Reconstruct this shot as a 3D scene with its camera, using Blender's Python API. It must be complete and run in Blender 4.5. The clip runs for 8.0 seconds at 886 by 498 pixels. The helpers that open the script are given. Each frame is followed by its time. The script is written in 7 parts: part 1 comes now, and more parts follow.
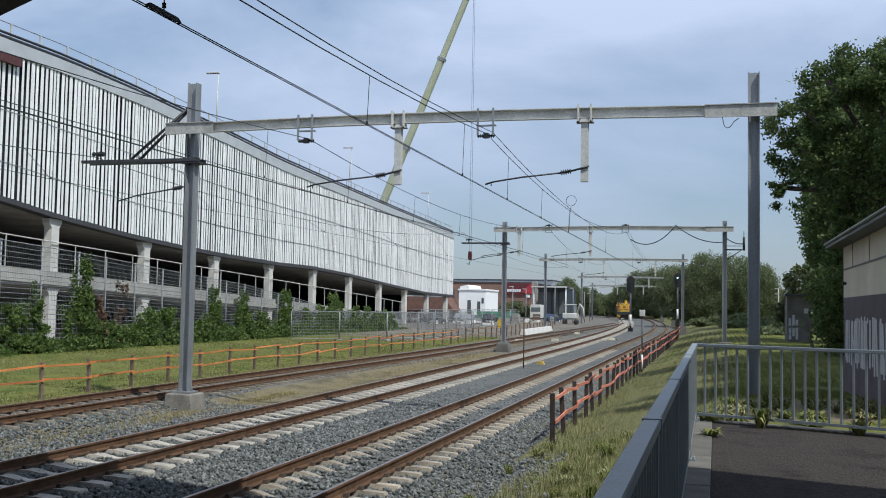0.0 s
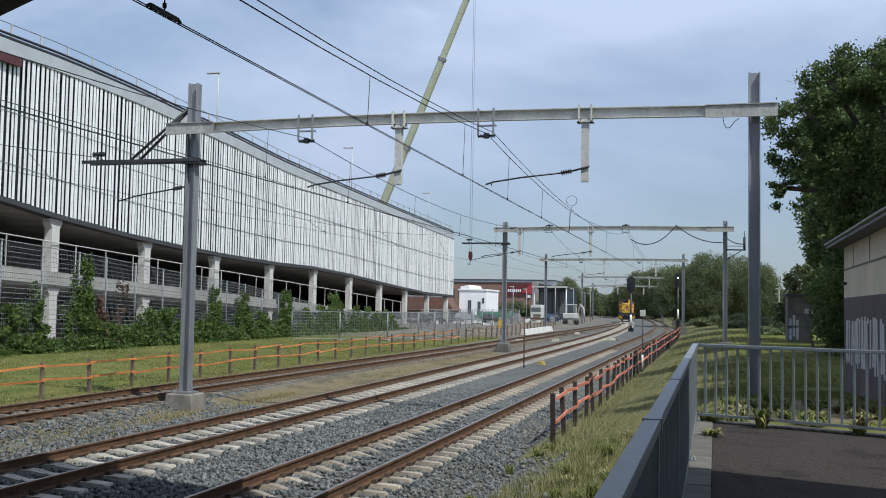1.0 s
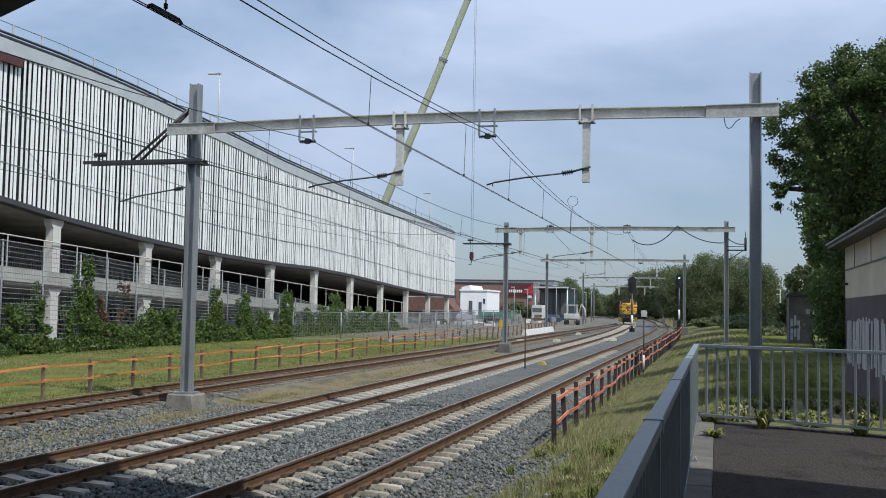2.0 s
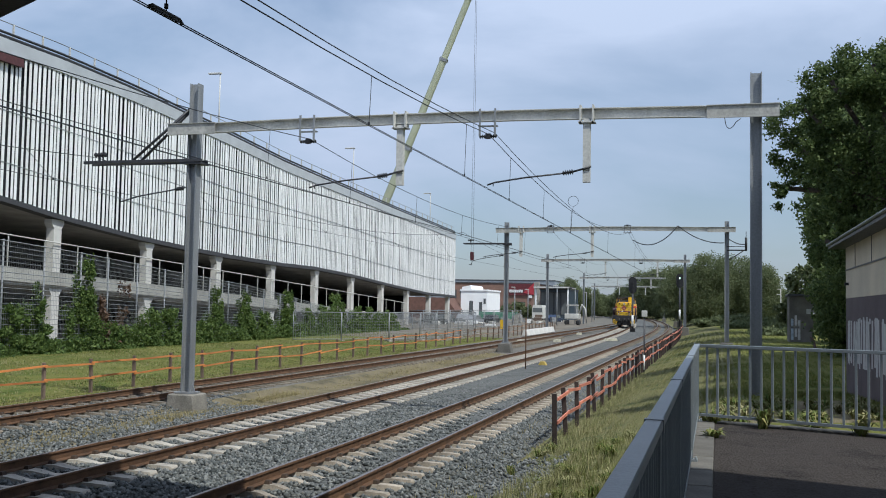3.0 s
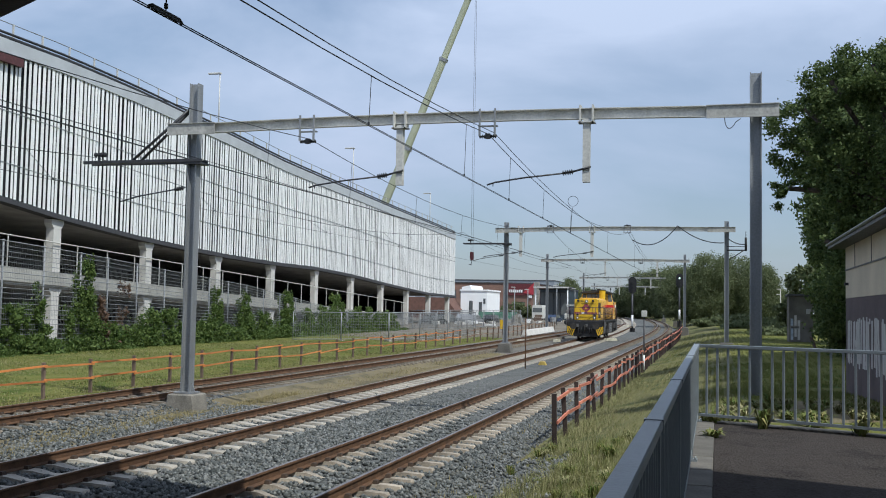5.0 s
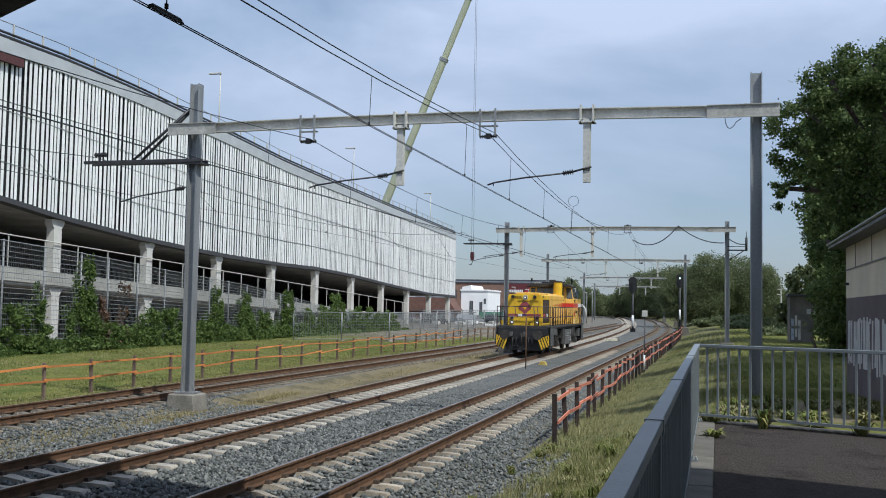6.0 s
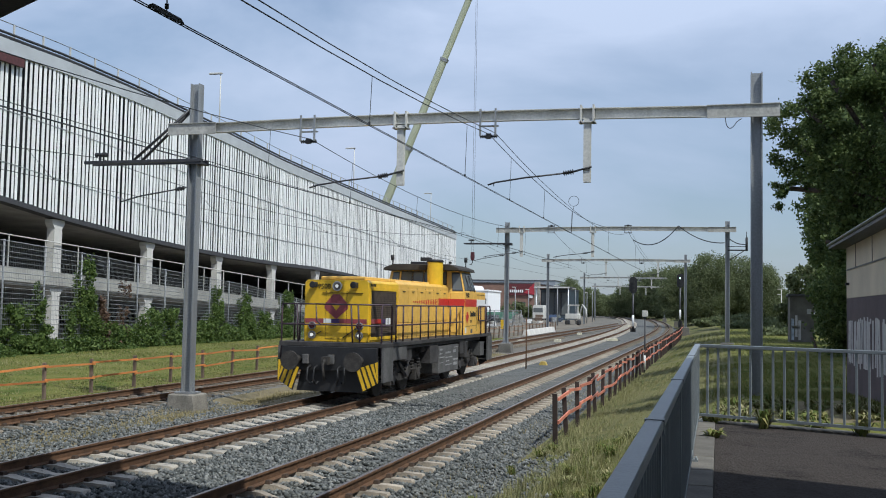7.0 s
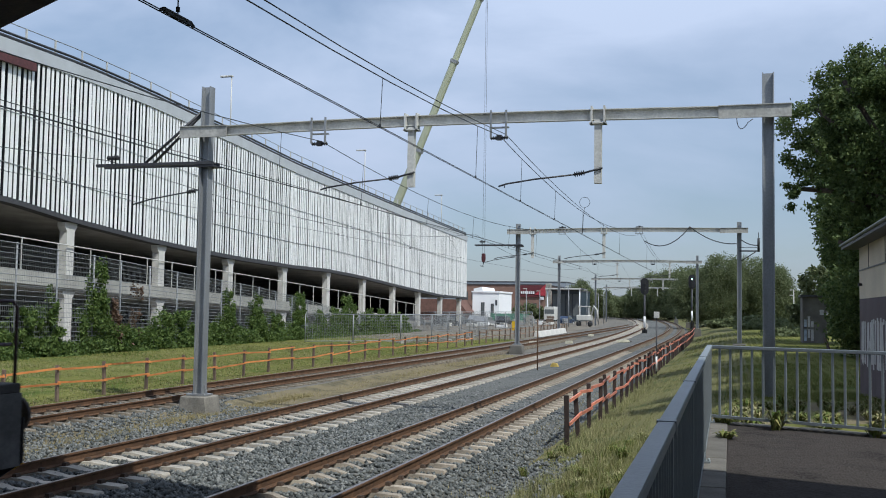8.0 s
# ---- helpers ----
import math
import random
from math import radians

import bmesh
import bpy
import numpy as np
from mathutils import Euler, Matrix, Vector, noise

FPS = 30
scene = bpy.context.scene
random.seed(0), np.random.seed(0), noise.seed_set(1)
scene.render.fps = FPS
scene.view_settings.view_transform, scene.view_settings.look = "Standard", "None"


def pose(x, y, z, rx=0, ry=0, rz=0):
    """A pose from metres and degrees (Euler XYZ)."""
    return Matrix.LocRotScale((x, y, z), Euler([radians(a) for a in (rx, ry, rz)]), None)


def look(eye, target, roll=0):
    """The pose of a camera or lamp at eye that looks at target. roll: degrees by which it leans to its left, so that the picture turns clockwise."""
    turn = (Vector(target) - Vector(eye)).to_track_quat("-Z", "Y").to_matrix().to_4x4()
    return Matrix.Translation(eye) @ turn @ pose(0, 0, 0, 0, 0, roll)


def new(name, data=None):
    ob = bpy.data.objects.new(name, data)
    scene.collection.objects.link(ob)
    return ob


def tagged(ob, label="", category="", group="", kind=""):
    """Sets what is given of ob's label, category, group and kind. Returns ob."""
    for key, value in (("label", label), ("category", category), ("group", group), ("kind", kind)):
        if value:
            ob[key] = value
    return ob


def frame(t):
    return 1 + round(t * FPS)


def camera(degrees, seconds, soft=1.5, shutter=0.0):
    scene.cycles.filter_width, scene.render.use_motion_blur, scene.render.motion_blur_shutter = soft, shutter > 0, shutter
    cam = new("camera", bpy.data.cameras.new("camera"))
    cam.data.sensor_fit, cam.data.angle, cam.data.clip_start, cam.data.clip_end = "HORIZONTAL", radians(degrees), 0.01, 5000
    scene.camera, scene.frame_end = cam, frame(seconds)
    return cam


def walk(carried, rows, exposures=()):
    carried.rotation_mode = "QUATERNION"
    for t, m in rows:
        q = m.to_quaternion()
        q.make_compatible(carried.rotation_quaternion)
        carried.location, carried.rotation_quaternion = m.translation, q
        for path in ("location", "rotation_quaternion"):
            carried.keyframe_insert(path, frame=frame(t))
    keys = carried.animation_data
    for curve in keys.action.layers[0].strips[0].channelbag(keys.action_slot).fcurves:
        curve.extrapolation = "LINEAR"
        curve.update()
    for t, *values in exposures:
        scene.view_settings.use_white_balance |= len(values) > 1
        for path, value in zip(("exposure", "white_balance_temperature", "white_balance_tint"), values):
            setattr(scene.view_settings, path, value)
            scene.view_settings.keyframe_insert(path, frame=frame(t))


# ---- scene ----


def aim(dx=0.0, dy=0.0, lean=1.018):
    """Camera pose turned by small amounts left and up (thousandths of a radian)."""
    yaw, pitch = 0.2673 + dx / 1000, 0.0578 + dy / 1000
    eye = Vector((0, 0, 2.517))
    way = Vector((-math.sin(yaw) * math.cos(pitch), math.cos(yaw) * math.cos(pitch), math.sin(pitch)))
    return look(eye, eye + way, lean)


cam = camera(47.52, 8.0, soft=1.0, shutter=0.06)
walk(cam, [
    (0.0, aim(-2.0, -0.5)), (0.5, aim(-1.95, -0.5)), (1.0, aim(-1.6, -0.4)), (1.5, aim(-0.9, 0.0)),
    (2.2, aim(-0.4, 0.0)), (3.0, aim(0.0, 0.0)), (3.5, aim(-0.4, 0.0)), (4.0, aim(-0.4, 0.0)), (4.5, aim(-0.4, 0.0)),
    (5.2, aim(-0.1, 0.0)), (6.0, aim(0.2, 0.0)), (6.5, aim(0.3, 0.0)), (7.0, aim(0.5, 0.0)), (7.2, aim(1.0, 0.1)),
    (7.4, aim(2.8, 0.3)), (7.6, aim(4.6, 0.6)), (7.8, aim(6.6, 0.9)), (7.9, aim(8.6, 1.2, 0.95)), (8.0, aim(11.4, 1.5, 0.88))],
    exposures=[(0.0, -0.22, 5950, 5), (8.0, -0.22, 5950, 5)])

# ---- light ----
SUN = Vector((0.60, -0.42, 1.0)).normalized()
world = bpy.data.worlds.new("sky")
scene.world = world
world.use_nodes = True
wn, wl = world.node_tree.nodes, world.node_tree.links
wn.clear()


def wnode(kind, **values):
    n = wn.new(kind)
    for k, v in values.items():
        n.inputs[k].default_value = v
    return n


sky = wn.new("ShaderNodeTexSky")
sky.sky_type, sky.sun_disc = "NISHITA", False
sky.sun_elevation = math.asin(SUN.z)
sky.sun_rotation = math.atan2(SUN.x, SUN.y)
sky.air_density, sky.dust_density, sky.ozone_density = 1.0, 1.0, 1.5
coord = wn.new("ShaderNodeTexCoord")
squash = wn.new("ShaderNodeMapping")
squash.inputs["Scale"].default_value = (1.0, 1.0, 2.4)
cloud = wnode("ShaderNodeTexNoise", Scale=2.3, Detail=7.0, Roughness=0.52, Distortion=0.3)
ramp = wn.new("ShaderNodeValToRGB")
ramp.color_ramp.elements[0].position, ramp.color_ramp.elements[1].position = 0.40, 0.62
mix = wn.new("ShaderNodeMixRGB")
mix.inputs[2].default_value = (6.2, 6.8, 8.5, 1)
bg = wnode("ShaderNodeBackground", Strength=0.112)
out = wn.new("ShaderNodeOutputWorld")
gain = wnode("ShaderNodeMath")
gain.operation = "MULTIPLY_ADD"
gain.inputs[1].default_value, gain.inputs[2].default_value = 0.62, 0.36
wl.new(coord.outputs["Generated"], squash.inputs["Vector"])
wl.new(squash.outputs["Vector"], cloud.inputs["Vector"])
wl.new(cloud.outputs["Fac"], ramp.inputs["Fac"])
wl.new(ramp.outputs["Color"], gain.inputs[0])
wl.new(gain.outputs["Value"], mix.inputs[0])
wl.new(sky.outputs["Color"], mix.inputs[1])
wl.new(mix.outputs["Color"], bg.inputs["Color"])
split = wn.new("ShaderNodeSeparateXYZ")
climb = wn.new("ShaderNodeMapRange")
for k, v in zip((1, 2, 3, 4), (0.0, 0.32, 0.092, 0.122)):
    climb.inputs[k].default_value = v
wl.new(coord.outputs["Generated"], split.inputs["Vector"])
wl.new(split.outputs["Z"], climb.inputs["Value"])
wl.new(climb.outputs["Result"], bg.inputs["Strength"])
wl.new(bg.outputs["Background"], out.inputs["Surface"])

lamp = bpy.data.lights.new("sun", "SUN")
lamp.energy, lamp.angle, lamp.color = 4.5, radians(0.6), (1.0, 0.94, 0.85)
sun = new("sun", lamp)
sun.matrix_world = look(SUN * 50, (0, 0, 0))


# ---- materials ----
def material(name, color, rough=0.7, metal=0.0, vary=0.25, scale=6.0, bump=0.15, fine=60.0, tint=None, stain=0.0, spread=0.0, streak=False, transmission=0.0):
    """Base colour varied at two scales, with fine relief; tint: the second colour of the large patches; spread: change from piece to piece."""
    m = bpy.data.materials.new(name)
    m.use_nodes = True
    nt = m.node_tree
    b = nt.nodes["Principled BSDF"]
    tc = nt.nodes.new("ShaderNodeTexCoord")
    src = tc.outputs["Object"]
    if streak:
        mp = nt.nodes.new("ShaderNodeMapping")
        mp.inputs["Scale"].default_value = (1, 1, 0.12)
        nt.links.new(src, mp.inputs["Vector"])
        src = mp.outputs["Vector"]
    n1 = nt.nodes.new("ShaderNodeTexNoise")
    n1.inputs["Scale"].default_value, n1.inputs["Detail"].default_value = scale, 5
    n2 = nt.nodes.new("ShaderNodeTexNoise")
    n2.inputs["Scale"].default_value, n2.inputs["Detail"].default_value = fine, 3
    nt.links.new(src, n1.inputs["Vector"])
    nt.links.new(tc.outputs["Object"], n2.inputs["Vector"])
    rp = nt.nodes.new("ShaderNodeValToRGB")
    rp.color_ramp.elements[0].position, rp.color_ramp.elements[1].position = 0.3, 0.72
    c2 = tint if tint else tuple(min(1, c * (1 + vary)) for c in color)
    c1 = tuple(c * (1 - vary) for c in color)
    rp.color_ramp.elements[0].color, rp.color_ramp.elements[1].color = (*c1, 1), (*c2, 1)
    nt.links.new(n1.outputs["Fac"], rp.inputs["Fac"])
    mx = nt.nodes.new("ShaderNodeMixRGB")
    mx.blend_type = "MULTIPLY"
    mx.inputs[0].default_value = min(1, vary * 2.2 + stain)
    gr = nt.nodes.new("ShaderNodeValToRGB")
    gr.color_ramp.elements[0].position, gr.color_ramp.elements[1].position = 0.25, 0.7
    gr.color_ramp.elements[0].color, gr.color_ramp.elements[1].color = (0.55, 0.55, 0.55, 1), (1.1, 1.1, 1.1, 1)
    nt.links.new(n2.outputs["Fac"], gr.inputs["Fac"])
    nt.links.new(rp.outputs["Color"], mx.inputs[1])
    nt.links.new(gr.outputs["Color"], mx.inputs[2])
    last = mx.outputs["Color"]
    if spread:
        oi = nt.nodes.new("ShaderNodeObjectInfo")
        hs = nt.nodes.new("ShaderNodeHueSaturation")
        ma = nt.nodes.new("ShaderNodeMath")
        ma.operation = "MULTIPLY_ADD"
        ma.inputs[1].default_value, ma.inputs[2].default_value = 2 * spread, 1 - spread
        nt.links.new(oi.outputs["Random"], ma.inputs[0])
        nt.links.new(ma.outputs["Value"], hs.inputs["Value"])
        nt.links.new(last, hs.inputs["Color"])
        last = hs.outputs["Color"]
    nt.links.new(last, b.inputs["Base Color"])
    b.inputs["Roughness"].default_value, b.inputs["Metallic"].default_value = rough, metal
    if transmission:
        b.inputs["Transmission Weight"].default_value = transmission
    if bump:
        bp = nt.nodes.new("ShaderNodeBump")
        bp.inputs["Strength"].default_value, bp.inputs["Distance"].default_value = bump, 0.02
        nt.links.new(n2.outputs["Fac"], bp.inputs["Height"])
        nt.links.new(bp.outputs["Normal"], b.inputs["Normal"])
    return m


def island_material(name, colors, rough=0.85, bump=0.2):
    """One colour out of a ramp for each loose piece of a joined mesh."""
    m = bpy.data.materials.new(name)
    m.use_nodes = True
    nt = m.node_tree
    b = nt.nodes["Principled BSDF"]
    g = nt.nodes.new("ShaderNodeNewGeometry")
    rp = nt.nodes.new("ShaderNodeValToRGB")
    for i, c in enumerate(colors):
        pos = i / (len(colors) - 1)
        e = rp.color_ramp.elements[i] if i < 2 else rp.color_ramp.elements.new(pos)
        e.position = pos
        e.color = (*c, 1)
    tc = nt.nodes.new("ShaderNodeTexCoord")
    n2 = nt.nodes.new("ShaderNodeTexNoise")
    n2.inputs["Scale"].default_value = 35
    nt.links.new(tc.outputs["Object"], n2.inputs["Vector"])
    mx = nt.nodes.new("ShaderNodeMixRGB")
    mx.blend_type = "MULTIPLY"
    mx.inputs[0].default_value = 0.5
    nt.links.new(g.outputs["Random Per Island"], rp.inputs["Fac"])
    nt.links.new(rp.outputs["Color"], mx.inputs[1])
    nt.links.new(n2.outputs["Fac"], mx.inputs[2])
    nt.links.new(mx.outputs["Color"], b.inputs["Base Color"])
    b.inputs["Roughness"].default_value, b.inputs["Specular IOR Level"].default_value = rough, 0.25
    bp = nt.nodes.new("ShaderNodeBump")
    bp.inputs["Strength"].default_value, bp.inputs["Distance"].default_value = bump, 0.02
    nt.links.new(n2.outputs["Fac"], bp.inputs["Height"])
    nt.links.new(bp.outputs["Normal"], b.inputs["Normal"])
    return m


def ground_material(name, c1, c2, c3, scale=1.2, cell=18.0, bump=0.5, patch=0.15):
    """Loose ground: patches of two colours, crumbs or stones of a third."""
    m = bpy.data.materials.new(name)
    m.use_nodes = True
    nt = m.node_tree
    b = nt.nodes["Principled BSDF"]
    tc = nt.nodes.new("ShaderNodeTexCoord")
    big = nt.nodes.new("ShaderNodeTexNoise")
    big.inputs["Scale"].default_value, big.inputs["Detail"].default_value = patch, 6
    mid = nt.nodes.new("ShaderNodeTexNoise")
    mid.inputs["Scale"].default_value, mid.inputs["Detail"].default_value = scale, 6
    vo = nt.nodes.new("ShaderNodeTexVoronoi")
    vo.inputs["Scale"].default_value = cell
    for n in (big, mid, vo):
        nt.links.new(tc.outputs["Object"], n.inputs["Vector"])
    add = nt.nodes.new("ShaderNodeMath")
    add.operation = "ADD"
    nt.links.new(big.outputs["Fac"], add.inputs[0])
    nt.links.new(mid.outputs["Fac"], add.inputs[1])
    rp = nt.nodes.new("ShaderNodeValToRGB")
    rp.color_ramp.elements[0].position, rp.color_ramp.elements[1].position = 0.82, 1.18
    rp.color_ramp.elements[0].color, rp.color_ramp.elements[1].color = (*c1, 1), (*c2, 1)
    half = nt.nodes.new("ShaderNodeMath")
    half.operation = "MULTIPLY"
    half.inputs[1].default_value = 1.0
    nt.links.new(add.outputs["Value"], half.inputs[0])
    nt.links.new(half.outputs["Value"], rp.inputs["Fac"])
    mx = nt.nodes.new("ShaderNodeMixRGB")
    sep = nt.nodes.new("ShaderNodeSeparateColor")
    nt.links.new(vo.outputs["Color"], sep.inputs["Color"])
    mulf = nt.nodes.new("ShaderNodeMath")
    mulf.operation = "MULTIPLY"
    mulf.inputs[1].default_value = 0.75
    nt.links.new(sep.outputs["Red"], mulf.inputs[0])
    nt.links.new(mulf.outputs["Value"], mx.inputs[0])
    nt.links.new(rp.outputs["Color"], mx.inputs[1])
    mx.inputs[2].default_value = (*c3, 1)
    nt.links.new(mx.outputs["Color"], b.inputs["Base Color"])
    b.inputs["Roughness"].default_value, b.inputs["Specular IOR Level"].default_value = 0.95, 0.15
    bp = nt.nodes.new("ShaderNodeBump")
    bp.inputs["Strength"].default_value, bp.inputs["Distance"].default_value = bump, 0.04
    nt.links.new(vo.outputs["Distance"], bp.inputs["Height"])
    nt.links.new(bp.outputs["Normal"], b.inputs["Normal"])
    return m


def glass_material(name, color=(0.02, 0.025, 0.03), rough=0.04):
    m = bpy.data.materials.new(name)
    m.use_nodes = True
    b = m.node_tree.nodes["Principled BSDF"]
    b.inputs["Base Color"].default_value = (*color, 1)
    b.inputs["Roughness"].default_value = rough
    b.inputs["IOR"].default_value = 1.5
    return m


def glow_material(name, color, strength):
    m = bpy.data.materials.new(name)
    m.use_nodes = True
    b = m.node_tree.nodes["Principled BSDF"]
    b.inputs["Emission Color"].default_value = (*color, 1)
    b.inputs["Emission Strength"].default_value = strength
    return m


BALLAST = ground_material("ballast", (0.06, 0.062, 0.06), (0.125, 0.127, 0.122), (0.175, 0.178, 0.17), 1.5, 22, 0.9)
DUSTY = ground_material("old ballast", (0.095, 0.088, 0.075), (0.16, 0.148, 0.125), (0.19, 0.18, 0.16), 0.8, 22, 0.7)
GRASS = ground_material("grass soil", (0.065, 0.08, 0.03), (0.18, 0.165, 0.075), (0.12, 0.125, 0.048), 0.9, 30, 0.6)
GRASS_GREEN = ground_material("green grass soil", (0.075, 0.105, 0.022), (0.18, 0.17, 0.05), (0.115, 0.135, 0.03), 0.9, 30, 0.6)
VERGE = ground_material("dry weedy verge", (0.10, 0.085, 0.05), (0.22, 0.18, 0.105), (0.17, 0.15, 0.10), 1.2, 24, 0.6)
DIRT = ground_material("yard dirt", (0.12, 0.10, 0.08), (0.2, 0.175, 0.14), (0.17, 0.155, 0.13), 0.6, 12, 0.5)
ASPHALT = ground_material("asphalt", (0.019, 0.016, 0.014), (0.048, 0.04, 0.035), (0.07, 0.061, 0.055), 2.2, 34, 0.6, 0.5)
GRIMY_CONCRETE = material("grimy concrete", (0.15, 0.14, 0.125), 0.9, vary=0.3, scale=1.5, fine=30)
CONCRETE = material("concrete", (0.33, 0.31, 0.27), 0.85, vary=0.28, scale=2.5, fine=30, stain=0.15)
FOOTING = material("weathered footing concrete", (0.25, 0.23, 0.195), 0.9, vary=0.32, scale=2.0, fine=28, stain=0.2)
PALE_CONCRETE = material("pale concrete", (0.62, 0.60, 0.56), 0.8, vary=0.1, scale=1.2, fine=25)
SLEEPER = material("sleeper concrete", (0.42, 0.38, 0.32), 0.9, vary=0.25, scale=4, fine=45, spread=0.16)
SLEEPER_BROWN = material("stained sleeper concrete", (0.42, 0.36, 0.285), 0.9, vary=0.3, scale=4, fine=45, spread=0.2)
SLEEPER_OLD = material("dusty old sleeper", (0.20, 0.17, 0.13), 0.95, vary=0.3, scale=4, fine=45, spread=0.2)
KERB = material("grimy kerb concrete", (0.15, 0.138, 0.118), 0.9, vary=0.25, scale=2.5, fine=40, spread=0.12)
RUST = material("rusty rail", (0.12, 0.062, 0.03), 0.85, vary=0.35, scale=5, fine=50)
RAILTOP = material("worn rail head", (0.33, 0.28, 0.25), 0.35, metal=0.9, vary=0.15, scale=3)
DARKRUST = material("fastening iron", (0.065, 0.042, 0.028), 0.8)
GALV = material("galvanised steel", (0.30, 0.31, 0.32), 0.55, metal=0.35, vary=0.18, scale=3, fine=25, streak=True)
GALV_LIGHT = material("weathered pale steel", (0.60, 0.59, 0.55), 0.65, metal=0.1, vary=0.15, scale=2, fine=18, stain=0.15, streak=True)
SPLICE = material("dull splice steel", (0.42, 0.41, 0.38), 0.7, metal=0.1, vary=0.22, scale=2, fine=14, stain=0.25, streak=True)
DARKSTEEL = material("dark steel", (0.06, 0.06, 0.065), 0.5, metal=0.4)
BLACK = material("black iron", (0.018, 0.018, 0.02), 0.6, vary=0.3)
WIRE = material("copper wire", (0.03, 0.033, 0.04), 0.6)
ORANGE = material("faded orange plastic", (0.62, 0.22, 0.06), 0.7, vary=0.3, scale=2, spread=0.25)
FADED = material("weathered brown board", (0.26, 0.15, 0.09), 0.8, vary=0.3, scale=2, spread=0.3)
POST_DARK = material("dark rusty fence post", (0.055, 0.036, 0.03), 0.85, vary=0.3, spread=0.25)
REDORANGE = material("red orange plastic", (0.60, 0.21, 0.135), 0.6, vary=0.3, scale=2, spread=0.22)
POST = material("weathered fence post", (0.17, 0.12, 0.09), 0.85, vary=0.3, spread=0.25)
SLATE = material("grey painted railing", (0.25, 0.275, 0.29), 0.38, metal=0.25, vary=0.1, scale=3)


# ---- building blocks ----
def gz(y):
    """The line climbs a little away from the station."""
    return 0.003 * (min(max(y, 20.0), 320.0) - 20.0)


def cx(y):
    """The line bends away to the left beyond 75 m."""
    return -0.00040 * max(0.0, min(y, 380.0) - 75.0) ** 2


def cx_near(y):
    """The near track keeps straight a little longer."""
    return -0.00040 * max(0.0, min(y, 380.0) - 82.0) ** 2


def cx_middle(y):
    """The middle track turns away first."""
    return -0.00035 * max(0.0, min(y, 380.0) - 58.0) ** 2


def cx_siding(y):
    """The siding closes up to the middle track and joins it."""
    return -0.1 + 0.82 * smooth((y - 24.0) / 36.0) - 0.00030 * max(0.0, y - 125.0) ** 2


def smooth(f):
    f = min(max(f, 0.0), 1.0)
    return f * f * (3 - 2 * f)


def box(bm, x0, x1, y0, y1, z0, z1, m=None, mat=0):
    vs = [bm.verts.new((x, y, z)) for z in (z0, z1) for x, y in ((x0, y0), (x1, y0), (x1, y1), (x0, y1))]
    if m is not None:
        for v in vs:
            v.co = m @ v.co
    for f in ((0, 3, 2, 1), (4, 5, 6, 7), (0, 1, 5, 4), (1, 2, 6, 5), (2, 3, 7, 6), (3, 0, 4, 7)):
        bm.faces.new([vs[i] for i in f]).material_index = mat
    return vs


def rod(bm, a, b, r, n=8, r2=None, mat=0, smooth=True):
    """A round bar from a to b."""
    a, b = Vector(a), Vector(b)
    q = (b - a).to_track_quat("Z", "Y").to_matrix()
    r2 = r if r2 is None else r2
    lo = [bm.verts.new(a + q @ Vector((r * math.cos(k * math.tau / n), r * math.sin(k * math.tau / n), 0))) for k in range(n)]
    hi = [bm.verts.new(b + q @ Vector((r2 * math.cos(k * math.tau / n), r2 * math.sin(k * math.tau / n), 0))) for k in range(n)]
    for k in range(n):
        f = bm.faces.new((lo[k], lo[(k + 1) % n], hi[(k + 1) % n], hi[k]))
        f.material_index, f.smooth = mat, smooth and n > 5
    bm.faces.new(lo[::-1]).material_index = mat
    bm.faces.new(hi).material_index = mat


def pipe(bm, pts, r, n=6, mat=0):
    """A bent round bar through the points."""
    pts = [Vector(q) for q in pts]
    rings = []
    for i, q in enumerate(pts):
        d = (pts[min(i + 1, len(pts) - 1)] - pts[max(i - 1, 0)]).normalized()
        t = d.to_track_quat("Z", "Y").to_matrix()
        rings.append([bm.verts.new(q + t @ Vector((r * math.cos(k * math.tau / n), r * math.sin(k * math.tau / n), 0))) for k in range(n)])
    for u, w in zip(rings, rings[1:]):
        off = min(range(n), key=lambda s: sum((u[k].co - w[(k + s) % n].co).length for k in range(n)))
        for k in range(n):
            f = bm.faces.new((u[k], u[(k + 1) % n], w[(k + 1 + off) % n], w[(k + off) % n]))
            f.smooth, f.material_index = True, mat
    bm.faces.new(rings[0][::-1]).material_index = mat
    bm.faces.new(rings[-1]).material_index = mat


def prism(bm, outline, axis, lo, hi, mat=0):
    """A solid with the given outline, drawn out along an axis (0, 1 or 2)."""
    def at(q, s):
        c = list(q)
        c.insert(axis, s)
        return bm.verts.new(c)
    a, b = [at(q, lo) for q in outline], [at(q, hi) for q in outline]
    n = len(a)
    for k in range(n):
        bm.faces.new((a[k], a[(k + 1) % n], b[(k + 1) % n], b[k])).material_index = mat
    bm.faces.new(a[::-1]).material_index = mat
    bm.faces.new(b).material_index = mat


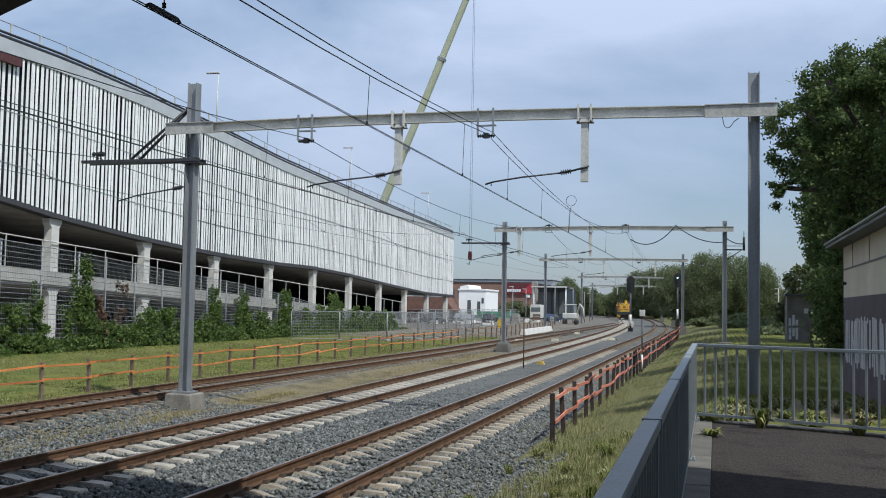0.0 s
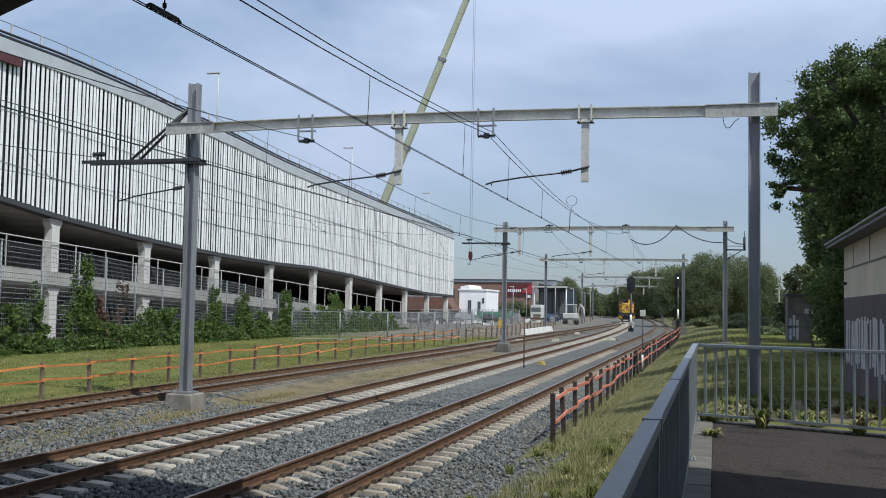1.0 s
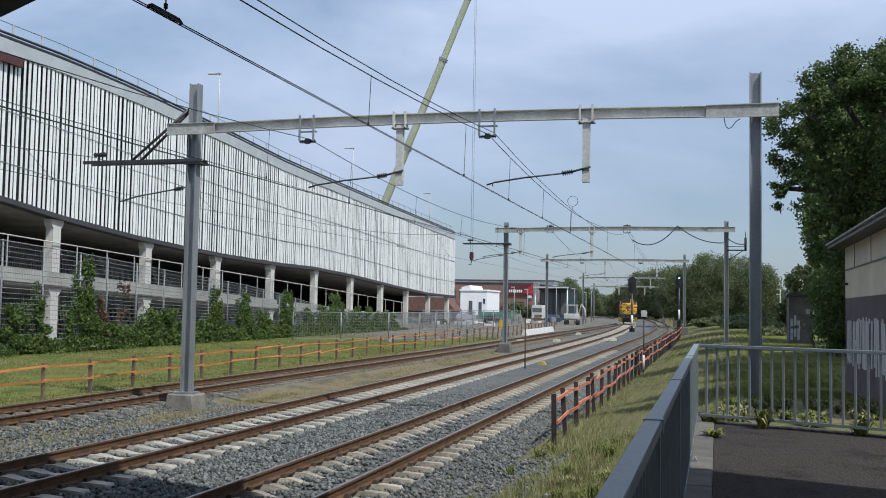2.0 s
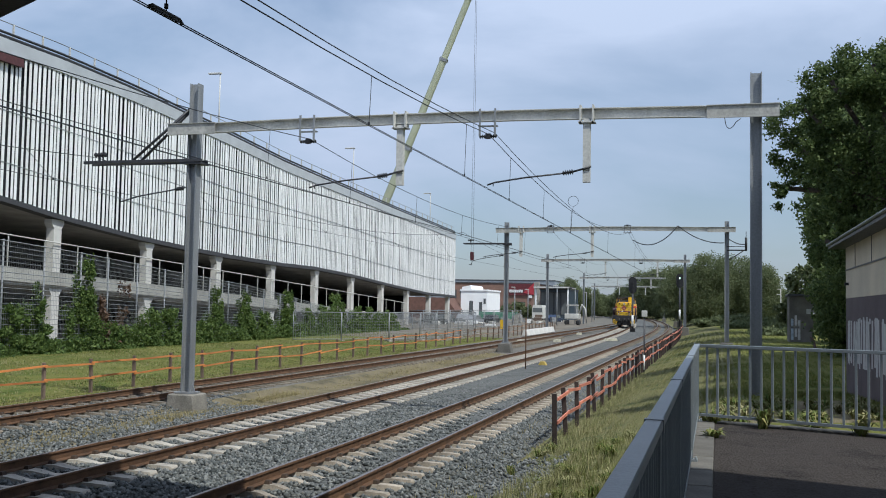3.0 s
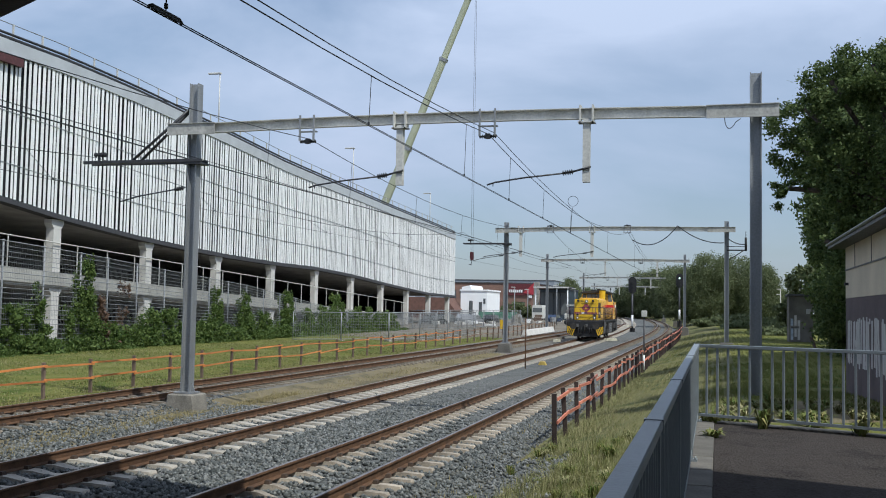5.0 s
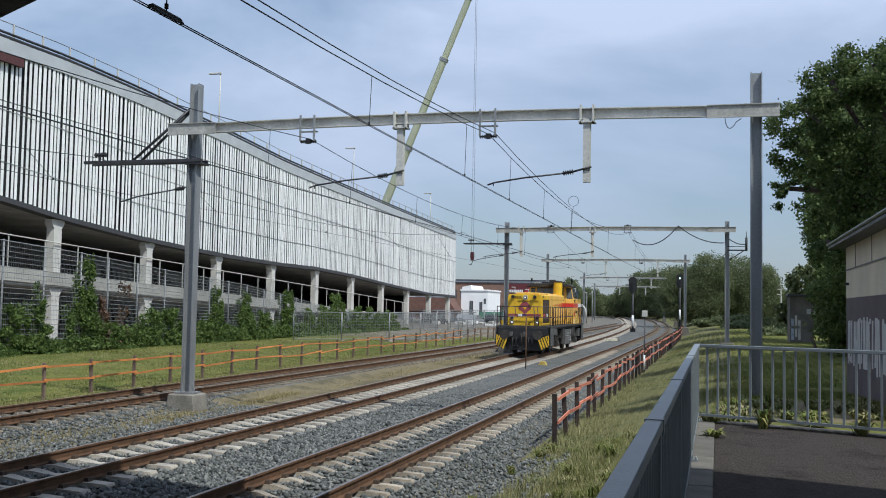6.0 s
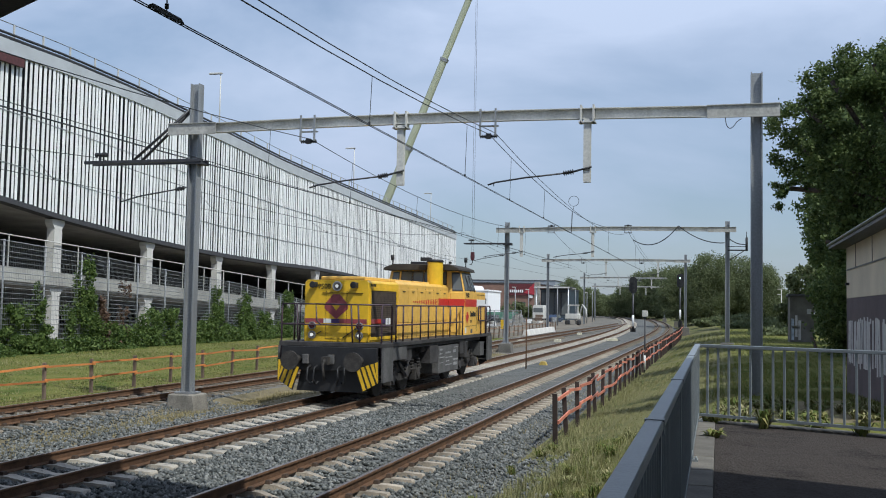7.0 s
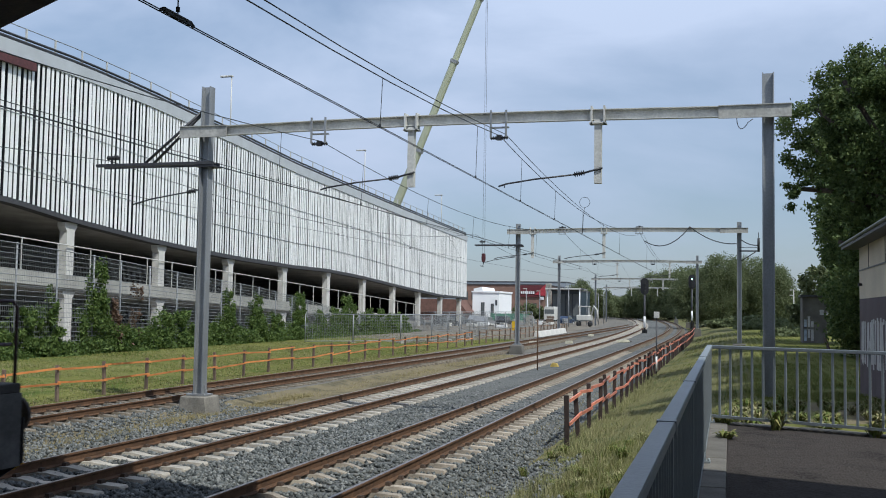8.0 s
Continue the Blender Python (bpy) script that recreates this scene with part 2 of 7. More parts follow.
def lathe(bm, a, b, rings, n=10, mat=0):
    """A turned solid from a to b: rings of (share of the way, radius)."""
    a, b = Vector(a), Vector(b)
    q = (b - a).to_track_quat("Z", "Y").to_matrix()
    rows = [[bm.verts.new(a.lerp(b, f) + q @ Vector((r * math.cos(k * math.tau / n), r * math.sin(k * math.tau / n), 0))) for k in range(n)] for f, r in rings]
    for u, w in zip(rows, rows[1:]):
        for k in range(n):
            bm.faces.new((u[k], u[(k + 1) % n], w[(k + 1) % n], w[k])).material_index = mat
    bm.faces.new(rows[0][::-1])
    bm.faces.new(rows[-1])


def finish(bm, bevel=0.0):
    bmesh.ops.recalc_face_normals(bm, faces=bm.faces)
    if bevel:
        bmesh.ops.bevel(bm, geom=list(bm.edges), offset=bevel, segments=1, affect="EDGES", clamp_overlap=True)
    return bm


def mesh(name, bm, mats, bevel=0.0):
    finish(bm, bevel)
    me = bpy.data.meshes.new(name)
    bm.to_mesh(me)
    bm.free()
    for m in (mats if isinstance(mats, (list, tuple)) else [mats]):
        me.materials.append(m)
    return me


def part(name, bm, mats, parent, label="", bevel=0.0):
    ob = new(name, mesh(name, bm, mats, bevel))
    ob.parent = parent
    if label:
        ob["label"] = label
    return ob


def thing(name, label, category, m=None, group="", kind=""):
    ob = new(name)
    ob.empty_display_size = 0.2
    if m is not None:
        ob.matrix_world = m
    return tagged(ob, label, category, group, kind)


def solid(name, bm, mats, label, category, group="", kind="", bevel=0.0):
    return tagged(new(name, mesh(name, bm, mats, bevel)), label, category, group, kind)


def joined(name, verts, faces, mats, smooth=False):
    me = bpy.data.meshes.new(name)
    me.from_pydata([tuple(v) for v in verts], [], faces)
    for m in (mats if isinstance(mats, (list, tuple)) else [mats]):
        me.materials.append(m)
    if smooth:
        me.polygons.foreach_set("use_smooth", [True] * len(me.polygons))
    me.update()
    return me


def raw(name, nv, verts, faces, mats):
    """Fast mesh from numpy arrays: verts (n,3), faces (m,k)."""
    me = bpy.data.meshes.new(name)
    k = faces.shape[1]
    me.vertices.add(len(verts))
    me.vertices.foreach_set("co", verts.astype(np.float32).ravel())
    me.loops.add(faces.size)
    me.loops.foreach_set("vertex_index", faces.astype(np.int32).ravel())
    me.polygons.add(len(faces))
    me.polygons.foreach_set("loop_start", np.arange(0, faces.size, k, dtype=np.int32))
    me.update(calc_edges=True)
    me.validate()
    for m in (mats if isinstance(mats, (list, tuple)) else [mats]):
        me.materials.append(m)
    return me


X1, X2, X3 = -5.855, -9.943, -15.425      # centre lines of the three tracks
GAUGE = 0.7525


# ---- ground ----
def profile_height(x):
    pts = ((-900, 0.6), (-60, 0.3), (-28, 0.1), (-19.5, -0.12), (-17.2, -0.22), (-16.9, -0.24), (-13.9, -0.24), (-13.4, -0.36), (-12.0, -0.36),
           (-11.4, -0.25), (-4.4, -0.25), (-3.7, -0.42), (-3.2, -0.3), (-1.4, 0.15), (0.6, 0.5), (2.5, 0.6), (12, 0.7), (60, 1.0), (900, 1.0))
    for (a, za), (b, zb) in zip(pts, pts[1:]):
        if x <= b:
            return za + (zb - za) * (x - a) / (b - a)
    return pts[-1][1]


def ground_height(x, y):
    """The profile, with a low mound behind the platform end."""
    mound = 0.26 * smooth((x + 0.6) / 0.9) * smooth((27.0 - y) / 7.0) if y > 14 else 0.0
    return profile_height(x) + gz(y) + mound


def build_ground():
    xs = [-900, -300, -120, -60, -45, -36, -29, -28, -24, -21, -19.5, -18.4, -17.2, -16.9, -15.4, -13.9, -13.4, -12.7, -12.0, -11.4, -9.9, -7.9, -5.9, -4.4, -3.7,
          -3.2, -2.6, -2, -1.4, -0.7, 0, 0.6, 1.5, 2.5, 5, 12, 30, 60, 200, 900]
    ys = [-60, -20] + list(range(0, 60, 1)) + list(range(60, 160, 4)) + list(range(160, 420, 10)) + [420, 600, 1000, 2500]
    verts, faces, mats = [], [], []
    for y in ys:
        for x in xs:
            jig = 0.05 * noise.noise(Vector((x * 0.7, y * 0.5, 3))) if (x < -17 or x > -3.6) else (0.02 * noise.noise(Vector((x * 2, y, 9))))
            shift = cx(y) if abs(x) < 100 else 0
            verts.append((x + shift, y, ground_height(x, y) + jig))
    n = len(xs)
    for j in range(len(ys) - 1):
        for i in range(n - 1):
            faces.append((j * n + i, j * n + i + 1, (j + 1) * n + i + 1, (j + 1) * n + i))
            c = 0.5 * (xs[i] + xs[i + 1])
            far_dirt = c < -17.2 and ys[j] > (82 if c > -19 else 68) + 2 * noise.noise(Vector((c, 1, 2)))
            mats.append(3 if c < -28.5 or far_dirt else 4 if c < -17.2 else 5 if -13.9 < c < -12.0 and ys[j] < 60 else 2 if c < -11.9 else 0 if c < -3.7 or (c < -2.8 and ys[j] < 18) or (c < -2.2 and ys[j] < 13) else 5 if -0.5 < c < 2.6 and 16 < ys[j] < 21 else 1 if c < 0.8 else 4)
    me = joined("ground", verts, faces, [BALLAST, GRASS, DUSTY, DIRT, GRASS_GREEN, VERGE], True)
    me.polygons.foreach_set("material_index", mats)
    tagged(new("ground", me), "flat railway ground with grey ballast, dry grass and dirt", "ground", kind="structure")


build_ground()


# ---- tracks ----
def rail_mesh(x, ys, cx):
    """Flat-bottomed rail: foot, web and head, with the worn top as its own surface."""
    prof = [(-0.07, -0.17), (0.07, -0.17), (0.07, -0.155), (0.012, -0.135), (0.012, -0.045), (0.036, -0.032), (0.036, -0.006), (0.026, 0.0),
            (-0.026, 0.0), (-0.036, -0.006), (-0.036, -0.032), (-0.012, -0.045), (-0.012, -0.135), (-0.07, -0.155)]
    verts, faces, mats = [], [], []
    n = len(prof)
    for y in ys:
        for px, pz in prof:
            verts.append((x + px + cx(y), y, pz + gz(y)))
    for j in range(len(ys) - 1):
        for i in range(n):
            k = (i + 1) % n
            faces.append((j * n + i, j * n + k, (j + 1) * n + k, (j + 1) * n + i))
            mats.append(1 if i == 7 else 0)
    me = joined("rail", verts, faces, [RUST, RAILTOP])
    me.polygons.foreach_set("material_index", mats)
    return me


def sleeper_mesh(mat, wide, sink):
    """Concrete sleeper, higher under the rails, waisted in the middle."""
    bm = bmesh.new()
    xs = [(-1.26, -0.215, 1.0), (-1.24, -0.185, 1.0), (-0.98, -0.172, 1.08), (-0.5, -0.172, 1.08), (-0.22, -0.2 - sink, 0.9), (0.22, -0.2 - sink, 0.9),
          (0.5, -0.172, 1.08), (0.98, -0.172, 1.08), (1.24, -0.185, 1.0), (1.26, -0.215, 1.0)]
    rings = []
    for x, top, half in xs:
        half *= wide
        rings.append([bm.verts.new((x, s * w, z)) for s, w, z in ((-1, half + 0.02, -0.33), (-1, half - 0.015, top), (1, half - 0.015, top), (1, half + 0.02, -0.33))])
    for a, b in zip(rings, rings[1:]):
        for k in range(3):
            bm.faces.new((a[k], a[k + 1], b[k + 1], b[k]))
    bm.faces.new(rings[0][::-1])
    bm.faces.new(rings[-1])
    return mesh("sleeper", bm, mat)


def build_track(x, label, parts_to, phase, mat, wide, sink, cx, end=300):
    SLEEPER_MESH = sleeper_mesh(mat, wide, sink)
    track = thing("railway_track", label, "railway track", group="tracks beside the platform")
    ys = [-30 + 3 * k for k in range(20)] + [30 + 2.5 * k for k in range(int((end + 80 - 30) / 2.5))]
    for s in (-1, 1):
        ob = new("rail", rail_mesh(x + s * GAUGE, ys, cx))
        ob.parent = track
    base_v = np.array([v.co for v in SLEEPER_MESH.vertices])
    base_f = [tuple(q.vertices) for q in SLEEPER_MESH.polygons]
    far_v, far_f, clip_v, clip_f = [], [], [], []
    k = 0
    y = phase - 12.0
    while y < end:
        if 6 < y < parts_to:
            ob = new("sleeper", SLEEPER_MESH)
            ob.matrix_world = pose(x + cx(y) + random.uniform(-0.012, 0.012), y, gz(y), 0, 0, random.uniform(-0.5, 0.5))
            ob.parent = track
        else:
            o = len(far_v)
            far_v += [(a + x + cx(y), b + y, c + gz(y)) for a, b, c in base_v]
            far_f += [tuple(i + o for i in f) for f in base_f]
        if y < 75:
            for s in (-1, 1):
                for e in (-0.105, 0.105):
                    o = len(clip_v)
                    cxx, w, h, l = x + cx(y) + s * GAUGE + e, 0.045, 0.055, 0.06
                    for dz in (0, 1):
                        q = 1 - 0.3 * dz
                        clip_v += [(cxx - w * q, y - l * q, -0.172 + h * dz), (cxx + w * q, y - l * q, -0.172 + h * dz), (cxx + w * q, y + l * q, -0.172 + h * dz), (cxx - w * q, y + l * q, -0.172 + h * dz)]
                    clip_f += [tuple(i + o for i in f) for f in ((4, 5, 6, 7), (0, 1, 5, 4), (1, 2, 6, 5), (2, 3, 7, 6), (3, 0, 4, 7))]
        y += 0.6
        k += 1
    ob = new("sleeper_rest", joined("sleeper_rest", far_v, far_f, SLEEPER if mat is SLEEPER else SLEEPER_OLD))
    ob.parent = track
    ob["kind"] = "stuff"
    ob = new("rail_fastening", joined("rail_fastening", clip_v, clip_f, DARKRUST))
    ob.parent = track
    ob["kind"] = "stuff"
    return track


build_track(X1, "rusty railway track on pale concrete sleepers in grey ballast", 66, 0.25, SLEEPER_BROWN, 0.085, 0.055, cx_near)
build_track(X2, "worn railway track on concrete sleepers carrying the locomotive", 66, 0.1, SLEEPER, 0.12, 0.02, cx_middle)
build_track(X3, "rusty siding track sunk in dusty old ballast", 48, 0.4, SLEEPER_OLD, 0.10, 0.03, cx_siding, 92)


# ---- overhead line ----
def hbeam(bm, x, y, z0, z1, w=0.26, d=0.26, t=0.016, m=None):
    """Upright H section: two flanges to the sides, web between."""
    box(bm, x - w / 2, x - w / 2 + t * 1.6, y - d / 2, y + d / 2, z0, z1, m)
    box(bm, x + w / 2 - t * 1.6, x + w / 2, y - d / 2, y + d / 2, z0, z1, m)
    box(bm, x - w / 2 + t * 1.6, x + w / 2 - t * 1.6, y - t / 2, y + t / 2, z0, z1, m)


def insulator(bm, a, b, r=0.05, n=5):
    rings = [(0.0, r * 0.45)]
    for k in range(n):
        f = (k + 0.5) / n
        rings += [(f - 0.32 / n, r * 0.45), (f - 0.1 / n, r), (f + 0.1 / n, r), (f + 0.32 / n, r * 0.45)]
    lathe(bm, a, b, rings + [(1.0, r * 0.45)])


def build_portal(y, xl, xr, zb, zt, ztr, drops, hangers, arm_to, stay=False, left_foot=0.15, right_foot=0.5):
    base = gz(y)
    c = 0.5 * (xl + xr)
    portal = thing("catenary_portal", "grey steel catenary portal spanning three tracks", "catenary portal", pose(c, y, 0), group="catenary portals")
    L = lambda x: x - c
    h = 0.26
    for x, foot, up in ((xl, left_foot, zt), (xr, right_foot, ztr)):
        bm = bmesh.new()
        hbeam(bm, L(x), 0, foot, up)
        if x == xl:
            for s in (-1, 1):
                prism(bm, [(L(x) + s * 0.13, foot), (L(x) + s * 0.24, foot), (L(x) + s * 0.13, foot + 0.28)], 1, -0.012, 0.012)
            box(bm, L(x) - 0.27, L(x) + 0.27, -0.22, 0.22, foot - 0.02, foot + 0.02)
        part("mast", bm, GALV, portal)
        bm = bmesh.new()
        low = profile_height(x) + base - 0.3
        prism(bm, [(L(x) - 0.46, low), (L(x) + 0.46, low), (L(x) + 0.37, foot - 0.03), (L(x) - 0.37, foot - 0.03)], 1, -0.38, 0.38)
        part("footing", bm, FOOTING if y < 30 else GRIMY_CONCRETE, portal, "weathered concrete footing block", 0.03)
    # cambered beam: an I section in short lengths
    bm = bmesh.new()
    x0, x1 = xl - 0.65, xr + 0.5
    n = 10
    prof = [(-0.30, 0), (-0.16, 0), (-0.16, 0.018), (-0.17, 0.018), (-0.17, h - 0.018), (-0.16, h - 0.018), (-0.16, h), (-0.30, h), (-0.30, h - 0.018), (-0.187, h - 0.018), (-0.187, 0.018), (-0.30, 0.018)]
    rings = []
    for k in range(n + 1):
        x = x0 + (x1 - x0) * k / n
        lift = zb + 0.09 * math.sin(math.pi * k / n)
        rings.append([bm.verts.new((L(x), u, lift + w)) for u, w in prof])
    for u, w in zip(rings, rings[1:]):
        for i in range(len(prof)):
            j = (i + 1) % len(prof)
            bm.faces.new((u[i], u[j], w[j], w[i]))
    bm.faces.new(rings[0][::-1])
    bm.faces.new(rings[-1])
    part("beam", bm, GALV_LIGHT, portal, "stained pale steel cross beam")
    for a, b in ((x0, xl + 0.75), (xr - 1.1, x1)):
        bm = bmesh.new()
        box(bm, L(a), L(b), -0.325, -0.31, zb - 0.01, zb + h + 0.03)
        box(bm, L(a), L(b), -0.36, -0.325, zb + h + 0.01, zb + h + 0.03)
        box(bm, L(a), L(b), -0.36, -0.325, zb - 0.02, zb - 0.005)
        part("splice_plate", bm, SPLICE, portal)
    for x, z in drops:
        bm = bmesh.new()
        box(bm, L(x) - 0.085, L(x) + 0.085, -0.30, -0.14, z, zb + 0.06)
        part("drop_post", bm, GALV_LIGHT, portal)
        bm = bmesh.new()
        for s in (-1, 1):
            box(bm, L(x) + s * 0.15 - 0.02, L(x) + s * 0.15 + 0.02, -0.36, -0.1, zb - 0.03, zb + h + 0.14)
        box(bm, L(x) - 0.2, L(x) + 0.2, -0.36, -0.1, zb - 0.03, zb + 0.0)
        part("clamp", bm, GALV_LIGHT, portal)
        bm = bmesh.new()
        rod(bm, (L(x) + 0.12, -0.33, z + 0.36), (L(x) - 0.3, -0.33, z + 0.25), 0.025)
        part("arm_root", bm, DARKSTEEL, portal)
        bm = bmesh.new()
        insulator(bm, (L(x) - 0.3, -0.33, z + 0.25), (L(x) - 0.56, -0.33, z + 0.21), 0.065)
        part("insulator", bm, BLACK, portal, "dark ribbed insulator")
        bm = bmesh.new()
        pipe(bm, [(L(x) - 0.56, -0.33, z + 0.21), (L(x) - 1.5, -0.33, z + 0.12), (L(x) - 2.2, -0.33, z + 0.02), (L(x) - 2.4, -0.33, z - 0.04)], 0.022)
        rod(bm, (L(x) - 2.25, -0.33, z + 0.02), (L(x) - 2.25, -0.33, 5.46 + base), 0.012)
        part("steady_arm", bm, DARKSTEEL, portal)
    for x, z in hangers:
        bm = bmesh.new()
        box(bm, L(x) - 0.24, L(x) + 0.24, -0.28, -0.18, zb - 0.04, zb - 0.01)
        part("hanger_plate", bm, GALV, portal)
        for s in (-1, 1):
            bm = bmesh.new()
            box(bm, L(x) + s * 0.19 - 0.022, L(x) + s * 0.19 + 0.022, -0.345, -0.302, min(z, zb) - 0.02, zb + h + 0.13)
            part("hanger", bm, GALV, portal)
        bm = bmesh.new()
        insulator(bm, (L(x) - 0.22, -0.23, z - 0.02), (L(x) - 0.06, -0.23, z - 0.02), 0.05, 3)
        part("insulator", bm, BLACK, portal, "dark ribbed insulator")
        bm = bmesh.new()
        insulator(bm, (L(x) + 0.06, -0.23, z - 0.02), (L(x) + 0.22, -0.23, z - 0.02), 0.05, 3)
        part("insulator", bm, BLACK, portal, "dark ribbed insulator")
        bm = bmesh.new()
        box(bm, L(x) - 0.06, L(x) + 0.06, -0.27, -0.19, z - 0.08, z + 0.05)
        part("wire_clamp", bm, BLACK, portal)
    if arm_to is not None:
        za = zb - 0.68
        bm = bmesh.new()
        box(bm, L(arm_to), L(xl) + 0.3, -0.24, -0.14, za - 0.05, za + 0.03)
        box(bm, L(arm_to), L(xl) + 0.3, 0.14, 0.2, za - 0.05, za + 0.03)
        box(bm, L(xl) - 0.22, L(xl) + 0.32, -0.22, 0.22, za - 0.11, za - 0.06)
        part("bracket_arm", bm, DARKSTEEL, portal)
        if stay:
            for u, w in ((-0.19, -0.05), (0.16, 0.05)):
                bm = bmesh.new()
                rod(bm, (L(arm_to) + 1.5, u, za + 0.02), (L(xl) - 0.12, w, zt - 0.65), 0.04)
                part("stay", bm, DARKSTEEL, portal)
        bm = bmesh.new()
        box(bm, L(arm_to) + 0.45, L(arm_to) + 0.49, -0.2, -0.16, za + 0.02, za + 0.25)
        part("pin", bm, DARKSTEEL, portal)
        bm = bmesh.new()
        insulator(bm, (L(arm_to) + 0.3, -0.18, za + 0.2), (L(arm_to) + 0.68, -0.18, za + 0.2), 0.07, 4)
        part("insulator", bm, BLACK, portal, "dark ribbed insulator")
        bm = bmesh.new()
        insulator(bm, (L(xl) - 0.18, -0.2, za - 0.75), (L(xl) - 0.45, -0.2, za - 0.79), 0.06, 4)
        part("insulator", bm, BLACK, portal, "dark ribbed insulator")
        bm = bmesh.new()
        pipe(bm, [(L(xl) - 0.13, -0.2, za - 0.74), (L(xl) - 0.45, -0.2, za - 0.79), (L(xl) - 1.5, -0.2, za - 0.95), (L(xl) - 2.1, -0.2, za - 1.1)], 0.02)
        part("steady_arm", bm, DARKSTEEL, portal)
    return portal


P1, P2, P3, P4 = 24.13, 62.0, 107.5, 162.0
build_portal(P1, -13.57, 0.84, 7.0, 8.4, 8.06, [(-7.7, 5.55), (-3.03, 5.55)], [(-10.2, 6.74), (-5.45, 6.74)], -16.83, True)
build_portal(P2, -12.83, 0.505, 7.267, 7.92, 7.92, [(-11.87, 5.75), (-7.44, 5.75)], [(-10.0, 7.68), (-5.31, 7.68)], -15.59, left_foot=0.36, right_foot=0.75)
build_portal(P3, -17.72, -3.31, 7.6, 8.43, 8.43, [(-11.5, 6.1), (-6.1, 6.1)], [(-13.9, 7.5), (-7.8, 7.5)], None, right_foot=0.9)
build_portal(P4, -20.8, -6.3, 7.5, 8.4, 8.4, [(-15.4, 6.0), (-10.2, 6.0)], [(-17.0, 7.3), (-12.0, 7.3)], None, right_foot=1.0)
build_portal(208, -24.5, -10.5, 7.2, 8.0, 8.0, [(-19.4, 5.7), (-14.2, 5.7)], [(-20.0, 7.0)], None, right_foot=1.1)


def wire_run(name, label, pts, r=0.012):
    bm = bmesh.new()
    pipe(bm, pts, r, 5)
    return solid(name, bm, WIRE, label, "overhead wire", group="overhead wires")


def span(a, b, sag, n=12):
    a, b = Vector(a), Vector(b)
    return [a.lerp(b, k / n) - Vector((0, 0, 4 * sag * (k / n) * (1 - k / n))) for k in range(n + 1)]


def build_wires():
    stations = [-14.0, P1 - 0.23, P2 - 0.23, P3 - 0.23, P4 - 0.23, 208, 260]
    for x, bend_, stag, over, drops in ((X1, cx_near, 0.38, 0.41, (15.3, 21.7, 26.7, 32.2, 38.5, 45, 52, 70, 80, 90)), (X2, cx_middle, -0.25, -0.2, (21.5, 27, 33.5, 40, 47, 54, 72, 84)),
                                           (X3, cx_siding, -0.1, -0.9, (21, 29, 38, 47, 56))):
        contact, mess = [], []
        for k, y in enumerate(stations):
            s = stag if k < 3 or k % 2 else -stag
            contact.append(Vector((x + bend_(y) + s, y, 5.45 + (0 if y < 70 else gz(y)))))
            top = (6.78 if y < 30 else 7.62 if y < 70 else 7.2 + gz(y)) - (0.34 if x == X3 else 0)
            mess.append(Vector((x + bend_(y) + (over if y < 70 else s), y, top)))
        for d in (-0.02, 0.02) if x == X1 else (0.0,):
            wire_run("contact_wire", "taut dark contact wire above the track", [q + Vector((d, 0, 0)) for q in contact], 0.007)
        sags = (0.75, 0.85, 0.95, 0.95, 0.95, 0.95)
        mp = []
        for a, b, sag in zip(mess, mess[1:], sags):
            mp += span(a, b, sag, 14)[:-1]
        mp.append(mess[-1])
        wire_run("messenger_wire", "sagging dark messenger wire above the track", mp, 0.010)
        if x == X1:
            # the second wire runs lower to the next portal
            second = [q + Vector((0.16, 0, 0.025 - 0.42 * smooth((q.y - 30) / 32) * (1 if q.y < 63 else 0))) for q in mp]
            wire_run("messenger_wire", "sagging dark messenger wire above the track", second, 0.009)
        # droppers
        bm = bmesh.new()
        for (a, b), (ca, cb), sag in zip(zip(mess, mess[1:]), zip(contact, contact[1:]), sags):
            for y in drops:
                f = (y - a.y) / (b.y - a.y)
                if 0 < f < 1:
                    top = a.lerp(b, f) - Vector((0, 0, 4 * sag * f * (1 - f)))
                    low = ca.lerp(cb, f)
                    rod(bm, top, low, 0.006, 4)
                    rod(bm, low, low + Vector((0, 0, 0.05)), 0.02, 5)
        solid("dropper_wires", bm, WIRE, "thin vertical dropper wires between messenger and contact wire", "overhead wire", kind="stuff")
    wire_run("feeder_wire", "straight dark feeder wire running beside the siding", [(-15.3, -14, 6.7), (-15.3, P1, 6.8), (-14.9, P2, 6.95), (-15.2, P3, 7.2)], 0.02)


build_wires()


# ---- platform end, railings ----
PZ = 0.85


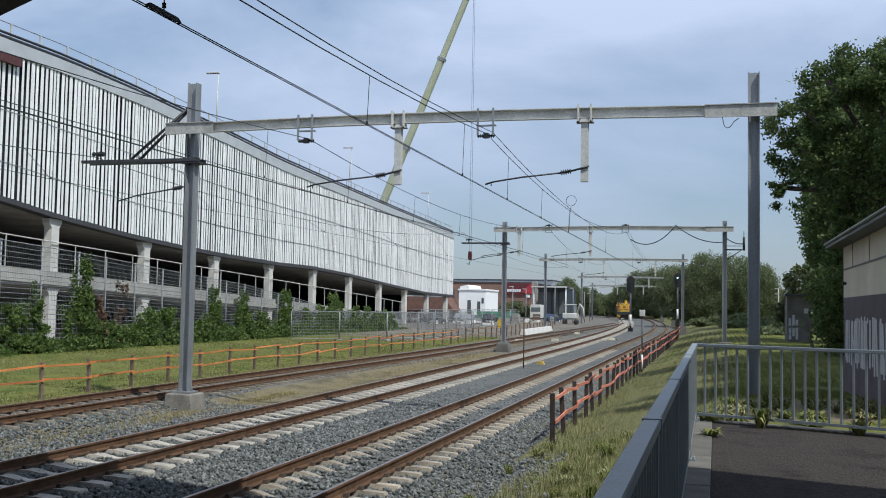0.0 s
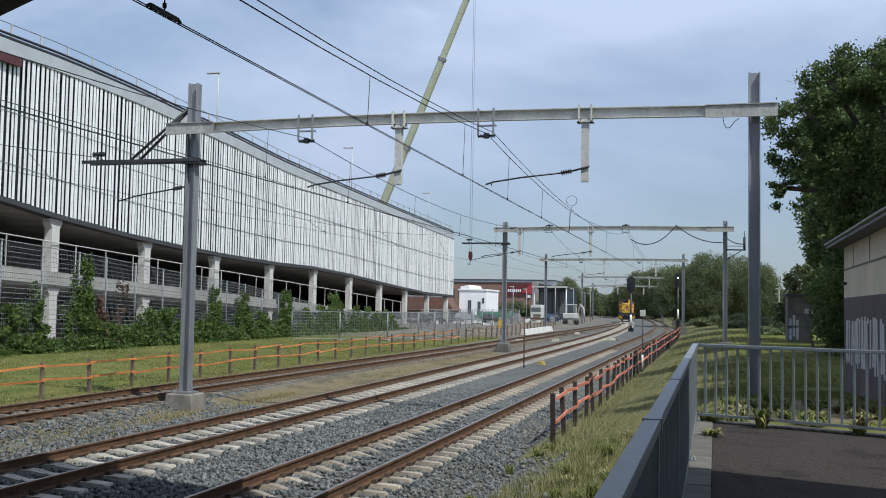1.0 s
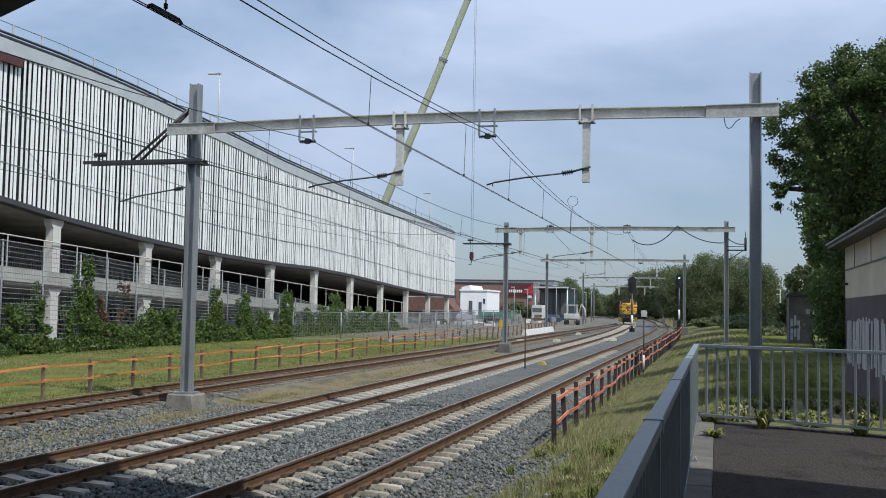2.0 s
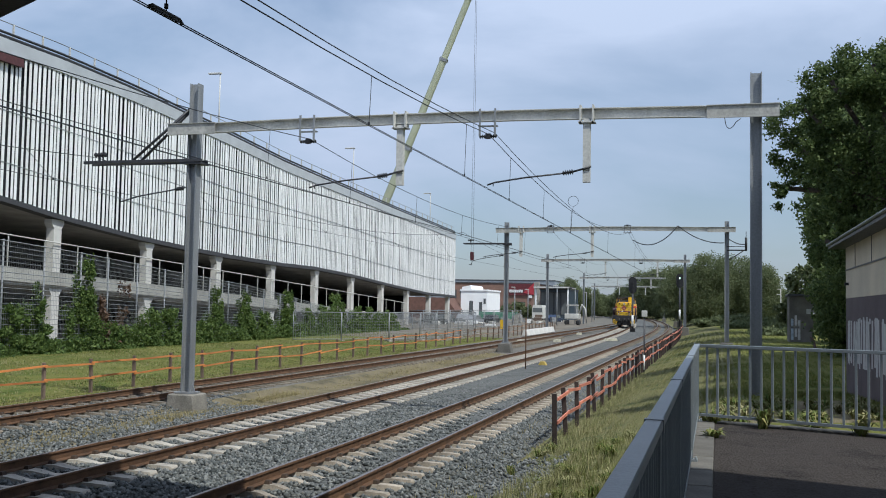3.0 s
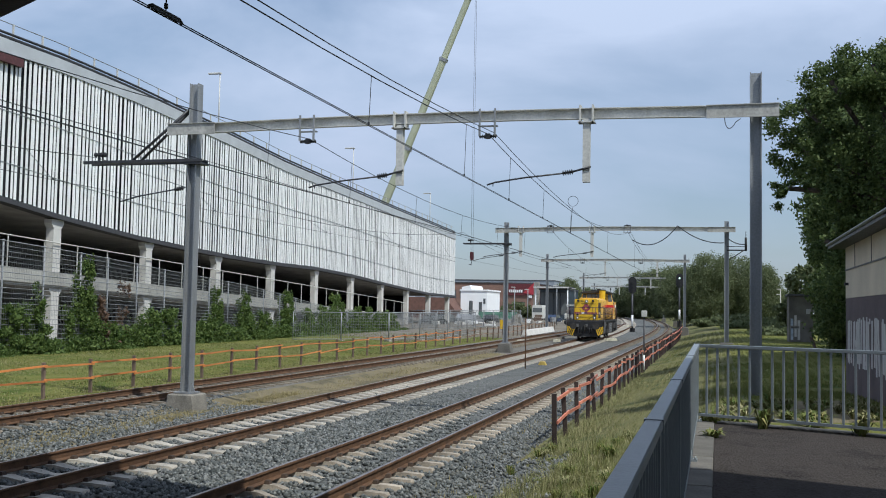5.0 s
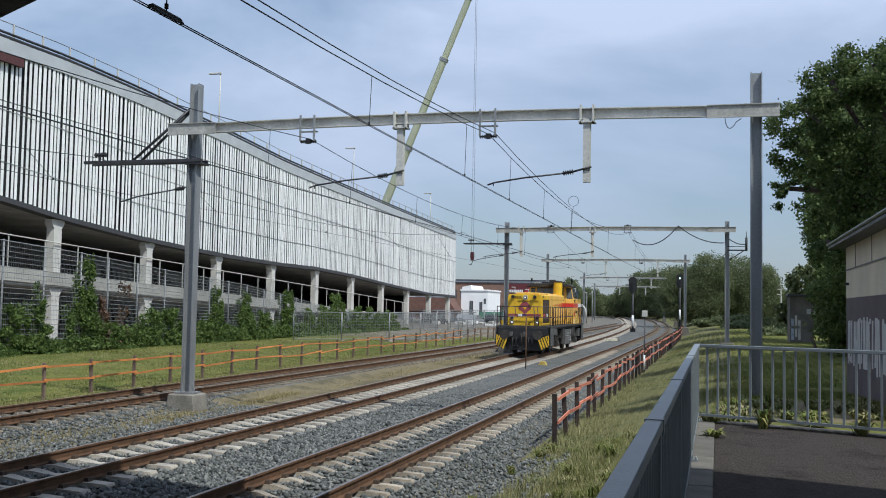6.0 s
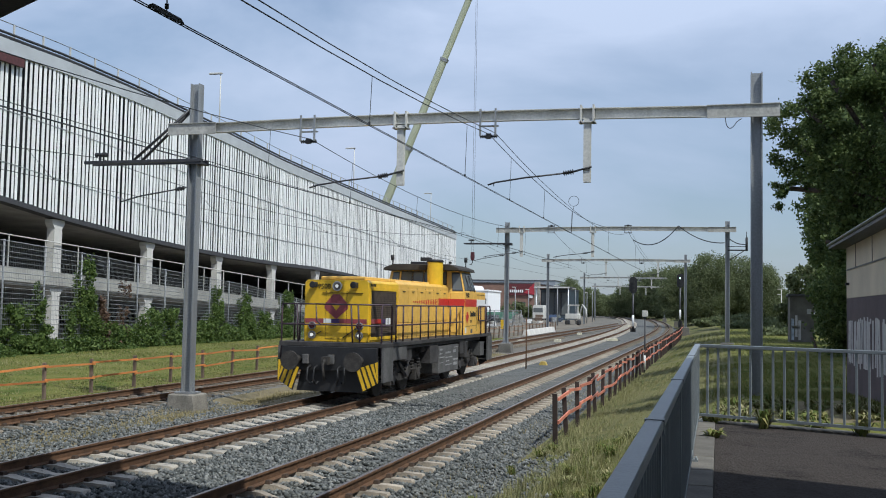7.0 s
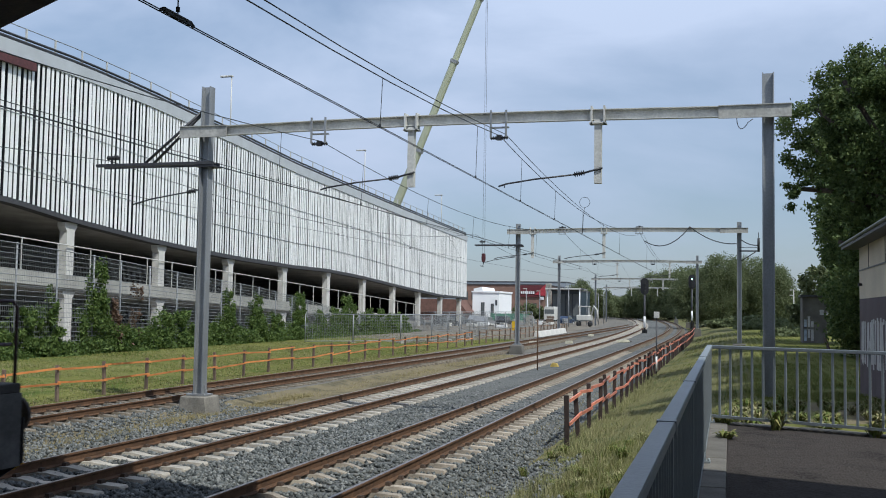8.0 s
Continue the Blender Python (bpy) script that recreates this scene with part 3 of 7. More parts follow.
def build_platform():
    bm = bmesh.new()
    prism(bm, [(-0.04, -14), (14, -14), (14, 9.92), (-0.04, 15.77)], 2, -0.4, PZ)
    solid("platform", bm, ASPHALT, "dark worn asphalt platform end", "platform", kind="structure")
    kerb = thing("kerb", "pale concrete kerb stones along the platform edge", "kerb", kind="structure")
    y = -8.0
    kerb_mesh = None
    while y < 15.6:
        if kerb_mesh is None:
            bm = bmesh.new()
            box(bm, -0.36, -0.045, 0.006, 0.994, -0.4, PZ + 0.02)
            kerb_mesh = mesh("kerb_stone", bm, KERB, 0.012)
        ob = new("kerb_stone", kerb_mesh)
        ob.matrix_world = pose(0, y, random.uniform(-0.006, 0.006))
        ob.parent = kerb
        y += 1.0
    y = 0
    edge = None
    x = 0.0
    strip = thing("edging", "pale concrete edging stones across the platform end", "kerb", kind="structure")
    while x < 13:
        if edge is None:
            bm = bmesh.new()
            box(bm, 0.005, 0.995, 0.01, 0.25, -0.2, PZ + 0.03)
            edge = mesh("edging_stone", bm, KERB, 0.012)
        ob = new("edging_stone", edge)
        ob.matrix_world = pose(-0.04 + x * 0.923, 15.77 - x * 0.3845, random.uniform(-0.01, 0.006), 0, 0, -22.6)
        ob.parent = strip
        x += 1.0


build_platform()


def build_railings():
    top = PZ + 1.18
    rail = thing("platform_railing", "grey painted steel railing with flat bars along the platform edge", "railing", pose(-0.262, 0, 0, 0, 0, 0.16), "platform railings")
    x = 0.0
    seams = [15.8, 11.6, 7.43, 4.65, 1.9, -1.0]
    for a, b in zip(seams, seams[1:]):
        bm = bmesh.new()
        box(bm, x - 0.04, x + 0.04, b + 0.004, a - 0.004, top - 0.045, top)
        part("top_rail", bm, SLATE, rail, "", 0.006)
        bm = bmesh.new()
        box(bm, x - 0.025, x + 0.025, b, a, PZ + 0.10, PZ + 0.14)
        part("bottom_rail", bm, SLATE, rail)
        bm = bmesh.new()
        box(bm, x - 0.044, x + 0.044, a - 0.03, a + 0.03, top - 0.06, top + 0.004)
        part("joint_sleeve", bm, SLATE, rail)
        bm = bmesh.new()
        box(bm, x - 0.03, x + 0.03, a - 0.035, a + 0.035, PZ, top - 0.046)
        box(bm, x - 0.08, x + 0.08, a - 0.08, a + 0.08, PZ + 0.02, PZ + 0.04)
        for sx in (-0.06, 0.06):
            rod(bm, (x + sx, a - 0.055, PZ + 0.03), (x + sx, a - 0.055, PZ + 0.075), 0.012, 6)
        part("post", bm, SLATE, rail)
    bar = None
    y = 15.62
    while y > -0.9:
        if bar is None:
            bm = bmesh.new()
            box(bm, -0.02, 0.02, -0.007, 0.007, PZ + 0.14, top - 0.045)
            bar = mesh("baluster", bm, SLATE)
        if min(abs(y - s) for s in seams) > 0.07:
            ob = new("baluster", bar)
            ob.matrix_world = pose(x, y, 0)
            ob.parent = rail
        y -= 0.16
    # across the platform end
    end = thing("platform_railing", "grey painted steel railing with upright bars across the platform end", "railing", group="platform railings")
    a, b = Vector((-0.3, 15.83, 0)), Vector((9.5, 11.75, 0))
    d = (b - a).normalized()
    ang = math.degrees(math.atan2(d.y, d.x))
    end.matrix_world = pose(a.x, a.y, 0, 0, 0, ang)
    bm = bmesh.new()
    box(bm, 0, 10.5, -0.03, 0.03, top - 0.05, top)
    part("top_rail", bm, SLATE, end, "", 0.006)
    bm = bmesh.new()
    box(bm, 0, 10.5, -0.025, 0.025, PZ + 0.1, PZ + 0.14)
    part("bottom_rail", bm, SLATE, end)
    k = 0
    s = 0.155
    post = None
    thin = None
    while s < 10.4:
        if k % 17 == 16:
            if post is None:
                bm = bmesh.new()
                box(bm, -0.035, 0.035, -0.03, 0.03, PZ, top - 0.05)
                box(bm, -0.08, 0.08, -0.08, 0.08, PZ + 0.02, PZ + 0.04)
                rod(bm, (0.06, -0.06, PZ + 0.04), (0.06, -0.06, PZ + 0.08), 0.012, 6)
                post = mesh("post", bm, SLATE)
            ob = new("post", post)
        else:
            if thin is None:
                bm = bmesh.new()
                box(bm, -0.015, 0.015, -0.012, 0.012, PZ + 0.14, top - 0.05)
                thin = mesh("baluster", bm, SLATE)
            ob = new("baluster", thin)
        ob.parent = end
        ob.matrix_basis = pose(s, 0, 0)
        s += 0.166
        k += 1


build_railings()


# ---- plastic barrier fences along the line ----
def build_barrier(name, label, pts, spacing, height, mat, tilt=2.0, thick=0.045, jig=0.03, post_mat=POST):
    """Posts with two rows of plastic boards, slightly crooked."""
    fence = thing(name, label, "barrier fence", group="barrier fences")
    bmp = bmesh.new()
    box(bmp, -0.05, 0.05, -0.035, 0.035, -0.25, height + 0.08)
    post = mesh("post", bmp, post_mat, 0.008)
    a, b = Vector(pts[0]), Vector(pts[1])
    n = int((b - a).length / spacing)
    last = None
    for k in range(n + 1):
        q = a.lerp(b, k / n)
        q.x += cx(q.y) + random.uniform(-0.03, 0.03)
        q.z = profile_height(q.x - cx(q.y)) + gz(q.y)
        ob = new("post", post)
        ob.matrix_world = pose(*q, random.uniform(-tilt, tilt), random.uniform(-tilt, tilt), random.uniform(-8, 8))
        ob.parent = fence
        if last is not None:
            for lev in (height - 0.04, height * 0.52):
                bm = bmesh.new()
                u = last + Vector((0.06, 0, lev + random.uniform(-jig, jig)))
                w = q + Vector((0.06, 0, lev + random.uniform(-jig, jig)))
                d = (w - u)
                e = d.normalized() * 0.06
                m = Matrix.Translation(u - e) @ d.to_track_quat("Y", "Z").to_matrix().to_4x4()
                box(bm, -0.012, 0.018, 0, d.length + 0.12, -thick, thick, m)
                part("board", bm, mat, fence)
        last = q


build_barrier("barrier_fence", "faded orange barrier boards on brown posts beside the siding", ((-17.75, 15, 0), (-17.75, 70, 0)), 2.15, 0.92, ORANGE, 2.0, 0.026, 0.06)
build_barrier("barrier_fence", "weathered brown barrier boards on leaning posts beside the yard", ((-17.75, 72.1, 0), (-17.75, 118, 0)), 2.15, 0.92, FADED, 3.5, 0.022, 0.08)
build_barrier("barrier_fence", "crooked red and orange barrier boards on rusty posts", ((-3.25, 20.9, 0), (-3.25, 118, 0)), 1.75, 1.0, REDORANGE, 4.0, 0.034, 0.065, POST_DARK)


# ---- parking garage ----
GX = -35.0
SLAT = material("white aluminium slats", (0.9, 0.9, 0.885), 0.45, vary=0.06, scale=1.5, fine=12, bump=0.03, spread=0.07)
SOFFIT = material("dark soffit steel", (0.06, 0.06, 0.065), 0.7)
# Near-black: the shade inside the garage is put into this colour.
DEEP = material("garage interior shade", (0.018, 0.019, 0.024), 0.9)
ROOFBAND = material("grey roof edge sheet", (0.52, 0.54, 0.55), 0.55, metal=0.2, vary=0.08, scale=1)


def bend(pts, y):
    if y <= pts[0][0]:
        (a, za), (b, zb) = pts[0], pts[1]
        return za + (zb - za) * (y - a) / (b - a)
    for (a, za), (b, zb) in zip(pts, pts[1:]):
        if y <= b:
            return za + (zb - za) * (y - a) / (b - a)
    return pts[-1][1]


G_TOP = ((30, 14.95), (48, 15.1), (55, 14.92), (61, 14.62), (67, 14.3), (77, 13.7), (84, 13.45), (93, 13.15), (107, 12.7), (121, 12.3), (135, 11.9))
G_LOW = ((30, 8.5), (42.5, 7.8), (48, 7.2), (55, 6.68), (61, 6.38), (67, 6.15), (77, 5.95), (84, 5.95), (93, 5.65), (107, 4.92), (121, 4.3), (135, 4.15))
G_DECK = ((30, 4.75), (43, 4.23), (53, 3.83), (72, 3.05), (90, 2.3), (112, 1.3))


def slope_strip(bm, x0, x1, fa, fb, y0, y1, step=2.0, mat=0):
    """A solid that follows two heights fa(y) and fb(y)."""
    n = max(1, int((y1 - y0) / step))
    rings = []
    for k in range(n + 1):
        y = y0 + (y1 - y0) * k / n
        rings.append([bm.verts.new(q) for q in ((x0, y, fa(y)), (x1, y, fa(y)), (x1, y, fb(y)), (x0, y, fb(y)))])
    for a, b in zip(rings, rings[1:]):
        for i in range(4):
            j = (i + 1) % 4
            bm.faces.new((a[i], a[j], b[j], b[i])).material_index = mat
    bm.faces.new(rings[0]).material_index = mat
    bm.faces.new(rings[-1][::-1]).material_index = mat


def build_garage():
    g = thing("parking_garage", "long sloping parking garage clad in white upright slats on concrete columns", "parking garage")
    y0, y1 = 31.0, 134.2
    top, low, deck = (lambda y: bend(G_TOP, y)), (lambda y: bend(G_LOW, y)), (lambda y: bend(G_DECK, y))
    # Solid block close behind the slats; its near-black colour gives shaded gaps.
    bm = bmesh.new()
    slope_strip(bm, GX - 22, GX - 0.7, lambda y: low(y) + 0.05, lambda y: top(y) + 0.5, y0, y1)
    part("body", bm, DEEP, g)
    bm = bmesh.new()
    slope_strip(bm, GX - 0.5, GX + 0.16, lambda y: low(y) - 0.28, lambda y: low(y) - 0.02, y0, y1 + 0.1)
    part("lower_edge_beam", bm, SOFFIT, g, "dark steel edge under the cladding")
    bm = bmesh.new()
    slope_strip(bm, GX - 22, GX - 0.5, lambda y: low(y) - 0.15, lambda y: low(y) + 0.04, y0, y1)
    part("soffit", bm, material("concrete soffit", (0.34, 0.32, 0.30), 0.9, scale=0.8), g)
    bm = bmesh.new()
    slope_strip(bm, GX - 0.25, GX + 0.1, lambda y: top(y) - 0.02, lambda y: top(y) + 0.7, y0, y1)
    part("roof_edge", bm, ROOFBAND, g, "grey sheet roof edge")
    for dz, r, x in ((0.86, 0.08, GX - 0.1), (1.08, 0.07, GX - 0.15), (1.68, 0.025, GX - 0.3)):
        bm = bmesh.new()
        pipe(bm, [(x, y0 + (y1 - y0) * k / 50, top(y0 + (y1 - y0) * k / 50) + dz) for k in range(51)], r, 6)
        part("roof_rail", bm, DARKSTEEL if dz < 1.5 else GALV, g)
    stem = None
    y = y0 + 1
    while y < y1:
        if stem is None:
            bm = bmesh.new()
            box(bm, -0.04, 0.04, -0.04, 0.04, 0.5, 1.7)
            stem = mesh("rail_stanchion", bm, GALV_LIGHT)
        ob = new("rail_stanchion", stem)
        ob.parent = g
        ob.matrix_basis = pose(GX - 0.3, y, top(y))
        y += 2.35
    # slats
    y = y0
    rnd = random.Random(4)
    while y < y1 - 0.2:
        w = rnd.choice((0.15, 0.18, 0.2, 0.22, 0.26))
        gap = rnd.choice((0.11, 0.14, 0.16, 0.18, 0.24)) * (1.0 if y < 66 else 0.85)
        bm = bmesh.new()
        a, b = min(top(y), top(y + w)) + 0.2, low(y)
        off = rnd.choice((0.0, 0.0, 0.0, 0.015, -0.02))
        prism(bm, [(GX + off, y), (GX + off + 0.03, y), (GX + off + 0.03, y + w), (GX + off, y + w)], 2, b + rnd.choice((0, 0, 0.02)), a)
        part("slat", bm, SLAT, g)
        y += w + gap
    for f in (0.24, 0.6):
        bm = bmesh.new()
        n = 40
        pts = [(GX + 0.05, y0 + (y1 - y0) * k / n, low(y0 + (y1 - y0) * k / n) * (1 - f) + f * top(y0 + (y1 - y0) * k / n)) for k in range(n + 1)]
        pipe(bm, pts, 0.022, 4)
        part("slat_rail", bm, GALV, g)
    bm = bmesh.new()
    slope_strip(bm, GX + 0.08, GX + 0.3, lambda y: top(y) - 0.55, lambda y: top(y) - 0.12, 39.0, 43.9)
    part("maroon_beam", bm, material("maroon painted beam", (0.10, 0.035, 0.035), 0.6), g, "short maroon steel beam under the roof edge")
    # columns with flared heads
    for k in range(-1, 10):
        y = 47.7 + 9.32 * k
        h = low(y) - 0.28
        bm = bmesh.new()
        w, dx = 0.33, 0.24
        for zt in ([h, deck(y) - 0.75] if deck(y) > 2.4 else [h]):
            rings = []
            for z, e in ((zt, 0.54), (zt - 0.22, 0.54), (zt - 0.5, w), (-0.2 if zt != h or deck(y) <= 2.4 else deck(y) - 0.75, w)):
                rings.append([bm.verts.new((GX - 0.3 + sx * dx, y + sy * e, z)) for sx, sy in ((-1, -1), (1, -1), (1, 1), (-1, 1))])
            for a, b in zip(rings, rings[1:]):
                for i in range(4):
                    bm.faces.new((a[i], a[(i + 1) % 4], b[(i + 1) % 4], b[i]))
            bm.faces.new(rings[0][::-1])
            bm.faces.new(rings[-1])
        part("column", bm, PALE_CONCRETE, g, "pale concrete column with flared head")
    # lower parking deck with its parapet and railing
    bm = bmesh.new()
    slope_strip(bm, GX - 20, GX - 0.05, lambda y: deck(y) - 0.9, lambda y: deck(y) - 0.35, y0, 112)
    part("deck", bm, CONCRETE, g)
    bm = bmesh.new()
    slope_strip(bm, GX - 0.04, GX + 0.14, lambda y: deck(y) - 0.72, lambda y: deck(y), y0, 108)
    part("deck_parapet", bm, material("grey white parapet", (0.40, 0.39, 0.35), 0.85, vary=0.2, scale=0.7, fine=12), g, "pale concrete parapet of the sloping deck")
    for dz in (1.62,):
        bm = bmesh.new()
        pipe(bm, [(GX + 0.05, y0 + 81 * k / 30, deck(y0 + 81 * k / 30) + dz) for k in range(31)], 0.035, 6)
        part("deck_rail", bm, GALV_LIGHT, g)
    for k in range(28):
        y = y0 + 1 + 2.9 * k
        bm = bmesh.new()
        box(bm, GX + 0.03, GX + 0.07, y - 0.025, y + 0.025, deck(y), deck(y) + 1.62)
        part("rail_stanchion", bm, GALV_LIGHT, g)
    # Closing walls in the same near-black, for the shade of the interior.
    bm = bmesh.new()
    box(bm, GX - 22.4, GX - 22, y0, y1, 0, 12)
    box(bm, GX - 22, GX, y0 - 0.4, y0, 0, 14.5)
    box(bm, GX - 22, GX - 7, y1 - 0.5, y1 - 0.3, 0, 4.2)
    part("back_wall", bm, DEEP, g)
    # end wall of slats
    x = GX - 21.5
    while x < GX - 0.3:
        w = rnd.choice((0.3, 0.36, 0.42))
        bm = bmesh.new()
        box(bm, x, x + w, y1, y1 + 0.08, low(y1), top(y1) - 0.03)
        part("slat", bm, SLAT, g)
        x += w + 0.12
    # lamp posts on the roof deck
    for y, h in ((65.5, 4.35), (93.5, 4.5), (121.3, 3.95)):
        l = thing("roof_lamp", "slim grey lamp post on the garage roof", "street lamp", pose(GX - 1.2, y * 1.035, top(y)), group="roof lamps")
        bm = bmesh.new()
        rod(bm, (0, 0, -0.2), (0, 0, h + 1.1), 0.06, 8, 0.045)
        part("pole", bm, GALV_LIGHT, l)
        bm = bmesh.new()
        box(bm, -0.95, 0.1, -0.12, 0.12, h + 1.02, h + 1.14)
        part("lamp_head", bm, GALV_LIGHT, l, "", 0.02)


build_garage()

# ---- locomotive ----
YELLOW = material("chrome yellow paint", (0.76, 0.47, 0.022), 0.42, vary=0.09, scale=1.6, fine=5, bump=0.02, stain=0.12, streak=True)
PALE_YELLOW = material("sun-faded yellow paint", (0.80, 0.48, 0.095), 0.42, vary=0.10, scale=1.6, fine=5, bump=0.02, stain=0.12, streak=True)
REDPAINT = material("red paint", (0.55, 0.035, 0.025), 0.4, vary=0.1)
WHITEPAINT = material("white paint", (0.8, 0.8, 0.8), 0.45, vary=0.06)
PURPLE = material("dull plum paint", (0.30, 0.065, 0.075), 0.5, vary=0.2)
HANDRAIL = material("plum brown handrail paint", (0.055, 0.03, 0.045), 0.5)
FRAME = material("grimy frame paint", (0.05, 0.046, 0.045), 0.8, vary=0.4, scale=3, fine=25)
GREYBOX = material("dusty grey equipment paint", (0.105, 0.102, 0.10), 0.75, vary=0.3, scale=3, fine=25)
BOGIE = material("sooty bogie steel", (0.045, 0.04, 0.036), 0.8, vary=0.5, scale=5, fine=30)
GRILLE = material("brown radiator mesh", (0.10, 0.072, 0.052), 0.8, vary=0.3)
ROOFGREY = material("grimy cab roof", (0.04, 0.034, 0.028), 0.8, vary=0.35, scale=3)
GLASS = glass_material("cab glass", (0.13, 0.14, 0.145), 0.08)
LENS = glow_material("lit headlight", (1.0, 0.93, 0.8), 0.5)
STENCIL = material("worn stencil white", (0.30, 0.30, 0.30), 0.8, vary=0.3)
REFLECTOR = material("dull lamp reflector", (0.22, 0.2, 0.18), 0.3, metal=0.6)
VIOLET = material("violet paint", (0.06, 0.03, 0.12), 0.5)
SEAM = material("dirty panel seam", (0.14, 0.075, 0.02), 0.8, vary=0.4, scale=5)
INK = material("black lettering", (0.02, 0.018, 0.016), 0.6)


def lettering(name, words, size, m, parent, mat):
    cu = bpy.data.curves.new(name, "FONT")
    cu.body, cu.size, cu.extrude = words, size, 0.003
    tmp = bpy.data.objects.new(name, cu)
    scene.collection.objects.link(tmp)
    bpy.context.view_layer.update()
    me = bpy.data.meshes.new_from_object(tmp.evaluated_get(bpy.context.evaluated_depsgraph_get()))
    bpy.data.objects.remove(tmp)
    me.materials.clear()
    me.materials.append(mat)
    ob = new(name, me)
    ob.parent = parent
    ob.matrix_basis = m
    return ob


def build_loco():
    loco = thing("locomotive", "yellow diesel shunting locomotive with red stripe and grimy underframe", "locomotive")
    # frame and deck
    bm = bmesh.new()
    box(bm, -1.48, 1.48, 0.0, 13.05, 1.40, 1.52)
    box(bm, -1.05, 1.05, 0.25, 12.8, 0.95, 1.40)
    part("underframe", bm, FRAME, loco, "", 0.012)
    for y, s in ((0.0, -1), (13.05, 1)):
        bm = bmesh.new()
        box(bm, -1.35, 1.35, y - (0.12 if s < 0 else 0), y + (0.12 if s > 0 else 0), 0.78, 1.40)
        part("buffer_beam", bm, BLACK, loco, "", 0.01)
        for sx in (-0.88, 0.88):
            bm = bmesh.new()
            rod(bm, (sx, y + s * 0.12, 1.05), (sx, y + s * 0.45, 1.05), 0.12, 14)
            rod(bm, (sx, y + s * 0.4, 1.05), (sx, y + s * 0.62, 1.05), 0.09, 14)
            rod(bm, (sx, y + s * 0.60, 1.05), (sx, y + s * 0.66, 1.05), 0.25, 20)
            part("buffer", bm, BOGIE, loco)
        bm = bmesh.new()
        box(bm, -0.09, 0.09, min(y + s * 0.12, y + s * 0.4), max(y + s * 0.12, y + s * 0.4), 0.95, 1.15)
        pipe(bm, [(0, y + s * 0.36, 1.1), (0, y + s * 0.5, 0.95), (0, y + s * 0.45, 0.7), (0, y + s * 0.35, 0.55)], 0.035)
        part("coupling", bm, BOGIE, loco)
        for sx in (-0.5, -0.32, 0.34, 0.52):
            bm = bmesh.new()
            pipe(bm, [(sx, y + s * 0.1, 0.9), (sx, y + s * 0.3, 0.85), (sx * 1.05, y + s * 0.33, 0.55), (sx * 0.9, y + s * 0.25, 0.42), (sx * 0.75, y + s * 0.2, 0.5)], 0.028)
            part("air_hose", bm, BLACK, loco)
    # steps and corner plates with warning stripes
    for sx in (-1, 1):
        for y, s in ((0.0, -1), (13.05, 1)):
            ya, yb = (0.0, 0.82) if s < 0 else (12.32, 13.05)
            bm = bmesh.new()
            box(bm, min(sx * 1.44, sx * 1.5), max(sx * 1.44, sx * 1.5), ya, yb, 0.5, 1.40)
            part("step_plate", bm, GREYBOX, loco, "dusty grey step plate")
            for z in (0.52, 0.85, 1.15):
                bm = bmesh.new()
                box(bm, min(sx * 1.1, sx * 1.43), max(sx * 1.1, sx * 1.43), ya + 0.05, yb - 0.05, z, z + 0.03)
                part("step", bm, FRAME, loco)
            # rail guard
            bm = bmesh.new()
            q = [(sx * 0.80, 0.86), (sx * 1.42, 1.08), (sx * 1.42, 0.52), (sx * 0.98, 0.24)]
            prism(bm, q if sx > 0 else q[::-1], 1, y + s * 0.14, y + s * 0.17)
            guard = part("rail_guard", bm, BLACK, loco, "black guard plate with yellow warning stripes")
            for k in range(5):
                a = 0.86 + k * 0.128
                bm = bmesh.new()
                up = lambda x: 0.86 + (x - 0.80) / 0.70 * 0.24 - 0.02
                dn = lambda x: max(0.24 + (x - 0.98) / 0.52 * 0.28, 0.86 - (x - 0.80) / 0.18 * 0.62) + 0.02
                xa, xb = a - 0.05, a + 0.03
                low = 0.20
                pts = [(xa, up(max(xa, 0.81))), (xb, up(xb)), (min(xb + low, 1.415), dn(min(xb + low, 1.415))), (min(xa + low, 1.40), dn(min(xa + low, 1.40)))]
                pts = [(sx * u, w) for u, w in pts]
                prism(bm, pts, 1, y + s * 0.172, y + s * 0.178)
                part("stripe", bm, YELLOW, guard)
    # Black plate added between the guards; it stands for shade below the deck.
    bm = bmesh.new()
    prism(bm, [(-0.82, 0.84), (0.82, 0.84), (0.95, 0.22), (-0.95, 0.22)], 1, 0.02, 0.06)
    part("shade_plate", bm, BLACK, loco)
    for sx in (-0.62, 0.1, 0.66):
        bm = bmesh.new()
        box(bm, sx - 0.08, sx + 0.08, -0.22, -0.125, 0.95, 1.2)
        part("valve_box", bm, GREYBOX, loco, "", 0.01)
    # hood
    def hood(name, half, y0, y1, z0, z1, mat, cut=0.07, label=""):
        bm = bmesh.new()
        prism(bm, [(-half, z0), (half, z0), (half, z1 - cut), (half - cut, z1), (-half + cut, z1), (-half, z1 - cut)], 1, y0, y1)
        return part(name, bm, mat, loco, label, 0.012)
    front = hood("front_hood", 0.92, 0.38, 2.97, 1.52, 3.19, YELLOW, label="bright yellow radiator hood")
    hood("engine_hood", 0.90, 2.97, 8.66, 1.52, 3.24, PALE_YELLOW, 0.09, "sun-faded yellow engine hood")
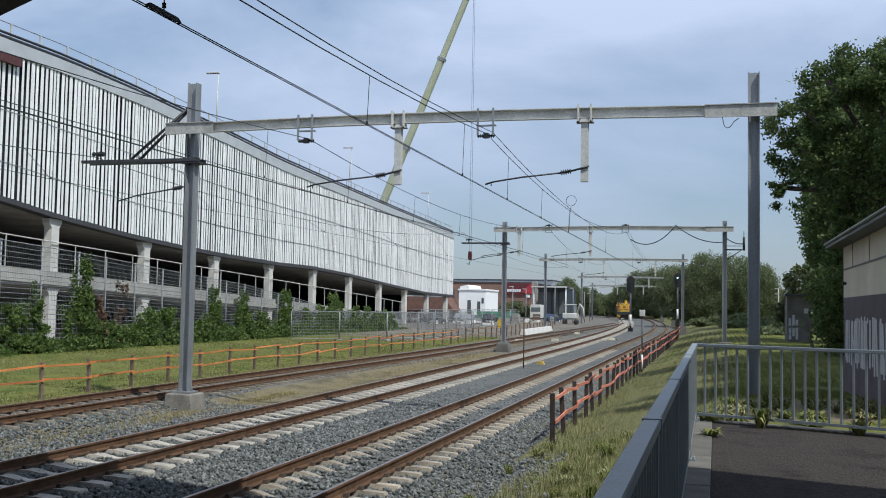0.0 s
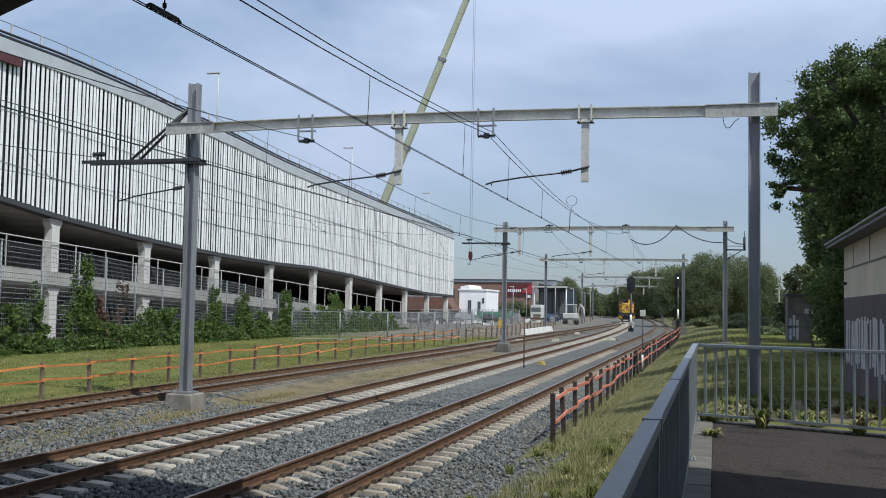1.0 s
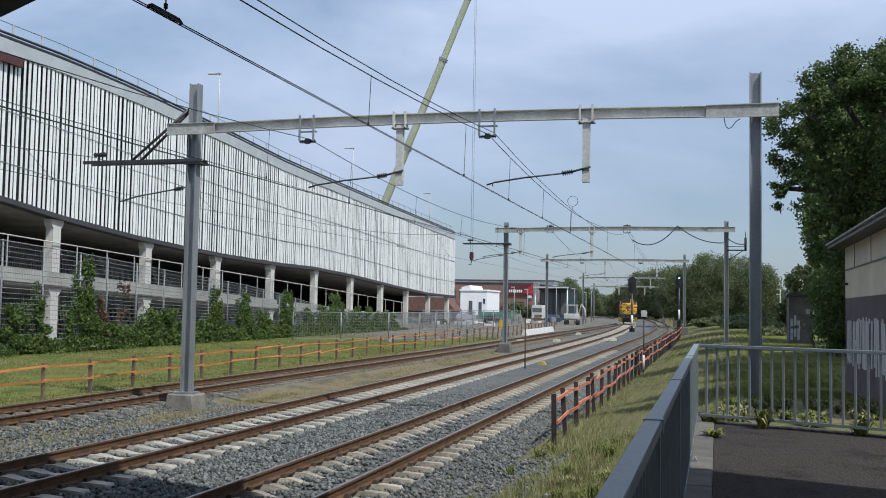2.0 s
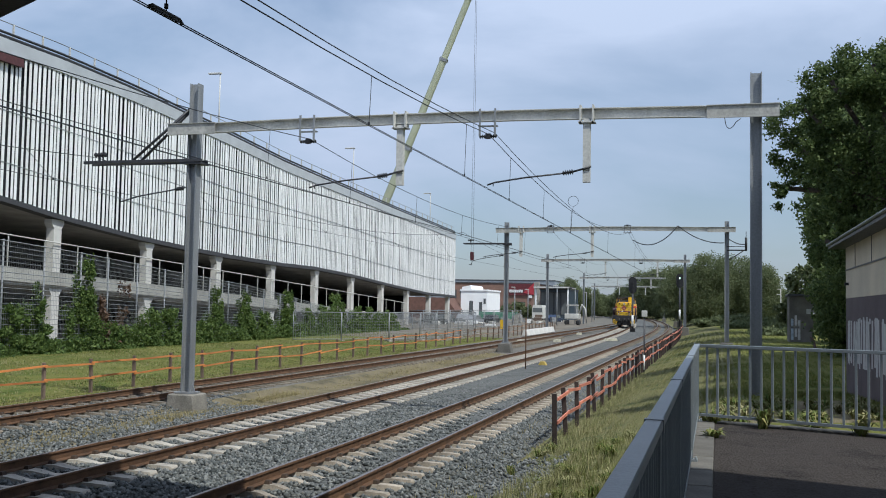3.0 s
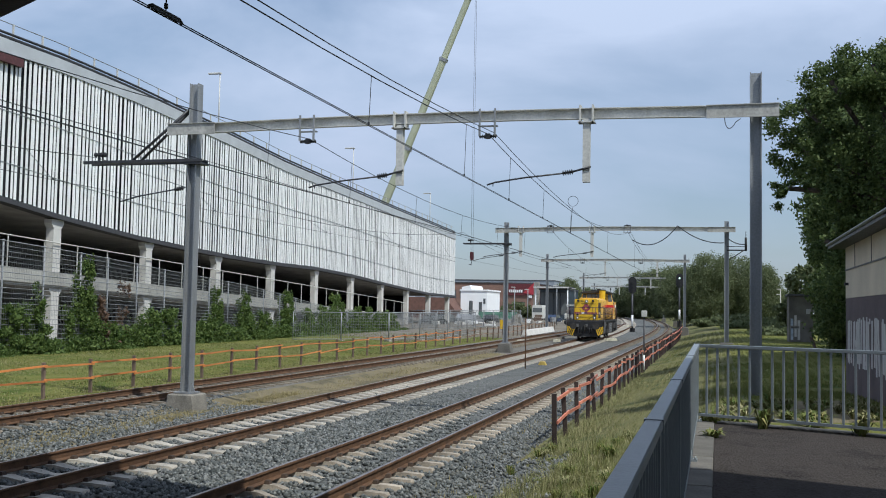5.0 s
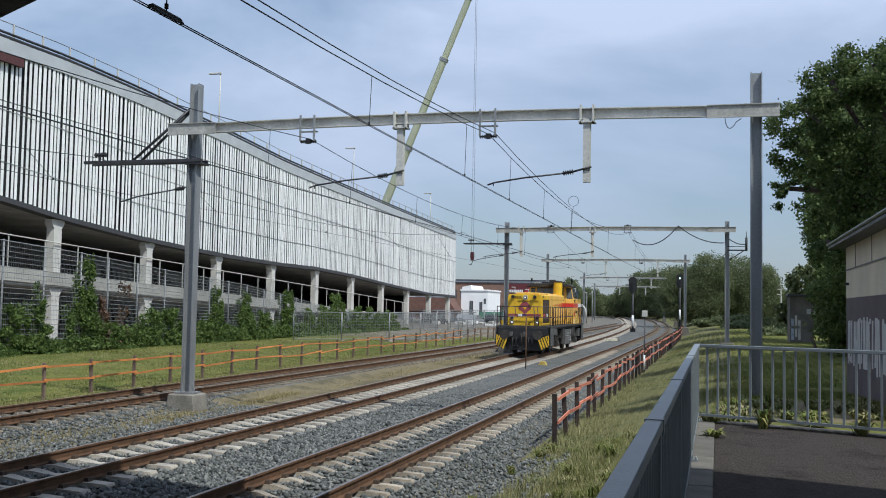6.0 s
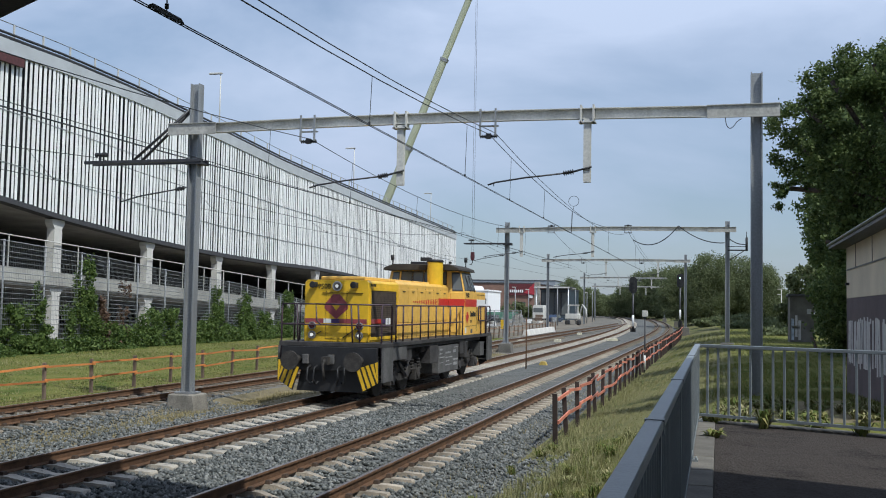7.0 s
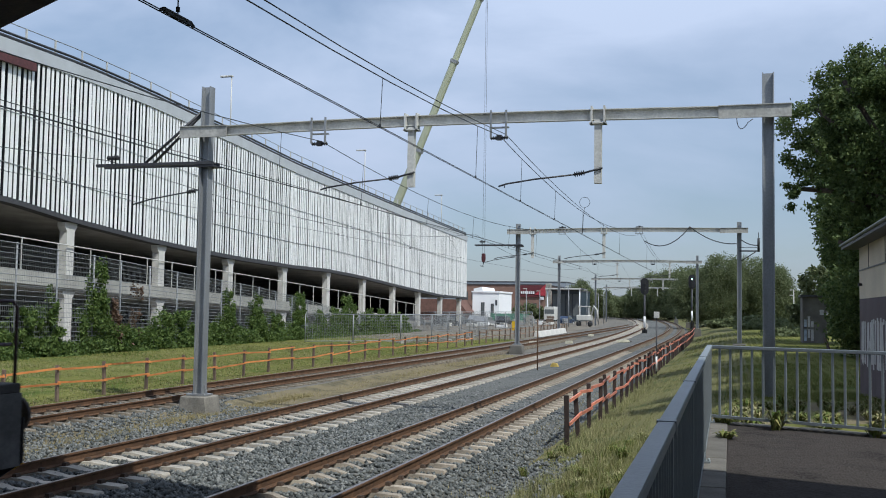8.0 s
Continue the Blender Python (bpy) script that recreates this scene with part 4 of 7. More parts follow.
    for sx in (-1, 1):
        bm = bmesh.new()
        box(bm, min(sx * 0.92, sx * 0.928), max(sx * 0.92, sx * 0.928), 0.53, 2.73, 1.66, 2.92)
        gr = part("radiator_grille", bm, GRILLE, front, "dark brown radiator mesh")
        for k in range(22):
            z = 1.69 + k * 0.056
            bm = bmesh.new()
            box(bm, min(sx * 0.928, sx * 0.94), max(sx * 0.928, sx * 0.94), 0.55, 2.71, z, z + 0.02)
            part("slat", bm, GRILLE, gr)
        bm = bmesh.new()
        for a, b, c, d in ((0.45, 0.53, 1.58, 3.0), (2.73, 2.81, 1.58, 3.0), (0.53, 2.73, 1.58, 1.66), (0.53, 2.73, 2.92, 3.0)):
            box(bm, min(sx * 0.92, sx * 0.945), max(sx * 0.92, sx * 0.945), a, b, c, d)
        part("grille_frame", bm, YELLOW, front)
        for a, b, m in ((0.55, 0.85, PURPLE), (0.85, 1.37, REDPAINT), (1.37, 1.75, VIOLET), (1.78, 1.96, WHITEPAINT), (2.02, 2.2, WHITEPAINT)):
            bm = bmesh.new()
            box(bm, min(sx * 0.9405, sx * 0.944), max(sx * 0.9405, sx * 0.944), a, b - 0.003, 2.02 if m is not WHITEPAINT else 1.98, 2.14 if m is not WHITEPAINT else 2.16)
            part("side_stripe", bm, m, gr)
        for k in range(4):
            bm = bmesh.new()
            box(bm, min(sx * 0.92, sx * 0.924), max(sx * 0.92, sx * 0.924), 0.55 + k * 0.11, 0.63 + k * 0.11, 3.02, 3.10)
            part("letter_bar", bm, INK, front)
        # engine doors
        y = 3.05
        for w in (0.95, 0.92, 0.92, 0.92, 0.92, 0.92):
            bm = bmesh.new()
            box(bm, min(sx * 0.9, sx * 0.916), max(sx * 0.9, sx * 0.916), y + 0.015, y + w - 0.015, 2.02, 3.02)
            part("engine_door", bm, PALE_YELLOW, loco, "", 0.006)
            bm = bmesh.new()
            box(bm, min(sx * 0.9, sx * 0.912), max(sx * 0.9, sx * 0.912), y + 0.015, y + w - 0.015, 1.6, 1.99)
            part("engine_door", bm, PALE_YELLOW, loco, "", 0.006)
            bm = bmesh.new()
            box(bm, min(sx * 0.916, sx * 0.935), max(sx * 0.916, sx * 0.935), y + w * 0.35, y + w * 0.6, 2.93, 2.95)
            part("door_handle", bm, BLACK, loco)
            bm = bmesh.new()
            box(bm, min(sx * 0.9, sx * 0.905), max(sx * 0.9, sx * 0.905), y + w - 0.012, y + w + 0.012, 1.56, 3.05)
            part("door_seam", bm, SEAM, loco)
            y += w
        # dots growing into the red stripe
        for k in range(14):
            r = 0.02 + 0.0075 * k
            yy = 4.5 + k * 0.205
            bm = bmesh.new()
            prism(bm, [(yy - 0.035, 2.64 - r), (yy + 0.035, 2.64 - r), (yy + 0.055, 2.64), (yy + 0.035, 2.64 + r), (yy - 0.035, 2.64 + r), (yy - 0.055, 2.64)], 0,
                  min(sx * 0.917, sx * 0.921), max(sx * 0.917, sx * 0.921))
            part("stripe_dot", bm, REDPAINT, loco)
        bm = bmesh.new()
        box(bm, min(sx * 0.902, sx * 0.922), max(sx * 0.902, sx * 0.922), 7.35, 8.65, 2.51, 2.77)
        part("red_stripe", bm, REDPAINT, loco, "red stripe")
    # front face: lamps, emblem, stripe, number
    fy = 0.38
    for sx in (-0.68, 0.68):
        bm = bmesh.new()
        rod(bm, (sx, fy + 0.02, 1.70), (sx, fy - 0.05, 1.70), 0.105, 18)
        rod(bm, (sx, fy + 0.02, 1.95), (sx, fy - 0.05, 1.95), 0.105, 18)
        lm = part("lamp_ring", bm, GALV, front, "paired round lamps")
        bm = bmesh.new()
        rod(bm, (sx, fy - 0.05, 1.70), (sx, fy - 0.056, 1.70), 0.085, 18)
        part("reflector", bm, REFLECTOR, lm)
        bm = bmesh.new()
        rod(bm, (sx, fy - 0.056, 1.70), (sx, fy - 0.062, 1.70), 0.045, 18)
        part("lens", bm, LENS, lm, "lit white headlight")
        bm = bmesh.new()
        rod(bm, (sx, fy - 0.05, 1.95), (sx, fy - 0.056, 1.95), 0.08, 18)
        part("lens", bm, material("dark red lens", (0.06, 0.01, 0.015), 0.2), lm, "dark red tail lamp")
    bm = bmesh.new()
    rod(bm, (0.03, fy + 0.02, 3.02), (0.03, fy - 0.07, 3.02), 0.13, 20)
    top = part("lamp_ring", bm, GALV_LIGHT, front, "round top headlight")
    bm = bmesh.new()
    rod(bm, (0.03, fy - 0.07, 3.02), (0.03, fy - 0.076, 3.02), 0.105, 20)
    part("reflector", bm, REFLECTOR, top)
    bm = bmesh.new()
    rod(bm, (0.03, fy - 0.076, 3.02), (0.03, fy - 0.082, 3.02), 0.045, 20)
    part("lens", bm, LENS, top, "lit white headlight")
    for sx in (-0.62, 0.55):
        bm = bmesh.new()
        box(bm, sx - 0.07, sx + 0.07, fy - 0.2, fy, 2.98, 3.12)
        rod(bm, (sx, fy - 0.2, 3.05), (sx, fy - 0.23, 3.05), 0.09, 14)
        part("marker_lamp", bm, BLACK, front, "black hooded lamp", 0.01)
    bm = bmesh.new()
    prism(bm, [(-0.1, 2.80), (0.1, 2.80), (0.34, 2.52), (0.34, 2.42), (0.0, 2.12), (-0.34, 2.42), (-0.34, 2.52)], 1, fy - 0.006, fy - 0.002)
    part("emblem", bm, PURPLE, front, "plum red diamond emblem")
    bm = bmesh.new()
    prism(bm, [(-0.11, 2.50), (0.11, 2.50), (0.0, 2.36)], 1, fy - 0.011, fy - 0.007)
    part("emblem_heart", bm, YELLOW, front)
    x = -0.9
    for w, m in ((0.28, PURPLE), (0.26, PURPLE), (0.22, WHITEPAINT), (0.24, VIOLET), (0.78, PURPLE)):
        bm = bmesh.new()
        box(bm, x, x + w - 0.004, fy - 0.006, fy - 0.001, 2.02, 2.14)
        part("front_stripe", bm, m, front)
        x += w
    lettering("number", "9508", 0.19, pose(-0.55, fy - 0.008, 2.95, 90, 0, 0), front, INK)
    bm = bmesh.new()
    box(bm, -0.3, -0.296, fy - 0.01, fy - 0.001, 1.62, 2.9)
    box(bm, 0.3, 0.304, fy - 0.01, fy - 0.001, 1.62, 2.9)
    box(bm, -0.3, 0.3, fy - 0.01, fy - 0.001, 1.60, 1.606)
    box(bm, -0.4, 0.75, fy - 0.03, fy - 0.001, 2.83, 2.842)
    part("front_door_seam", bm, INK, front)
    for a, b in (((0.62, 1.8), (0.78, 1.9)), ((-0.55, 1.72), (-0.4, 1.8)), ((0.2, 1.62), (0.6, 1.9))):
        bm = bmesh.new()
        rod(bm, (a[0], fy - 0.03, a[1]), (b[0], fy - 0.03, b[1]), 0.012, 6)
        part("grab_bar", bm, BLACK, front)
    # roof pieces of the hood
    for a, b in ((0.6, 2.8), (3.3, 4.9), (5.2, 6.9)):
        bm = bmesh.new()
        box(bm, -0.55, 0.72, a, b, 3.19, 3.29)
        part("roof_hatch", bm, PALE_YELLOW, loco, "", 0.02)
    bm = bmesh.new()
    prism(bm, [(0.58 + 0.27 * math.cos(k * math.tau / 18), 8.08 + 0.29 * math.sin(k * math.tau / 18)) for k in range(18)], 2, 3.15, 4.02)
    stack = part("exhaust_stack", bm, YELLOW, loco, "yellow exhaust stack with sooty mouth", 0.02)
    bm = bmesh.new()
    rod(bm, (0.58, 8.08, 4.02), (0.58, 8.08, 4.1), 0.31, 16, 0.25)
    box(bm, 0.1, 0.42, 7.9, 8.2, 4.05, 4.17)
    part("stack_mouth", bm, BLACK, stack)
    # cab: full-width lower body with chamfered front corners
    plan = [(-0.90, 8.66), (0.90, 8.66), (1.45, 8.88), (1.45, 12.02), (-1.45, 12.02), (-1.45, 8.88)]
    bm = bmesh.new()
    prism(bm, plan, 2, 1.52, 3.04)
    cab = part("cab_body", bm, PALE_YELLOW, loco, "faded yellow cab body with red and white stripe", 0.01)
    # upper cab: leaning window frames
    lowp = [(-0.88, 8.65), (0.88, 8.65), (1.43, 8.87), (1.43, 10.6), (-1.43, 10.6), (-1.43, 8.87)]
    upp = [(-0.86, 8.72), (0.86, 8.72), (1.27, 8.9), (1.27, 10.28), (-1.27, 10.28), (-1.27, 8.9)]
    bm = bmesh.new()
    a = [bm.verts.new((x, y, 3.02)) for x, y in lowp]
    b = [bm.verts.new((x, y, 3.74)) for x, y in upp]
    for k in range(6):
        bm.faces.new((a[k], a[(k + 1) % 6], b[(k + 1) % 6], b[k]))
    bm.faces.new(a[::-1])
    bm.faces.new(b)
    part("cab_upper", bm, PALE_YELLOW, cab)

    def pane(k, f0, f1, g0, g1, name="window", frame_w=0.035):
        p0, p1 = Vector((*lowp[k], 3.02)), Vector((*lowp[(k + 1) % 6], 3.02))
        q0, q1 = Vector((*upp[k], 3.74)), Vector((*upp[(k + 1) % 6], 3.74))
        def at(f, g):
            return p0.lerp(p1, f).lerp(q0.lerp(q1, f), g)
        nrm = (p1 - p0).cross(q0 - p0).normalized()
        bm = bmesh.new()
        cor = [at(f0, g0), at(f1, g0), at(f1, g1), at(f0, g1)]
        mid = sum(cor, Vector()) / 4
        outer = [c + nrm * 0.012 for c in cor]
        inner = [c + (mid - c).normalized() * frame_w * 1.4 + nrm * 0.012 for c in cor]
        deep = [c + (mid - c).normalized() * frame_w * 1.4 + nrm * 0.004 for c in cor]
        vo = [bm.verts.new(c) for c in outer]
        vi = [bm.verts.new(c) for c in inner]
        vd = [bm.verts.new(c) for c in deep]
        vb = [bm.verts.new(c + nrm * 0.0005) for c in cor]
        for i in range(4):
            j = (i + 1) % 4
            bm.faces.new((vo[i], vo[j], vi[j], vi[i]))
            bm.faces.new((vi[i], vi[j], vd[j], vd[i]))
            bm.faces.new((vb[i], vb[j], vo[j], vo[i]))
        w = part(name, bm, DARKSTEEL, cab, "dark framed cab window")
        bm = bmesh.new()
        bm.faces.new([bm.verts.new(c + nrm * 0.001) for c in deep])
        part("pane", bm, GLASS, w)
        return at, nrm
    for k in (2, 4):
        for f0, f1 in ((0.04, 0.37), (0.375, 0.66), (0.665, 0.96)):
            at, nrm = pane(k, f0, f1, 0.06, 0.92)
        for f in (0.42, 0.76):
            bm = bmesh.new()
            pipe(bm, [at(f, 0.0) + nrm * 0.05, at(f - 0.06, 0.35) + nrm * 0.04, at(f - 0.1, 0.8) + nrm * 0.03], 0.012)
            part("wiper", bm, BLACK, cab)
    for k in (1, 5):
        pane(k, 0.28, 0.92, 0.04, 0.93)
    for f0, f1 in ((0.02, 0.26), (0.265, 0.495), (0.505, 0.735), (0.74, 0.98)):
        pane(0, f0, f1, 0.3, 0.98)
    bm = bmesh.new()
    prism(bm, [(-1.38, 3.74), (1.38, 3.74), (1.34, 3.84), (1.0, 3.96), (-1.0, 3.96), (-1.34, 3.84)], 1, 8.3, 10.6)
    part("cab_roof", bm, ROOFGREY, cab, "grimy dark cab roof with overhang", 0.02)
    for x, y, h in ((1.1, 10.3, 0.3), (-1.1, 8.5, 0.3), (0.3, 9.1, 0.16), (0.7, 9.6, 0.12)):
        bm = bmesh.new()
        rod(bm, (x, y, 3.8), (x, y, 3.98 + h * 0.5), 0.02, 8)
        rod(bm, (x, y, 3.98 + h * 0.4), (x, y, 3.98 + h), 0.06, 12)
        part("roof_beacon", bm, BLACK, cab)
    bm = bmesh.new()
    box(bm, -0.5, 0.5, 8.7, 9.2, 3.955, 4.06)
    part("roof_box", bm, BLACK, cab, "", 0.02)
    for sx in (-1, 1):
        for y0, y1, m, nm in ((8.89, 10.6, REDPAINT, "red_stripe"), (10.6, 12.02, WHITEPAINT, "white_stripe")):
            bm = bmesh.new()
            box(bm, min(sx * 1.45, sx * 1.455), max(sx * 1.45, sx * 1.455), y0, y1 - 0.002, 2.51, 2.77)
            part(nm, bm, m, cab)
        bm = bmesh.new()
        for a, b, c, d in ((10.59, 10.61, 1.6, 2.5), (9.0, 10.5, 1.82, 1.835), (10.65, 11.8, 2.93, 2.945), (11.3, 11.315, 1.6, 2.5)):
            box(bm, min(sx * 1.45, sx * 1.456), max(sx * 1.45, sx * 1.456), a, b, c, d)
        part("panel_seam", bm, INK, cab)
        bm = bmesh.new()
        s = sx * 1.457
        for q in ([(9.12, 2.32), (9.28, 2.32), (9.28, 2.22), (9.12, 2.22)], [(9, 2.22), (9.4, 2.22), (9.4, 2.12), (9.2, 1.92), (9, 2.12)]):
            prism(bm, q, 0, min(s, s + sx * 0.004), max(s, s + sx * 0.004))
        part("emblem", bm, REDPAINT, cab, "red arrow emblem")
        # brand name and small notices as plain bars
        for a, b, c, d in ((9.66, 9.78, 2.16, 2.36), (9.8, 9.9, 2.16, 2.30), (9.92, 10, 2.16, 2.30), (10.02, 10.12, 2.16, 2.36), (10.14, 10.24, 2.16, 2.32), (10.26, 10.36, 2.16, 2.30), (10.38, 10.46, 2.16, 2.30), (9.68, 9.88, 1.95, 2.04)):
            bm = bmesh.new()
            box(bm, min(sx * 1.452, sx * 1.456), max(sx * 1.452, sx * 1.456), a, b, c, d)
            part("name_bar", bm, INK, cab)
        bm = bmesh.new()
        box(bm, min(sx * 1.452, sx * 1.456), max(sx * 1.452, sx * 1.456), 8.9, 9.1, 1.58, 1.78)
        part("notice", bm, WHITEPAINT, cab)
        bm = bmesh.new()
        box(bm, min(sx * 1.45, sx * 1.46), max(sx * 1.45, sx * 1.46), 9.73, 9.98, 1.58, 1.72)
        part("vent_plate", bm, GREYBOX, cab)
        if sx > 0:
            lettering("number", "9508", 0.23, pose(1.456, 9, 2.83, 90, 0, 90), cab, INK)
        # door in the chamfer, step well
        bm = bmesh.new()
        face = Matrix.Translation((sx * 0.90, 8.66, 0)) @ Matrix.Rotation(math.atan2(0.22, 0.55), 4, "Z") if sx > 0 else Matrix.Translation((-1.45, 8.88, 0)) @ Matrix.Rotation(-math.atan2(0.22, 0.55), 4, "Z")
        box(bm, 0.07, 0.53, -0.02, 0.01, 1.6, 3.0, face)
        part("cab_door", bm, PALE_YELLOW, cab, "", 0.01)
        bm = bmesh.new()
        box(bm, 0.02, 0.575, -0.026, -0.021, 2.51, 2.77, face)
        part("red_stripe", bm, REDPAINT, cab)
        bm = bmesh.new()
        rod(bm, face @ Vector((0.1, -0.05, 1.9)), face @ Vector((0.1, -0.05, 2.4)), 0.015, 6)
        part("grab_bar", bm, BLACK, cab)
        # handrails
        x = sx * 1.42
        bm = bmesh.new()
        for z in (1.98, 2.52):
            pipe(bm, [(x, 1.25, z), (x, 8.75, z)], 0.024)
        pipe(bm, [(x, 1.25, 1.42), (x, 1.25, 2.45), (x, 1.35, 2.52)], 0.024)
        for k in range(9):
            y = 1.9 + k * 0.85
            pipe(bm, [(x, y, 1.52), (x, y, 2.52)], 0.024)
        part("handrail", bm, HANDRAIL, loco, "plum brown tubular handrail")
        bm = bmesh.new()
        pipe(bm, [(x, 0.88, 1.42), (x, 0.88, 2.45), (x, 0.8, 2.53), (x, 0.1, 2.53), (x, 0.03, 2.46), (x, 0.03, 0.9)], 0.024)
        pipe(bm, [(x, 0.88, 1.98), (x, 0.03, 1.98)], 0.024)
        part("handrail", bm, HANDRAIL, loco)
        bm = bmesh.new()
        pipe(bm, [(x + sx * 0.08, 10.75, 2.0), (x + sx * 0.08, 10.72, 2.45), (x + sx * 0.08, 10.8, 2.53), (x, 12.3, 2.53), (x, 12.36, 2.46), (x, 12.36, 1.52)], 0.024)
        pipe(bm, [(x + sx * 0.08, 10.75, 2.0), (x, 12.9, 2.0)], 0.024)
        for y in (11.15, 11.9):
            pipe(bm, [(x + sx * 0.08, y, 1.5), (x + sx * 0.06, y, 2.53)], 0.024)
        pipe(bm, [(x, 13.0, 0.9), (x, 13.0, 2.45), (x, 12.92, 2.53), (x, 12.6, 2.53)], 0.024)
        part("handrail", bm, HANDRAIL, loco)
    runs = [[(-1.42, 0.04, 2.53), (-0.45, 0.04, 2.53), (-0.42, 0.04, 2.1), (-0.3, 0.04, 1.98), (0.5, 0.04, 1.98), (1.42, 0.04, 1.98)], [(-1.42, 0.04, 1.98), (-0.3, 0.04, 1.98)], [(-0.45, 0.04, 2.53), (1.42, 0.04, 2.53)]]
    runs += [[(sx, 0.04, 2.53), (sx + 0.06, 0.04, 1.52)] for sx in (-1.0, 0.55, 0.75)]
    for pts in runs:
        bm = bmesh.new()
        pipe(bm, pts, 0.024)
        part("front_handrail", bm, HANDRAIL, loco)
    # underframe boxes and bogies
    for sx in (-1, 1):
        def side_box(name, x0, x1, y0, y1, z0, z1, m, label=""):
            bm = bmesh.new()
            box(bm, min(sx * x0, sx * x1), max(sx * x0, sx * x1), y0, y1, z0, z1)
            return part(name, bm, m, loco, label, 0.015)
        side_box("equipment_box", 0.9, 1.46, 0.86, 2.15, 1.02, 1.39, GREYBOX, "dusty grey equipment box")
        tank = side_box("fuel_tank", 0.5, 1.40, 5.75, 8.25, 0.38, 1.25, GREYBOX, "dusty grey fuel tank with white stencils")
        for k, (a, b, c, d) in enumerate(((5.85, 6.25, 1.1, 1.16), (5.85, 6.2, 0.98, 1.02), (5.85, 6.45, 0.86, 0.9), (5.85, 6.3, 0.7, 0.72), (6.55, 7.25, 0.98, 1.04), (6.55, 7.45, 0.84, 0.87), (6.65, 7.05, 0.72, 0.76),
                                          (6.55, 7.35, 0.6, 0.63), (7.5, 7.9, 0.98, 1.08), (7.5, 8.15, 0.72, 0.78), (7.55, 8.05, 0.56, 0.66), (7.65, 8.15, 1.14, 1.17))):
            bm = bmesh.new()
            box(bm, min(sx * 1.40, sx * 1.404), max(sx * 1.40, sx * 1.404), a, b, c, d)
            part("stencil", bm, STENCIL, tank)
        side_box("battery_box", 0.9, 1.42, 4.7, 5.6, 0.75, 1.3, FRAME)
        side_box("brake_unit", 1.0, 1.38, 2.3, 2.9, 0.95, 1.3, FRAME)
        side_box("sand_box", 1.05, 1.44, 9.0, 9.4, 0.75, 1.3, FRAME)
        side_box("cable_duct", 1.3, 1.42, 2.2, 11.4, 1.3, 1.39, FRAME)
        for y in (4.45, 4.85):
            bm = bmesh.new()
            rod(bm, (sx * 1.2, y - 0.3, 1.2), (sx * 1.2, y + 0.2, 1.2), 0.1, 12)
            part("air_tank", bm, BOGIE, loco)
        side_box("air_filter", 0.95, 1.42, 8.4, 8.9, 0.9, 1.32, FRAME)
        side_box("locker", 1.0, 1.40, 11.5, 12.1, 0.7, 1.2, GREYBOX)
    for yc in (2.75, 10.15):
        bg_ = new("bogie")
        bg_.parent = loco
        bg_.matrix_basis = pose(0, yc, 0)
        for sx in (-1, 1):
            bm = bmesh.new()
            q = [(-1.95, 0.62), (-1.9, 0.78), (-0.6, 0.78), (-0.4, 0.6), (0.4, 0.6), (0.6, 0.78), (1.9, 0.78), (1.95, 0.62), (1.5, 0.52), (0.8, 0.55), (0.4, 0.38), (-0.4, 0.38), (-0.8, 0.55), (-1.5, 0.52)]
            prism(bm, q, 0, min(sx * 1.0, sx * 1.15), max(sx * 1.0, sx * 1.15))
            part("side_frame", bm, BOGIE, bg_, "", 0.01)
            for y in (-1.2, 1.2):
                bm = bmesh.new()
                box(bm, min(sx * 1.02, sx * 1.25), max(sx * 1.02, sx * 1.25), y - 0.2, y + 0.2, 0.32, 0.66)
                rod(bm, (sx * 1.24, y, 0.5), (sx * 1.3, y, 0.5), 0.14, 14)
                part("axle_box", bm, FRAME if yc > 5 else BOGIE, bg_, "", 0.01)
                for e in (-0.33, 0.33):
                    bm = bmesh.new()
                    for h in range(4):
                        rod(bm, (sx * 1.13, y + e, 0.62 + h * 0.09), (sx * 1.13, y + e, 0.67 + h * 0.09), 0.09, 10)
                    rod(bm, (sx * 1.13, y + e, 0.6), (sx * 1.13, y + e, 1.0), 0.05, 8)
                    part("spring", bm, BOGIE, bg_)
                bm = bmesh.new()
                rod(bm, (sx * 0.68, y, 0.5), (sx * 0.80, y, 0.5), 0.5, 32)
                rod(bm, (sx * 0.65, y, 0.5), (sx * 0.68, y, 0.5), 0.53, 32)
                rod(bm, (sx * 0.80, y, 0.5), (sx * 0.86, y, 0.5), 0.16, 16)
                wh = part("wheel", bm, BOGIE, bg_)
            bm = bmesh.new()
            pipe(bm, [(sx * 1.2, -0.5, 0.9), (sx * 1.25, 0, 0.7), (sx * 1.2, 0.5, 0.95)], 0.03)
            rod(bm, (sx * 1.2, 0.15, 0.5), (sx * 1.2, -0.6, 0.95), 0.05, 8)
            part("damper", bm, FRAME, bg_)
        bm = bmesh.new()
        for y in (-1.2, 1.2):
            rod(bm, (-0.75, y, 0.5), (0.75, y, 0.5), 0.09, 12)
        box(bm, -1.0, 1.0, -0.3, 0.3, 0.45, 0.95)
        part("bolster", bm, BOGIE, bg_)
    return loco


LOCO = build_loco()


